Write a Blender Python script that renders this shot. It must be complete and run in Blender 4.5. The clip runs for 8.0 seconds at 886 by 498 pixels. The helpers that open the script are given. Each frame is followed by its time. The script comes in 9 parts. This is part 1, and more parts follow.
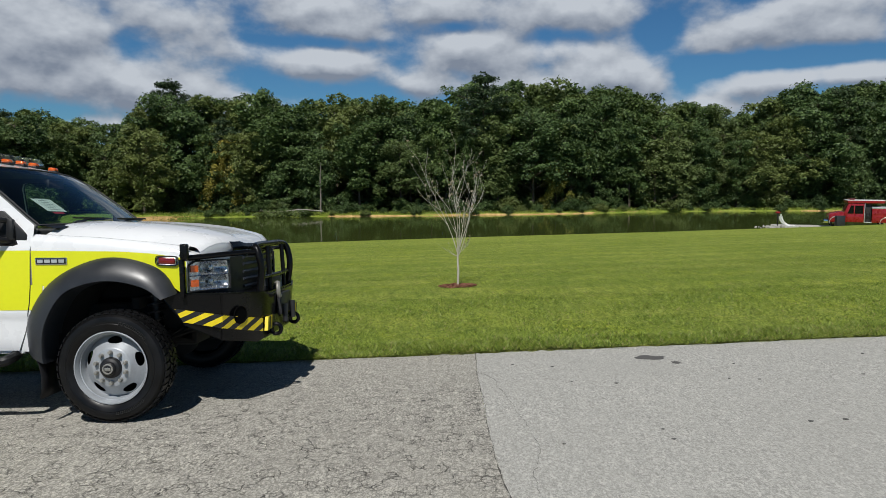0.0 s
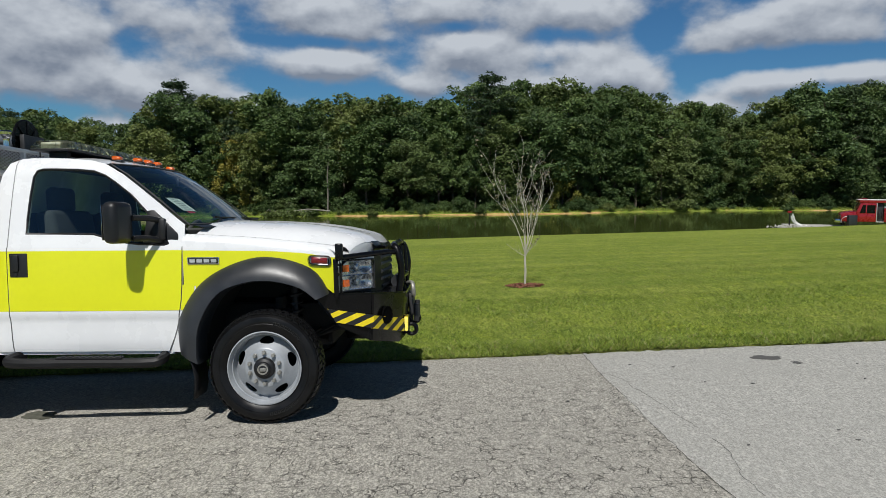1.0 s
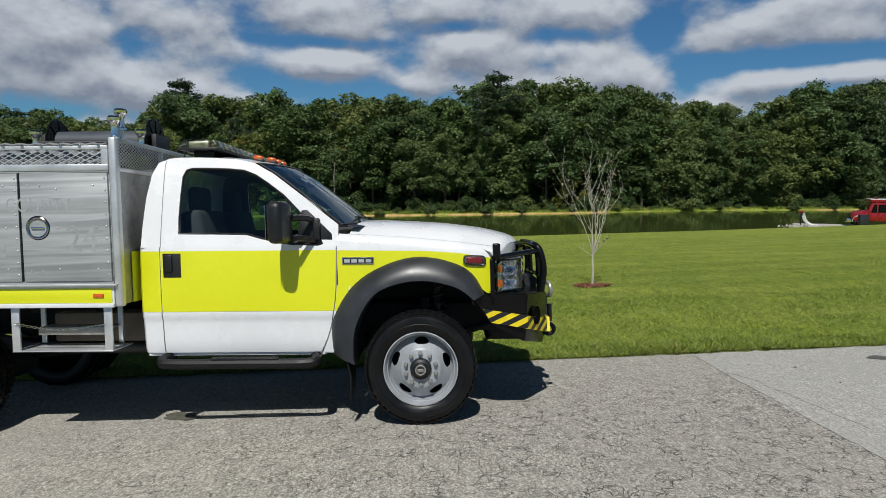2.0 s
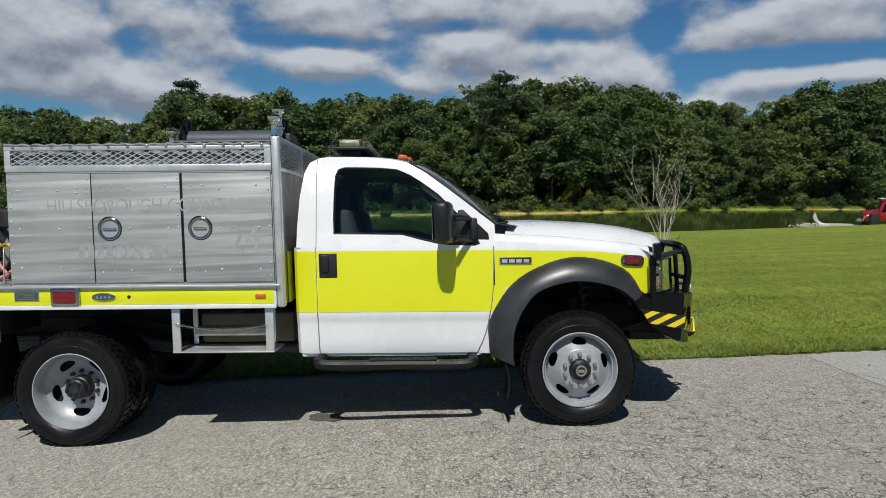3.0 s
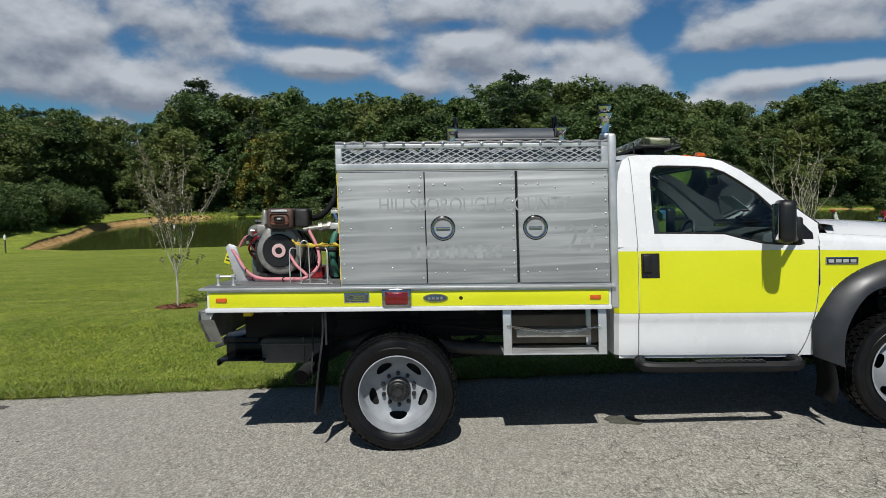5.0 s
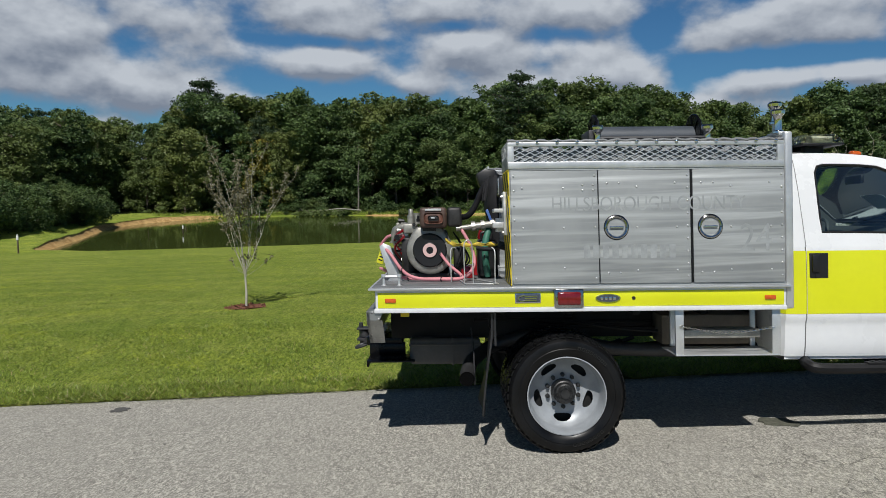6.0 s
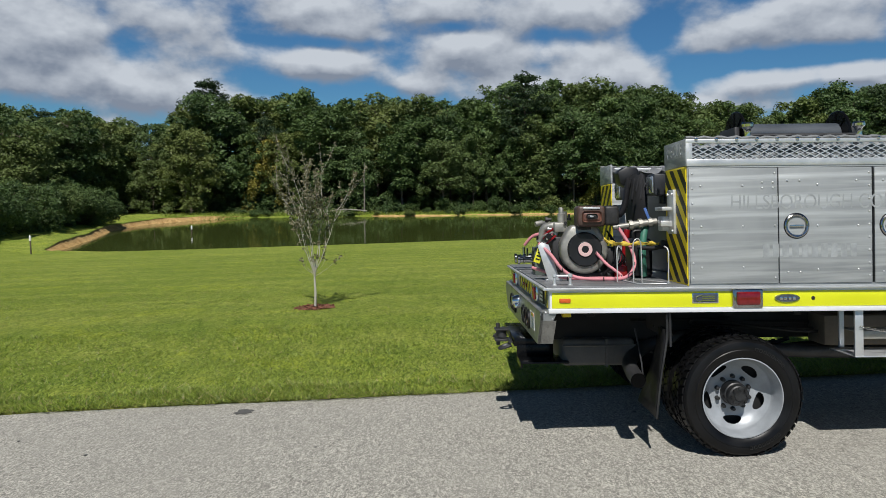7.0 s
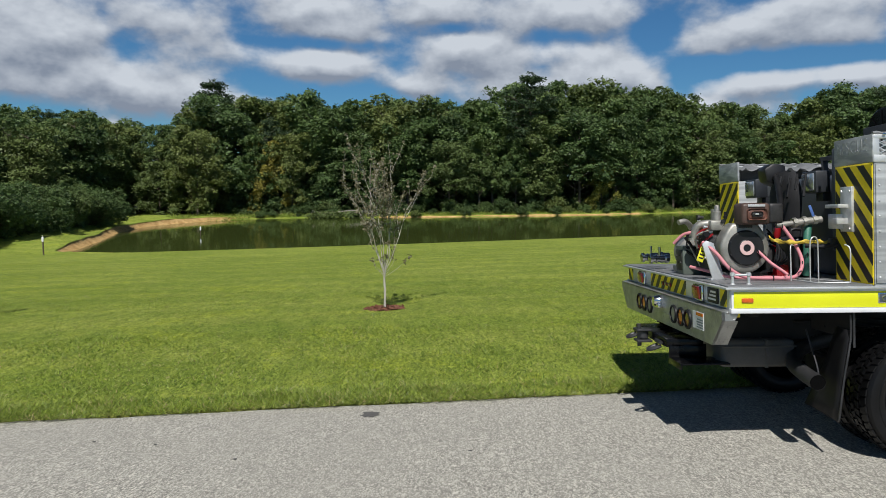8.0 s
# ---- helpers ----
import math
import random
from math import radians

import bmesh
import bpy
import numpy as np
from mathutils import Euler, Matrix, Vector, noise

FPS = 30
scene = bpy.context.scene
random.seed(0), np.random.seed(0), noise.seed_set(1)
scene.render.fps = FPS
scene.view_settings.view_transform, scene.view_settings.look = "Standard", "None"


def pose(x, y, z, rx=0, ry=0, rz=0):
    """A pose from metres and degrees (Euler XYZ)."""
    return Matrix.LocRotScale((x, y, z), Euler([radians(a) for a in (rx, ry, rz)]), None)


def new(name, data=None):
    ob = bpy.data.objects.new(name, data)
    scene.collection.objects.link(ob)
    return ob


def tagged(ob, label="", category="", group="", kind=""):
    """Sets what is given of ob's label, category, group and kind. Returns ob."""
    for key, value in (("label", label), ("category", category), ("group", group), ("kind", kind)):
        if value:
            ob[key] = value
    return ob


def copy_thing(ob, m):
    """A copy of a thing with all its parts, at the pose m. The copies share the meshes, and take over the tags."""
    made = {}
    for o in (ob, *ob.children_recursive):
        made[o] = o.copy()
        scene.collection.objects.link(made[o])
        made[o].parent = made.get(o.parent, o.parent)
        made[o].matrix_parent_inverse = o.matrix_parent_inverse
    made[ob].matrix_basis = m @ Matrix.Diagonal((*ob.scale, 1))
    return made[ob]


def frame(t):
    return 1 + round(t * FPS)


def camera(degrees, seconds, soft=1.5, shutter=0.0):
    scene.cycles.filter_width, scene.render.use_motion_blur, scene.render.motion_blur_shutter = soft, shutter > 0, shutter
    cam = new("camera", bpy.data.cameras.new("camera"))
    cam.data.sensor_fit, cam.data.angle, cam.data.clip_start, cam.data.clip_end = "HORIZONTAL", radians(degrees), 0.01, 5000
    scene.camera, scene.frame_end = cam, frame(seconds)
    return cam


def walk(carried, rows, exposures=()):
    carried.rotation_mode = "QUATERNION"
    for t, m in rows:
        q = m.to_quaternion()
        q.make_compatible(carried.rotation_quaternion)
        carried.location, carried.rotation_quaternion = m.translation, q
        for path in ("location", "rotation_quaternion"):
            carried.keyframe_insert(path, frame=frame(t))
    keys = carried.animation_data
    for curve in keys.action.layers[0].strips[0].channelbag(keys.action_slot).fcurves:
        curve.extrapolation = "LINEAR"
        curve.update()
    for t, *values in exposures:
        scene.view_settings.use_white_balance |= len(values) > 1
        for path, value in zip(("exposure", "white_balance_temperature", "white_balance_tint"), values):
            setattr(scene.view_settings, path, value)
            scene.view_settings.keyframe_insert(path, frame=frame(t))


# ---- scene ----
cam = camera(65.25, 8.0, soft=0.4)
PATH = [
    (0.0, pose(0.3837, -4.7502, 1.7141, 84.102, -0.053, -0.088)),
    (0.5, pose(-0.1740, -4.7313, 1.7102, 84.094, -0.041, -0.051)),
    (1.0, pose(-0.7335, -4.7139, 1.7076, 84.082, -0.029, -0.027)),
    (2.5, pose(-2.4256, -4.6640, 1.7047, 84.038, 0.003, -0.022)),
    (3.0, pose(-2.9944, -4.6458, 1.7041, 84.023, 0.012, -0.038)),
    (3.5, pose(-3.5653, -4.6256, 1.7032, 84.011, 0.020, -0.060)),
    (4.0, pose(-4.1382, -4.6028, 1.7017, 84.003, 0.027, -0.087)),
    (4.5, pose(-4.7127, -4.5767, 1.6993, 83.999, 0.032, -0.118)),
    (5.0, pose(-5.2882, -4.5465, 1.6955, 84.000, 0.037, -0.150)),
    (6.5, pose(-7.0140, -4.4248, 1.6737, 84.050, 0.038, -0.245)),
    (7.0, pose(-7.5862, -4.3716, 1.6618, 84.085, 0.034, -0.271)),
    (7.5, pose(-8.1552, -4.3109, 1.6472, 84.132, 0.028, -0.292)),
    (8.0, pose(-8.7196, -4.2419, 1.6295, 84.191, 0.019, -0.307)),
]
walk(cam, PATH, exposures=[(0.0, -0.27), (5.2, -0.36), (6.5, -0.26), (7.5, -0.12), (8.0, -0.10)])

# The road and the parked truck lie on a hillside: SLOPE turns their own level frame into the world.
SLOPE = Matrix((
    (0.999497, 0.002089, -0.031646, 0),
    (0.000000, 0.997829, 0.065857, 0),
    (0.031715, -0.065824, 0.997327, 0),
    (0, 0, 0, 1)))

# ---- light ----
SUN_WAY = (SLOPE.to_3x3() @ Vector((0.06, 0.82, -1.0))).normalized()
sun_data = bpy.data.lights.new("sun", "SUN")
sun_data.energy, sun_data.angle, sun_data.color = 5.0, radians(0.53), (1.0, 0.980, 0.945)
sun = new("sun", sun_data)
sun.matrix_world = Matrix.Translation((0, -20, 40)) @ SUN_WAY.to_track_quat("-Z", "Y").to_matrix().to_4x4()

world = bpy.data.worlds.new("sky")
scene.world = world
world.use_nodes = True
wt = world.node_tree
wt.nodes.clear()


def wnode(kind, **values):
    n = wt.nodes.new(kind)
    for k, v in values.items():
        n.inputs[k].default_value = v
    return n


def wmath(op, a, b=None, clamp=False):
    n = wt.nodes.new("ShaderNodeMath")
    n.operation, n.use_clamp = op, clamp
    for i, v in enumerate((a, b)):
        if v is None:
            continue
        if isinstance(v, (int, float)):
            n.inputs[i].default_value = v
        else:
            wt.links.new(v, n.inputs[i])
    return n.outputs[0]


sky = wt.nodes.new("ShaderNodeTexSky")
sky.sky_type, sky.sun_disc = "NISHITA", False
sky.sun_elevation = math.asin(-SUN_WAY.z)
sky.sun_rotation = math.atan2(-SUN_WAY.x, -SUN_WAY.y)
sky.air_density, sky.dust_density, sky.ozone_density = 1.0, 0.0, 6.0
sky_scaled = wt.nodes.new("ShaderNodeVectorMath")
sky_scaled.operation = "SCALE"
sky_scaled.inputs["Scale"].default_value = 0.052
wt.links.new(sky.outputs[0], sky_scaled.inputs[0])

coord = wt.nodes.new("ShaderNodeTexCoord")
split = wt.nodes.new("ShaderNodeSeparateXYZ")
wt.links.new(coord.outputs["Generated"], split.inputs[0])
azimuth = wmath("ARCTAN2", split.outputs[0], split.outputs[1])
elevation = wmath("ARCSINE", split.outputs[2])

# the cloud field: soft broken cumulus with flat grey undersides, wider than high
def cloud_noise(scale, lift, detail, rough):
    comb = wt.nodes.new("ShaderNodeCombineXYZ")
    wt.links.new(azimuth, comb.inputs[0])
    wt.links.new(wmath("MULTIPLY", wmath("ADD", elevation, lift), 1.5), comb.inputs[1])
    comb.inputs[2].default_value = 3.7
    n = wnode("ShaderNodeTexNoise", Scale=scale, Detail=detail, Roughness=rough, Distortion=0.0)
    wt.links.new(comb.outputs[0], n.inputs["Vector"])
    return n.outputs["Fac"]


# cloud banks: azimuth, elevation, half width, half height, weight
BANKS = [
    (-0.516, 0.182, 0.072, 0.038, 0.34), (-0.450, 0.118, 0.150, 0.020, 0.27), (-0.320, 0.160, 0.070, 0.022, 0.18),
    (-0.145, 0.219, 0.150, 0.028, 0.25), (-0.011, 0.234, 0.036, 0.017, 0.16), (-0.158, 0.153, 0.062, 0.017, 0.30),
    (0.061, 0.172, 0.095, 0.028, 0.32), (-0.019, 0.130, 0.056, 0.017, 0.22), (0.177, 0.226, 0.087, 0.020, 0.28),
    (0.251, 0.148, 0.066, 0.030, 0.34), (0.406, 0.190, 0.072, 0.025, 0.36), (0.530, 0.180, 0.040, 0.028, 0.26),
    (0.425, 0.122, 0.065, 0.012, 0.24), (0.532, 0.129, 0.036, 0.013, 0.20), (0.372, 0.094, 0.055, 0.012, 0.24),
    (0.124, 0.122, 0.086, 0.018, 0.20), (-0.367, 0.205, 0.110, 0.026, 0.10), (-0.430, 0.090, 0.180, 0.020, 0.09),
]
# and the blue gaps between them
GAPS = [
    (-0.420, 0.176, 0.028, 0.026, -0.22), (0.299, 0.192, 0.028, 0.036, -0.32), (0.470, 0.150, 0.110, 0.010, -0.32),
    (-0.160, 0.184, 0.080, 0.008, -0.22), (0.025, 0.208, 0.060, 0.010, -0.26), (-0.240, 0.126, 0.050, 0.014, -0.20),
    (-0.470, 0.083, 0.050, 0.007, -0.12), (0.340, 0.135, 0.022, 0.022, -0.22), (-0.270, 0.205, 0.030, 0.022, -0.20),
    (0.170, 0.194, 0.050, 0.010, -0.22), (-0.100, 0.132, 0.018, 0.012, -0.10),
]


def cloud_bias(lift):
    at, total = wmath("ADD", elevation, lift), -0.045
    for az, el, wa, we, weight in BANKS + GAPS:
        u = wmath("DIVIDE", wmath("SUBTRACT", azimuth, az), wa)
        v = wmath("DIVIDE", wmath("SUBTRACT", at, el), we)
        r2 = wmath("ADD", wmath("MULTIPLY", u, u), wmath("MULTIPLY", v, v))
        total = wmath("ADD", wmath("MULTIPLY", wmath("POWER", 2.718, wmath("MULTIPLY", r2, -0.7)), weight), total)
    return total


def cloud_field(lift, detail):
    swell = wmath("MULTIPLY", wmath("SUBTRACT", cloud_noise(11.0, lift, detail, 0.52), 0.5), 0.80)
    return wmath("ADD", swell, cloud_bias(lift))


field, above = cloud_field(0.0, 7.0), cloud_field(0.016, 4.0)
# the upper sky is mostly clear
high = wt.nodes.new("ShaderNodeMapRange")
high.inputs["From Min"].default_value, high.inputs["From Max"].default_value = 0.30, 0.75
high.inputs["To Max"].default_value = 0.22
wt.links.new(elevation, high.inputs["Value"])
field = wmath("SUBTRACT", field, high.outputs[0])
cover = wt.nodes.new("ShaderNodeMapRange")
cover.interpolation_type = "SMOOTHSTEP"
cover.inputs["From Min"].default_value, cover.inputs["From Max"].default_value = -0.09, 0.16
wt.links.new(field, cover.inputs["Value"])
# sunlit where little cloud lies above, grey beneath
lit = wt.nodes.new("ShaderNodeMapRange")
lit.inputs["From Min"].default_value, lit.inputs["From Max"].default_value = -0.13, 0.17
wt.links.new(wmath("SUBTRACT", field, above), lit.inputs["Value"])
tone = wt.nodes.new("ShaderNodeMix")
tone.data_type = "RGBA"
tone.inputs["A"].default_value = (0.27, 0.32, 0.41, 1)
tone.inputs["B"].default_value = (0.68, 0.735, 0.81, 1)
wt.links.new(lit.outputs[0], tone.inputs["Factor"])
over = wt.nodes.new("ShaderNodeMix")
over.data_type = "RGBA"
wt.links.new(cover.outputs[0], over.inputs["Factor"])
deep = wt.nodes.new("ShaderNodeVectorMath")
deep.operation = "MULTIPLY"
deep.inputs[1].default_value = (0.66, 1.14, 1.42)
wt.links.new(sky_scaled.outputs[0], deep.inputs[0])
# unseen upper sky dimmed and made less blue, for darker, neutral shadows
dome = wt.nodes.new("ShaderNodeMapRange")
dome.inputs["From Min"].default_value, dome.inputs["From Max"].default_value = 0.25, 0.9
wt.links.new(elevation, dome.inputs["Value"])
deeper = wt.nodes.new("ShaderNodeMix")
deeper.data_type, deeper.blend_type = "RGBA", "MULTIPLY"
deeper.inputs["B"].default_value = (0.85, 0.43, 0.27, 1)
wt.links.new(dome.outputs[0], deeper.inputs["Factor"])
wt.links.new(deep.outputs[0], deeper.inputs["A"])
wt.links.new(deeper.outputs["Result"], over.inputs["A"])
wt.links.new(tone.outputs["Result"], over.inputs["B"])
back = wt.nodes.new("ShaderNodeBackground")
wt.links.new(over.outputs["Result"], back.inputs["Color"])
back.inputs["Strength"].default_value = 0.92
wout = wt.nodes.new("ShaderNodeOutputWorld")
wt.links.new(back.outputs[0], wout.inputs[0])

# ---- materials ----
def rgb(c):
    return (*c, 1.0) if len(c) == 3 else c


class Mat:
    """A small builder of node materials."""

    def __init__(self, name, base=(0.5, 0.5, 0.5), rough=0.5, metal=0.0, spec=0.5):
        self.m = bpy.data.materials.new(name)
        self.m.use_nodes = True
        self.t = self.m.node_tree
        self.p = self.t.nodes["Principled BSDF"]
        self.p.inputs["Base Color"].default_value = rgb(base)
        self.p.inputs["Roughness"].default_value = rough
        self.p.inputs["Metallic"].default_value = metal
        self.p.inputs["Specular IOR Level"].default_value = spec
        self.co = None

    def put(self, sock, value):
        if hasattr(value, "is_linked"):
            self.t.links.new(value, sock)
        else:
            sock.default_value = value

    def set(self, **kw):
        for k, v in kw.items():
            self.put(self.p.inputs[k.replace("_", " ")], v)
        return self

    def coords(self, scale=(1, 1, 1)):
        if self.co is None:
            self.co = self.t.nodes.new("ShaderNodeTexCoord").outputs["Object"]
        if scale == (1, 1, 1):
            return self.co
        n = self.t.nodes.new("ShaderNodeMapping")
        self.t.links.new(self.co, n.inputs[0])
        n.inputs["Scale"].default_value = scale
        return n.outputs[0]

    def noise(self, scale, detail=4.0, rough=0.55, stretch=(1, 1, 1), distort=0.0):
        n = self.t.nodes.new("ShaderNodeTexNoise")
        self.t.links.new(self.coords(stretch), n.inputs["Vector"])
        n.inputs["Scale"].default_value, n.inputs["Detail"].default_value = scale, detail
        n.inputs["Roughness"].default_value, n.inputs["Distortion"].default_value = rough, distort
        return n.outputs["Fac"]

    def cells(self, scale, feature="F1", stretch=(1, 1, 1), warp=0.0, out="Distance"):
        n = self.t.nodes.new("ShaderNodeTexVoronoi")
        n.feature = feature
        v = self.coords(stretch)
        if warp:
            w = self.t.nodes.new("ShaderNodeTexNoise")
            self.t.links.new(v, w.inputs["Vector"])
            w.inputs["Scale"].default_value = scale * 0.8
            a = self.t.nodes.new("ShaderNodeVectorMath")
            a.operation = "MULTIPLY_ADD"
            self.t.links.new(w.outputs["Color"], a.inputs[0])
            a.inputs[1].default_value = (warp, warp, warp)
            self.t.links.new(v, a.inputs[2])
            v = a.outputs[0]
        self.t.links.new(v, n.inputs["Vector"])
        n.inputs["Scale"].default_value = scale
        return n.outputs[out]

    def wave(self, scale, distort=2.0, stretch=(1, 1, 1), direction="X"):
        n = self.t.nodes.new("ShaderNodeTexWave")
        n.bands_direction = direction
        self.t.links.new(self.coords(stretch), n.inputs["Vector"])
        n.inputs["Scale"].default_value, n.inputs["Distortion"].default_value = scale, distort
        n.inputs["Detail"].default_value = 3
        return n.outputs["Fac"]

    def random(self, island=False):
        if island:
            return self.t.nodes.new("ShaderNodeNewGeometry").outputs["Random Per Island"]
        return self.t.nodes.new("ShaderNodeObjectInfo").outputs["Random"]

    def math(self, op, a, b=0.0, clamp=False):
        n = self.t.nodes.new("ShaderNodeMath")
        n.operation, n.use_clamp = op, clamp
        self.put(n.inputs[0], a)
        self.put(n.inputs[1], b)
        return n.outputs[0]

    def ramp(self, fac, a, b, lo=0.0, hi=1.0):
        """Fac from a..b to lo..hi, smoothly and clamped."""
        n = self.t.nodes.new("ShaderNodeMapRange")
        n.interpolation_type = "SMOOTHSTEP"
        self.put(n.inputs["Value"], fac)
        for k, v in (("From Min", a), ("From Max", b), ("To Min", lo), ("To Max", hi)):
            n.inputs[k].default_value = v
        return n.outputs[0]

    def mix(self, fac, a, b, kind="MIX"):
        n = self.t.nodes.new("ShaderNodeMix")
        n.data_type, n.blend_type = "RGBA", kind
        self.put(n.inputs["Factor"], fac)
        for k, v in (("A", a), ("B", b)):
            self.put(n.inputs[k], rgb(v) if isinstance(v, tuple) else v)
        return n.outputs["Result"]

    def bump(self, height, strength=0.3, distance=0.01):
        n = self.t.nodes.new("ShaderNodeBump")
        n.inputs["Strength"].default_value, n.inputs["Distance"].default_value = strength, distance
        self.put(n.inputs["Height"], height)
        if self.p.inputs["Normal"].is_linked:
            self.t.links.new(self.p.inputs["Normal"].links[0].from_socket, n.inputs["Normal"])
        self.t.links.new(n.outputs[0], self.p.inputs["Normal"])
        return self


def worn(name, base, rough, metal=0.0, vary=0.12, scale=3.0, grain=60.0, bump=0.05, spec=0.5, coat=0.0):
    """A plain surface with broad and fine unevenness of tone, gloss and relief."""
    k = Mat(name, base, rough, metal, spec)
    f = k.noise(scale, 5.0, 0.6)
    g = k.noise(grain, 3.0, 0.6)
    dark = tuple(c * (1 - vary) for c in base)
    light = tuple(min(1.0, c * (1 + vary)) for c in base)
    c = k.mix(k.ramp(f, 0.3, 0.7), dark, light)
    k.set(Base_Color=k.mix(k.ramp(g, 0.35, 0.75, 0.0, 0.35), c, dark))
    k.set(Roughness=k.ramp(f, 0.3, 0.75, max(0.02, rough - 0.08), min(1.0, rough + 0.10)))
    if bump:
        k.bump(g, bump, 0.002)
    if coat:
        k.set(Coat_Weight=coat, Coat_Roughness=0.06)
    return k


def lawn_material():
    k = Mat("mown_grass", (0.1, 0.16, 0.03), 0.9, spec=0.15)
    patch = k.noise(0.22, 4.0, 0.6)
    tuft = k.noise(2.3, 6.0, 0.7)
    fine = k.noise(34.0, 5.0, 0.75, stretch=(1, 0.45, 1))
    rows = k.wave(0.16, 3.0, stretch=(0.25, 1, 1), direction="Y")
    c = k.mix(k.ramp(patch, 0.3, 0.7), (0.250, 0.325, 0.040), (0.400, 0.450, 0.080))
    c = k.mix(k.ramp(tuft, 0.35, 0.75, 0.0, 0.6), c, (0.43, 0.43, 0.11))
    c = k.mix(k.math("MULTIPLY", k.ramp(rows, 0.2, 0.8), 0.3), c, (0.130, 0.225, 0.022))
    # yellower and deeper green blotches, an arm's length across
    blot = k.noise(0.95, 5.0, 0.7, stretch=(0.7, 1, 1), distort=0.6)
    c = k.mix(k.ramp(blot, 0.52, 0.68, 0.0, 0.55), c, (0.46, 0.50, 0.045))
    c = k.mix(k.ramp(blot, 0.30, 0.46, 0.5, 0.0), c, (0.145, 0.235, 0.035))
    speck = k.noise(7.0, 5.0, 0.75, stretch=(1, 0.28, 1))
    c = k.mix(k.ramp(speck, 0.34, 0.60, 0.55, 0.0), c, (0.090, 0.150, 0.018))
    c = k.mix(k.ramp(speck, 0.60, 0.78, 0.0, 0.5), c, (0.38, 0.42, 0.09))
    c = k.mix(k.ramp(fine, 0.36, 0.56, 0.75, 0.0), c, (0.045, 0.080, 0.012))
    c = k.mix(k.ramp(fine, 0.54, 0.70, 0.0, 0.6), c, (0.46, 0.50, 0.11))
    # bare earth along the road's edge
    sep = k.t.nodes.new("ShaderNodeSeparateXYZ")
    k.t.links.new(k.coords(), sep.inputs[0])
    off = k.math("SUBTRACT", sep.outputs[1], k.math("ADD", k.math("MULTIPLY", sep.outputs[0], 0.0555), 2.43))
    off = k.math("ADD", off, k.math("MULTIPLY", k.math("SUBTRACT", tuft, 0.5), 0.35))
    c = k.mix(k.ramp(k.math("ABSOLUTE", off), 0.01, 0.10, 0.5, 0.0), c, (0.14, 0.13, 0.055))
    k.set(Base_Color=c)
    k.bump(fine, 0.8, 0.05).bump(tuft, 0.5, 0.06)
    return k.m


def asphalt_material(name, light, dark, cell, crack, width, grit=1.0):
    k = Mat(name, light, 0.92, spec=0.25)

    def grey_cells(scale):
        n = k.t.nodes.new("ShaderNodeRGBToBW")
        k.t.links.new(k.cells(scale, out="Color", stretch=(1, 0.5, 1)), n.inputs[0])
        return n.outputs[0]
    fine, coarse = grey_cells(150.0), grey_cells(70.0)
    pit = k.cells(70.0)
    broad = k.noise(0.5, 5.0, 0.6)
    mid = k.noise(2.4, 5.0, 0.65)
    c = k.mix(k.ramp(fine, 0.15, 0.85), tuple(v * (1 - 0.42 * grit) for v in light), tuple(min(1, v * (1 + 0.45 * grit)) for v in light))
    c = k.mix(k.ramp(coarse, 0.66, 0.86, 0.0, 0.75 * grit), c, tuple(min(1, v * 1.8) for v in light))
    c = k.mix(k.ramp(coarse, 0.10, 0.26, 0.65 * grit, 0.0), c, tuple(v * 0.28 for v in light))
    # dark binder between the chips
    c = k.mix(k.ramp(pit, 0.42, 0.75, 0.0, 0.55 * grit), c, tuple(v * 0.35 for v in light))
    c = k.mix(k.ramp(broad, 0.3, 0.7, 0.0, 0.45), c, dark)
    c = k.mix(k.ramp(mid, 0.5, 0.8, 0.0, 0.25), c, tuple(v * 1.12 for v in light))
    edge = k.cells(cell, "DISTANCE_TO_EDGE", warp=0.11)
    small = k.cells(cell * 2.3, "DISTANCE_TO_EDGE", warp=0.05)
    sep = k.t.nodes.new("ShaderNodeSeparateXYZ")
    k.t.links.new(k.coords(), sep.inputs[0])
    along, across = sep.outputs[0], sep.outputs[1]
    gate = k.math("MULTIPLY", k.ramp(k.noise(5.5, 6.0, 0.78), 0.42, 0.60), k.ramp(along, -7.0, -1.5, 0.22, 1.0))
    gate = k.math("MULTIPLY", gate, k.ramp(across, 0.2, 2.2, 1.0, 0.35))
    ragged = k.math("ADD", edge, k.math("MULTIPLY", k.math("SUBTRACT", k.noise(45.0, 4.0, 0.7), 0.5), width * 2.2))
    ragged2 = k.math("ADD", small, k.math("MULTIPLY", k.math("SUBTRACT", k.noise(60.0, 4.0, 0.7), 0.5), width * 3.0))
    line = k.math("MULTIPLY", k.ramp(ragged, 0.0, width, 1.0, 0.0), k.math("MULTIPLY", gate, crack))
    hair = k.math("MULTIPLY", k.ramp(ragged2, 0.0, width * 1.2, 0.8, 0.0), k.math("MULTIPLY", k.math("MULTIPLY", gate, gate), crack))
    line = k.math("MAXIMUM", line, hair)
    c = k.mix(line, c, (0.045, 0.042, 0.037))
    k.set(Base_Color=c)
    k.bump(fine, 0.5, 0.005).bump(coarse, 0.45, 0.005)
    k.bump(k.math("SUBTRACT", 1.0, line), 0.8, 0.012)
    k.bump(mid, 0.3, 0.02)
    return k.m


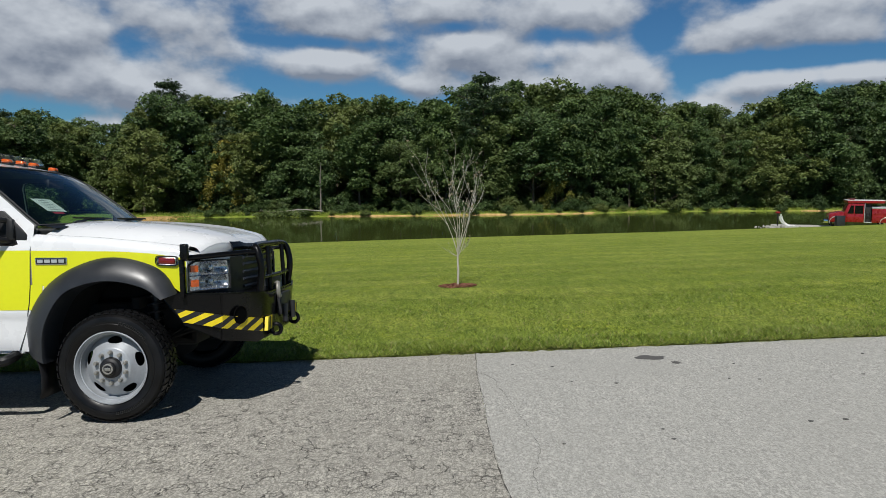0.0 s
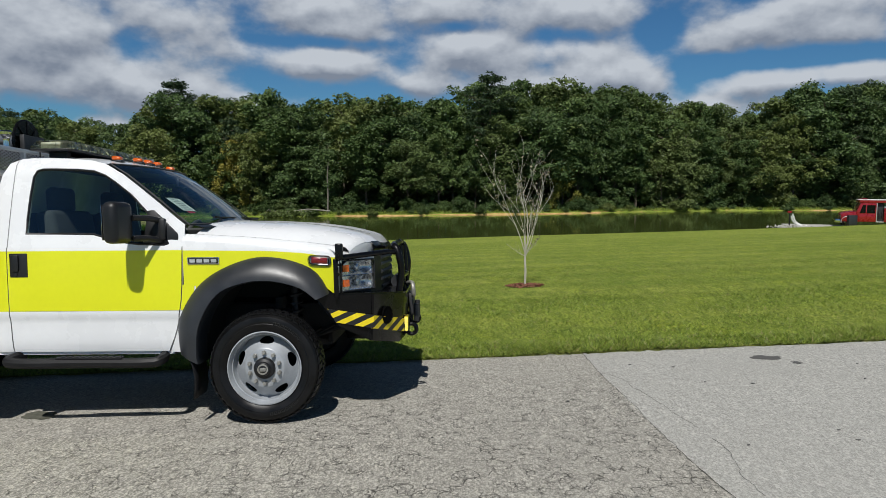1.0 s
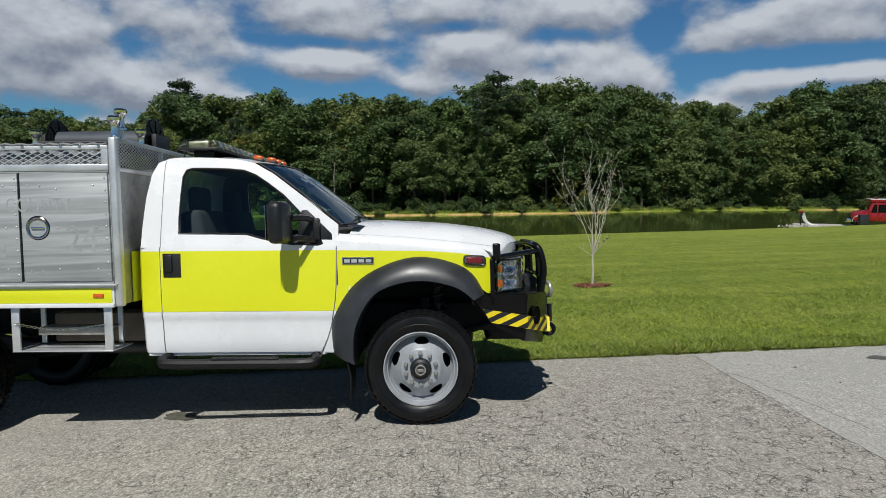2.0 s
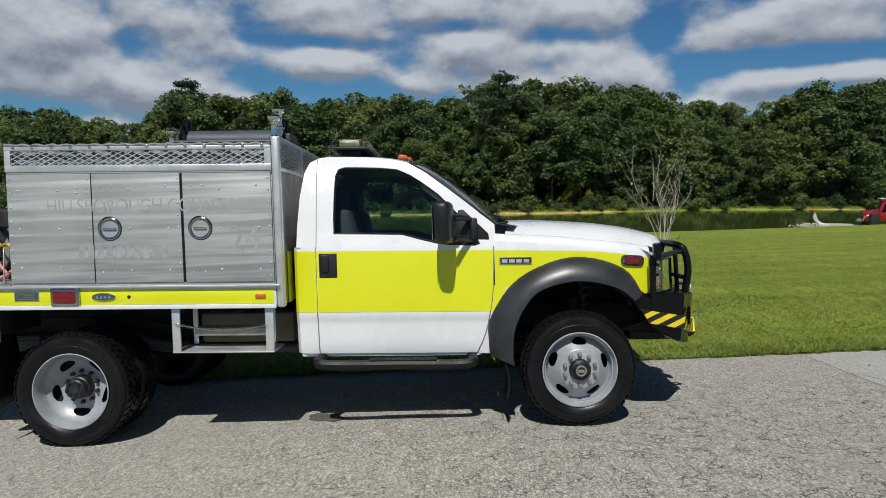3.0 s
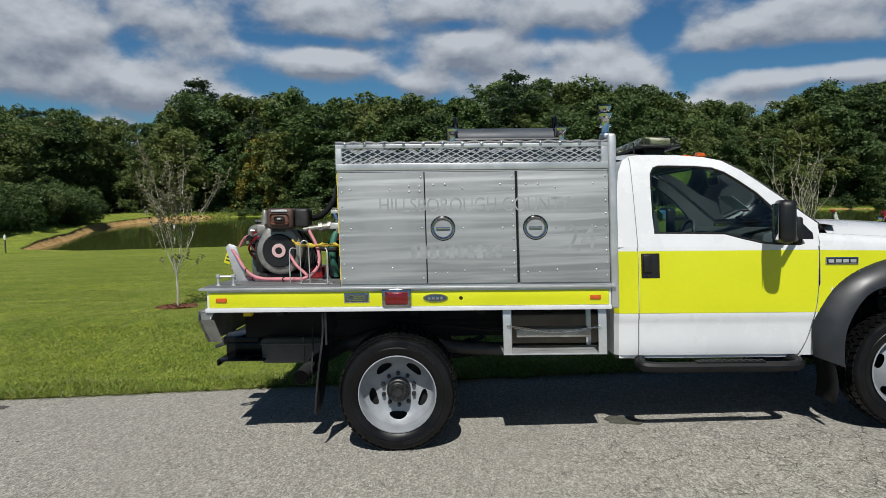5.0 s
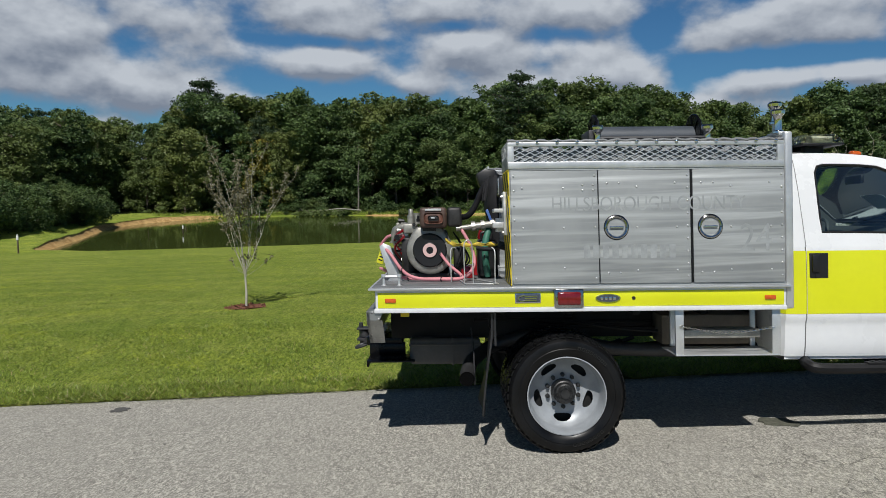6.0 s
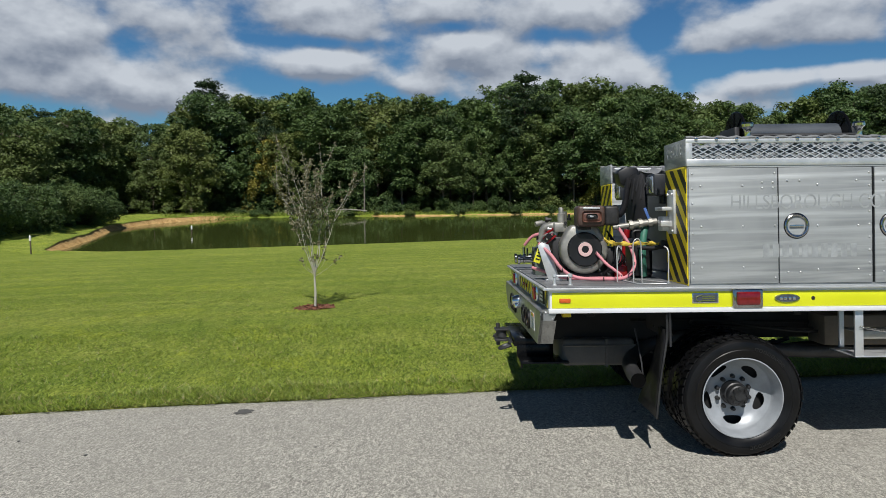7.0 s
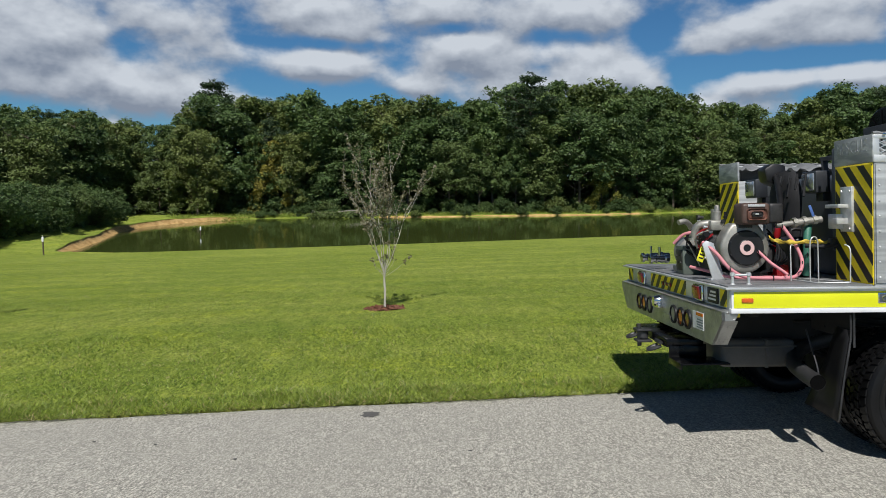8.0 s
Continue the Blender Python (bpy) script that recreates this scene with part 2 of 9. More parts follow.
def water_material():
    k = Mat("pond_water", (0.052, 0.070, 0.017), 0.05, spec=0.5)
    k.set(IOR=1.33)
    k.bump(k.noise(1.1, 4.0, 0.6, stretch=(1, 2.2, 1)), 0.06, 0.05)
    k.bump(k.noise(6.0, 3.0, 0.6, stretch=(1, 2.0, 1)), 0.02, 0.02)
    return k.m


def leaf_material(name, dark, light, warm=(0.16, 0.17, 0.03)):
    k = Mat(name, light, 0.52, spec=0.32)
    r = k.random(island=True)
    tree = k.random()
    c = k.mix(r, dark, light)
    c = k.mix(k.ramp(tree, 0.45, 1.0, 0.0, 0.65), c, warm)
    c = k.mix(k.ramp(tree, 0.0, 0.45, 0.55, 0.0), c, tuple(v * 0.8 for v in dark))
    k.set(Base_Color=c)
    thin = k.t.nodes.new("ShaderNodeBsdfTranslucent")
    k.t.links.new(c, thin.inputs["Color"])
    both = k.t.nodes.new("ShaderNodeMixShader")
    both.inputs[0].default_value = 0.24
    k.t.links.new(k.p.outputs[0], both.inputs[1])
    k.t.links.new(thin.outputs[0], both.inputs[2])
    k.t.links.new(both.outputs[0], k.t.nodes["Material Output"].inputs[0])
    return k.m


def bark_material(name, a, b):
    k = Mat(name, a, 0.9, spec=0.2)
    f = k.noise(9.0, 6.0, 0.65, stretch=(1, 1, 0.25))
    k.set(Base_Color=k.mix(k.ramp(f, 0.35, 0.7), a, b))
    k.bump(f, 0.6, 0.02)
    return k.m


def soil_material():
    k = Mat("clay_bank", (0.3, 0.17, 0.08), 0.95, spec=0.1)
    f = k.noise(1.2, 6.0, 0.65)
    g = k.noise(9.0, 5.0, 0.65)
    c = k.mix(k.ramp(f, 0.3, 0.7), (0.42, 0.25, 0.095), (0.68, 0.46, 0.20))
    k.set(Base_Color=k.mix(k.ramp(g, 0.4, 0.8, 0.0, 0.6), c, (0.20, 0.115, 0.05)))
    k.bump(g, 0.8, 0.08)
    return k.m


M_LAWN = lawn_material()
M_ROAD = asphalt_material("old_chipseal", (0.402, 0.384, 0.336), (0.346, 0.330, 0.288), 9.5, 0.85, 0.042, 0.9)
M_ROAD2 = asphalt_material("newer_asphalt", (0.432, 0.424, 0.388), (0.380, 0.372, 0.340), 9.0, 0.0, 0.04, 0.6)
M_WATER = water_material()
M_SOIL = soil_material()
M_LEAF = [
    leaf_material("oak_leaves", (0.036, 0.072, 0.022), (0.138, 0.208, 0.070), (0.155, 0.190, 0.056)),
    leaf_material("hickory_leaves", (0.044, 0.086, 0.024), (0.165, 0.238, 0.074), (0.190, 0.215, 0.060)),
    leaf_material("pine_needles", (0.026, 0.052, 0.024), (0.092, 0.142, 0.060), (0.09, 0.13, 0.055)),
    leaf_material("turning_leaves", (0.110, 0.125, 0.020), (0.330, 0.340, 0.070), (0.34, 0.28, 0.06)),
]
def litter_material():
    k = Mat("forest_litter", (0.04, 0.035, 0.02), 0.95, spec=0.1)
    f = k.noise(0.8, 6.0, 0.7)
    k.set(Base_Color=k.mix(k.ramp(f, 0.35, 0.7), (0.022, 0.020, 0.011), (0.040, 0.048, 0.016)))
    k.bump(f, 0.8, 0.2)
    return k.m


M_LITTER = litter_material()
M_BARK = bark_material("grey_brown_bark", (0.085, 0.066, 0.048), (0.17, 0.14, 0.11))
M_GREY_BARK = bark_material("grey_snag_bark", (0.15, 0.135, 0.11), (0.27, 0.25, 0.215))
M_PALE_BARK = bark_material("pale_bark", (0.30, 0.27, 0.22), (0.46, 0.43, 0.37))


def paint(name, base, rough=0.28, coat=0.6):
    k = worn(name, base, rough, vary=0.04, scale=2.0, grain=25.0, bump=0.0, coat=coat)
    # faint road film and splashes on the lower panels
    f = k.noise(4.0, 6.0, 0.7)
    src = k.p.inputs["Base Color"].links[0].from_socket
    k.set(Base_Color=k.mix(k.ramp(f, 0.58, 0.85, 0.0, 0.10), src, (0.30, 0.28, 0.24)))
    return k.m


def brushed_aluminium():
    k = Mat("oxidised_aluminium", (0.5, 0.52, 0.55), 0.4, 0.85)
    streak = k.noise(5.0, 4.0, 0.5, stretch=(0.16, 1.0, 3.6), distort=0.5)
    fine = k.noise(70.0, 4.0, 0.7, stretch=(0.08, 1.0, 1.2))
    blot = k.noise(2.2, 4.0, 0.6)
    # streaks of wiped oxide, with the doors' wavy reflections painted in as well
    c = k.mix(k.ramp(streak, 0.38, 0.66), (0.275, 0.290, 0.294), (0.49, 0.508, 0.508))
    c = k.mix(k.ramp(blot, 0.4, 0.7, 0.0, 0.4), c, (0.43, 0.446, 0.446))
    c = k.mix(k.ramp(fine, 0.45, 0.75, 0.0, 0.35), c, (0.32, 0.334, 0.336))
    k.set(Base_Color=c, Roughness=k.ramp(streak, 0.3, 0.7, 0.66, 0.52), Metallic=0.30)
    k.bump(streak, 0.12, 0.01).bump(fine, 0.08, 0.002)
    return k.m


def tread_plate():
    k = Mat("diamond_plate", (0.5, 0.5, 0.5), 0.38, 0.65)
    n = k.noise(6.0, 4.0, 0.6)
    cell = k.cells(34.0, stretch=(1.0, 0.6, 1.0))
    k.set(Base_Color=k.mix(k.ramp(n, 0.3, 0.7), (0.27, 0.275, 0.275), (0.43, 0.435, 0.43)))
    k.bump(k.ramp(cell, 0.15, 0.35, 1.0, 0.0), 0.7, 0.006)
    return k.m


def rubber(name, base=(0.0060, 0.0060, 0.0064), rough=0.38):
    k = worn(name, base, rough, vary=0.35, scale=6.0, grain=140.0, bump=0.12, spec=0.26)
    return k.m


def glass(name, tint, rough=0.0):
    k = Mat(name, tint, rough)
    k.set(Transmission_Weight=1.0, IOR=1.45)
    return k.m


def sheet_glass(name, tint, ior=1.6):
    """A single thin pane: tinted see-through with a glossy face."""
    k = Mat(name, tint)
    clear = k.t.nodes.new("ShaderNodeBsdfTransparent")
    clear.inputs["Color"].default_value = rgb(tint)
    gloss = k.t.nodes.new("ShaderNodeBsdfGlossy")
    gloss.inputs["Roughness"].default_value = 0.06
    fres = k.t.nodes.new("ShaderNodeFresnel")
    fres.inputs["IOR"].default_value = ior
    both = k.t.nodes.new("ShaderNodeMixShader")
    k.t.links.new(fres.outputs[0], both.inputs[0])
    k.t.links.new(clear.outputs[0], both.inputs[1])
    k.t.links.new(gloss.outputs[0], both.inputs[2])
    k.t.links.new(both.outputs[0], k.t.nodes["Material Output"].inputs[0])
    k.t.nodes.remove(k.p)
    return k.m


M_WHITE = paint("white_truck_paint", (0.78, 0.79, 0.80))
M_YELLOW = paint("fluorescent_yellow_film", (0.70, 0.72, 0.010), 0.38, 0.25)
M_ALU = brushed_aluminium()
M_ALU_BRIGHT = worn("bright_aluminium", (0.62, 0.63, 0.63), 0.38, 0.55, vary=0.12, scale=5.0, grain=90.0).m
M_PLATE = tread_plate()
M_CHROME = worn("chrome", (0.70, 0.70, 0.70), 0.10, 1.0, vary=0.05, scale=9.0, bump=0.0).m
M_CHROME_DARK = worn("dark_chrome", (0.42, 0.42, 0.425), 0.14, 1.0, vary=0.15, scale=12.0, bump=0.0).m
M_STEEL_DARK = worn("dark_steel", (0.06, 0.06, 0.062), 0.5, 0.6, vary=0.3, scale=8.0, bump=0.1).m
M_BLACK_PAINT = worn("gloss_black_paint", (0.0045, 0.0045, 0.005), 0.22, 0.0, vary=0.2, scale=5.0, bump=0.02, spec=0.22).m
M_BLACK_PLASTIC = worn("black_plastic", (0.010, 0.010, 0.011), 0.45, vary=0.25, scale=5.0, grain=220.0, bump=0.06).m
M_FLARE = worn("weathered_grey_plastic", (0.024, 0.0265, 0.031), 0.42, vary=0.22, scale=4.0, grain=200.0, bump=0.05).m
M_TYRE = rubber("tyre_rubber")
M_RUBBER = rubber("black_rubber", (0.009, 0.009, 0.010), 0.5)
M_RIM = worn("silver_wheel_paint", (0.34, 0.36, 0.38), 0.38, 0.15, vary=0.12, scale=9.0, grain=70.0).m
M_HUB = worn("greasy_hub_steel", (0.05, 0.05, 0.05), 0.45, 0.7, vary=0.35, scale=25.0, bump=0.2).m
M_UNDER = worn("undercoat_black", (0.007, 0.007, 0.007), 0.8, vary=0.4, scale=4.0, grain=40.0, bump=0.15).m
M_SEAL = worn("dark_gap_seal", (0.05, 0.05, 0.052), 0.7, vary=0.2, bump=0.0).m
M_SHUT = worn("shaded_white_edge", (0.22, 0.22, 0.225), 0.6, vary=0.15, bump=0.0).m
M_GLASS = sheet_glass("tinted_side_glass", (0.62, 0.80, 0.78), 1.62)
M_SCREEN = sheet_glass("windscreen_glass", (0.66, 0.80, 0.80))
M_CLEAR = glass("clear_lens", (0.95, 0.96, 0.97))
M_CLEAR.node_tree.nodes["Principled BSDF"].inputs["IOR"].default_value = 1.06
M_RED_LENS = worn("red_lens", (0.17, 0.005, 0.008), 0.15, vary=0.25, scale=40.0, grain=160.0, bump=0.25, coat=0.7).m
M_AMBER = worn("amber_lens", (0.60, 0.10, 0.010), 0.16, vary=0.2, scale=40.0, grain=160.0, bump=0.2, coat=0.7).m
M_SEAT = worn("grey_seat_cloth", (0.050, 0.052, 0.052), 0.9, vary=0.15, scale=10.0, grain=300.0, bump=0.2).m
M_DASH = worn("charcoal_dashboard", (0.065, 0.068, 0.068), 0.6, vary=0.15, grain=200.0, bump=0.1).m
M_LINING = worn("grey_cab_lining", (0.12, 0.125, 0.125), 0.8, vary=0.15, grain=120.0, bump=0.05).m
M_CAGE = worn("off_white_paper", (0.62, 0.72, 0.66), 0.8, vary=0.06, bump=0.0).m
M_RED_PRINT = worn("red_print", (0.35, 0.03, 0.05), 0.7, vary=0.1, bump=0.0).m
M_GREY_PRINT = worn("grey_print", (0.20, 0.24, 0.23), 0.8, vary=0.1, bump=0.0).m
M_LETTER = worn("worn_sidewall_relief", (0.018, 0.018, 0.017), 0.6, vary=0.3, scale=30.0, bump=0.1).m
M_YELLOW_TAPE = worn("yellow_hazard_tape", (0.82, 0.64, 0.015), 0.4, vary=0.12, scale=9.0, bump=0.02).m
M_BLACK_TAPE = worn("black_hazard_tape", (0.014, 0.014, 0.014), 0.4, vary=0.2, bump=0.02).m
M_GHOST = worn("letter_ghosts", (0.365, 0.382, 0.385), 0.60, 0.30, vary=0.16, scale=14.0, grain=60.0).m
M_PINK = worn("faded_pink_hose", (0.62, 0.24, 0.27), 0.6, vary=0.15, scale=12.0, grain=90.0, bump=0.15).m
M_GREEN_HOSE = worn("green_hose", (0.04, 0.16, 0.11), 0.55, vary=0.2, scale=12.0, bump=0.1).m
M_HEADLAMP = worn("lamp_silver", (0.50, 0.52, 0.54), 0.26, 0.9, vary=0.2, scale=30.0, grain=120.0, bump=0.02).m
M_RED_PAINT = worn("red_enamel", (0.27, 0.008, 0.012), 0.3, vary=0.12, scale=3.0, bump=0.03, coat=0.4).m
M_CAST = worn("cast_aluminium", (0.36, 0.35, 0.315), 0.5, 0.6, vary=0.2, scale=14.0, grain=160.0, bump=0.2).m
M_RUST = worn("brown_air_filter", (0.075, 0.045, 0.035), 0.5, vary=0.3, scale=12.0, grain=80.0, bump=0.15).m
M_RUST_LIGHT = worn("worn_red_oxide", (0.15, 0.065, 0.045), 0.55, vary=0.35, scale=20.0, grain=90.0, bump=0.2).m
M_GUNMETAL = worn("dark_engine_parts", (0.035, 0.034, 0.034), 0.5, 0.4, vary=0.35, scale=16.0, bump=0.2).m
M_TANK = worn("slate_poly_tank", (0.060, 0.070, 0.085), 0.5, vary=0.15, scale=4.0, grain=120.0, bump=0.06).m
M_STRAP = worn("yellow_strap", (0.60, 0.43, 0.05), 0.75, vary=0.25, scale=20.0, grain=200.0, bump=0.2).m
M_COVER = worn("weathered_grey_vinyl", (0.22, 0.225, 0.23), 0.6, vary=0.25, scale=7.0, grain=120.0, bump=0.3).m
M_CANVAS = worn("black_canvas", (0.014, 0.014, 0.016), 0.85, vary=0.4, scale=9.0, grain=200.0, bump=0.3).m
M_BLUE = worn("blue_handle", (0.08, 0.16, 0.42), 0.4, vary=0.15).m
M_CONCRETE = worn("pale_concrete", (0.42, 0.40, 0.37), 0.9, vary=0.12, scale=1.5, grain=30.0, bump=0.1).m
M_WHITE_PLASTIC = worn("white_plastic", (0.72, 0.72, 0.70), 0.5, vary=0.08, bump=0.03).m
M_HOLE = worn("opening_shade_black", (0.003, 0.003, 0.003), 0.9, vary=0.2, bump=0.0, spec=0.05).m

# ---- mesh helpers ----
def finish(name, bm, material, parent=None, label="", angle=35.0, rake=False):
    """Links a bmesh as one mesh object; material may be a list, one per slot."""
    if rake:
        for v in bm.verts:
            v.co.z -= 0.023 * (v.co.x + 4.0)
    mesh = bpy.data.meshes.new(name)
    bm.normal_update()
    bm.to_mesh(mesh)
    bm.free()
    for m in material if isinstance(material, (list, tuple)) else [material]:
        mesh.materials.append(m)
    mesh.polygons.foreach_set("use_smooth", [True] * len(mesh.polygons))
    mesh.set_sharp_from_angle(angle=radians(angle))
    ob = new(name, mesh)
    if parent is not None:
        ob.parent = parent
    if label:
        tagged(ob, label)
    return ob


def pieces(name, verts, faces, material, parent=None, smooth=False):
    """Links plain lists (or arrays of quads) as one mesh object."""
    mesh = bpy.data.meshes.new(name)
    mesh.from_pydata(verts, [], faces)
    for m in material if isinstance(material, (list, tuple)) else [material]:
        mesh.materials.append(m)
    if smooth:
        mesh.polygons.foreach_set("use_smooth", [True] * len(mesh.polygons))
    ob = new(name, mesh)
    if parent is not None:
        ob.parent = parent
    return ob


def quads(name, corners, material, parent=None):
    """One mesh out of an (n, 4, 3) array of separate quads."""
    n = len(corners)
    mesh = bpy.data.meshes.new(name)
    mesh.vertices.add(n * 4)
    mesh.vertices.foreach_set("co", np.ascontiguousarray(corners, dtype=np.float32).ravel())
    mesh.loops.add(n * 4)
    mesh.loops.foreach_set("vertex_index", np.arange(n * 4, dtype=np.int32))
    mesh.polygons.add(n)
    mesh.polygons.foreach_set("loop_start", np.arange(0, n * 4, 4, dtype=np.int32))
    mesh.update(calc_edges=True)
    mesh.materials.append(material)
    ob = new(name, mesh)
    if parent is not None:
        ob.parent = parent
    return ob


def add_box(bm, x0, x1, y0, y1, z0, z1, bevel=0.0, m=None, seg=2, slot=0):
    made = bmesh.ops.create_cube(bm, size=1.0, matrix=Matrix.Translation(((x0 + x1) / 2, (y0 + y1) / 2, (z0 + z1) / 2)) @ Matrix.Diagonal((abs(x1 - x0), abs(y1 - y0), abs(z1 - z0), 1)))
    verts = made["verts"]
    for f in {f for v in verts for f in v.link_faces}:
        f.material_index = slot
    if bevel:
        edges = list({e for v in verts for e in v.link_edges})
        r = bmesh.ops.bevel(bm, geom=edges, offset=bevel, segments=seg, affect="EDGES", profile=0.5)
        verts = list({v for f in r["faces"] for v in f.verts} | {v for v in verts if v.is_valid})
    if m is not None:
        bmesh.ops.transform(bm, matrix=m, verts=verts)
    return verts


def add_prism(bm, pts, a, b, axis="y", slot=0, bevel=0.0):
    """A polygon drawn in the plane across the axis, given thickness from a to b. axis y: pts are (x, z); x: (y, z); z: (x, y)."""
    def at(p, h):
        return {"y": (p[0], h, p[1]), "x": (h, p[0], p[1]), "z": (p[0], p[1], h)}[axis]
    lo = [bm.verts.new(at(p, a)) for p in pts]
    hi = [bm.verts.new(at(p, b)) for p in pts]
    n = len(pts)
    faces = [bm.faces.new(lo), bm.faces.new(hi[::-1])] + [bm.faces.new((lo[i], hi[i], hi[(i + 1) % n], lo[(i + 1) % n])) for i in range(n)]
    for f in faces:
        f.material_index = slot
    bmesh.ops.recalc_face_normals(bm, faces=faces)
    verts = lo + hi
    if bevel:
        r = bmesh.ops.bevel(bm, geom=list({e for f in faces for e in f.edges}), offset=bevel, segments=2, affect="EDGES", profile=0.5)
        verts = list({v for f in r["faces"] for v in f.verts} | {v for v in verts if v.is_valid})
    return verts


def add_tube(bm, pts, r, n=8, closed=False, caps=True, slot=0):
    """A round tube along points; r is one radius or one for each point."""
    pts = [Vector(p) for p in pts]
    rs = r if isinstance(r, (list, tuple)) else [r] * len(pts)
    count = len(pts)
    rings, side = [], None
    for i, p in enumerate(pts):
        if closed:
            d = pts[(i + 1) % count] - pts[i - 1]
        else:
            d = pts[min(i + 1, count - 1)] - pts[max(i - 1, 0)]
        d.normalize()
        if side is None:
            side = d.cross(Vector((0, 0, 1)) if abs(d.z) < 0.9 else Vector((1, 0, 0)))
        side = side - d * side.dot(d)
        side.normalize()
        up = d.cross(side)
        rings.append([bm.verts.new(p + (side * math.cos(a) + up * math.sin(a)) * rs[i]) for a in (2 * math.pi * k / n for k in range(n))])
    faces = []
    for i in range(count if closed else count - 1):
        a, b = rings[i], rings[(i + 1) % count]
        faces += [bm.faces.new((a[k], b[k], b[(k + 1) % n], a[(k + 1) % n])) for k in range(n)]
    if caps and not closed:
        faces += [bm.faces.new(rings[0]), bm.faces.new(rings[-1][::-1])]
    for f in faces:
        f.material_index = slot
    bmesh.ops.recalc_face_normals(bm, faces=faces)
    return [v for ring in rings for v in ring]


def smooth_path(pts, steps=6):
    """A rounded line through the given points."""
    pts = [Vector(p) for p in pts]
    out = []
    for i in range(len(pts) - 1):
        p0, p1, p2, p3 = pts[max(i - 1, 0)], pts[i], pts[i + 1], pts[min(i + 2, len(pts) - 1)]
        for k in range(steps):
            t = k / steps
            out.append(0.5 * ((2 * p1) + (p2 - p0) * t + (2 * p0 - 5 * p1 + 4 * p2 - p3) * t * t + (3 * p1 - p0 - 3 * p2 + p3) * t ** 3))
    out.append(pts[-1])
    return out


def add_lathe(bm, prof, origin, axis=(0, 1, 0), n=32, slot=0, drop=None, closed=False):
    """Turns a profile of (along, radius) round an axis. drop(along, radius, angle) leaves faces out."""
    axis = Vector(axis).normalized()
    side = axis.orthogonal().normalized()
    if abs(axis.y) > 0.9:
        side = Vector((1, 0, 0))
    up = axis.cross(side)
    o = Vector(origin)
    rings = []
    for a, r in prof:
        if r < 1e-5:
            rings.append([bm.verts.new(o + axis * a)])
        else:
            rings.append([bm.verts.new(o + axis * a + (side * math.cos(t) + up * math.sin(t)) * r) for t in (2 * math.pi * k / n for k in range(n))])
    faces = []
    pairs = list(zip(range(len(rings) - 1), range(1, len(rings))))
    if closed:
        pairs.append((len(rings) - 1, 0))
    for i, j in pairs:
        a, b = rings[i], rings[j]
        for k in range(n):
            if drop and drop((prof[i][0] + prof[j][0]) / 2, (prof[i][1] + prof[j][1]) / 2, 2 * math.pi * (k + 0.5) / n):
                continue
            q = [a[k % len(a)], b[k % len(b)], b[(k + 1) % len(b)], a[(k + 1) % len(a)]]
            q = [v for m, v in enumerate(q) if v not in q[:m]]
            if len(q) > 2:
                faces.append(bm.faces.new(q))
    for f in faces:
        f.material_index = slot
    bmesh.ops.recalc_face_normals(bm, faces=faces)
    return faces


def add_grid(bm, rows, slot=0, flip=False):
    """Faces between rows of points of equal length."""
    vs = [[bm.verts.new(p) for p in row] for row in rows]
    faces = []
    for a, b in zip(vs, vs[1:]):
        for k in range(len(a) - 1):
            q = (a[k], b[k], b[k + 1], a[k + 1])
            faces.append(bm.faces.new(q[::-1] if flip else q))
    for f in faces:
        f.material_index = slot
    return faces


def clip_half(poly, a, b, c):
    """The part of a flat polygon where a*x + b*y <= c."""
    out = []
    for i, p in enumerate(poly):
        q = poly[(i + 1) % len(poly)]
        dp, dq = a * p[0] + b * p[1] - c, a * q[0] + b * q[1] - c
        if dp <= 0:
            out.append(p)
        if dp * dq < 0:
            t = dp / (dp - dq)
            out.append((p[0] + (q[0] - p[0]) * t, p[1] + (q[1] - p[1]) * t))
    return out


def clip_band(poly, way, lo, hi):
    return clip_half(clip_half(poly, way[0], way[1], hi), -way[0], -way[1], -lo)


def shards(name, corners, material, parent=None):
    """One mesh out of an (n, 3, 3) array of separate triangles."""
    n = len(corners)
    mesh = bpy.data.meshes.new(name)
    mesh.vertices.add(n * 3)
    mesh.vertices.foreach_set("co", np.ascontiguousarray(corners, dtype=np.float32).ravel())
    mesh.loops.add(n * 3)
    mesh.loops.foreach_set("vertex_index", np.arange(n * 3, dtype=np.int32))
    mesh.polygons.add(n)
    mesh.polygons.foreach_set("loop_start", np.arange(0, n * 3, 3, dtype=np.int32))
    mesh.update(calc_edges=True)
    mesh.materials.append(material)
    ob = new(name, mesh)
    if parent is not None:
        ob.parent = parent
    return ob


def group(name, label, category, m=None, grp="", kind=""):
    ob = new(name)
    if m is not None:
        ob.matrix_world = m
    return tagged(ob, label, category, grp, kind)


# ---- the ground ----
WATER_Z = -4.9
NEAR_X, NEAR_Y = (-400, -60, -41, -28, -16, 0, 13, 45, 80, 130, 400), (52, 52, 55, 59, 63, 69, 73, 85, 92, 96, 96)
LAKE = [(-41, 55), (-28, 59), (-16, 63), (0, 69), (13, 73), (45, 85), (80, 92), (130, 96), (150, 112), (132, 128), (100, 134), (76, 134), (56, 133), (37, 128),
        (24, 122), (10, 118), (-4, 115), (-14, 113), (-27, 113), (-38, 109), (-46, 99), (-48.4, 90), (-47.6, 80), (-44.5, 69), (-42.5, 61)]
LAKE_A = np.array(LAKE, float)
LAKE_B = np.roll(LAKE_A, -1, 0)


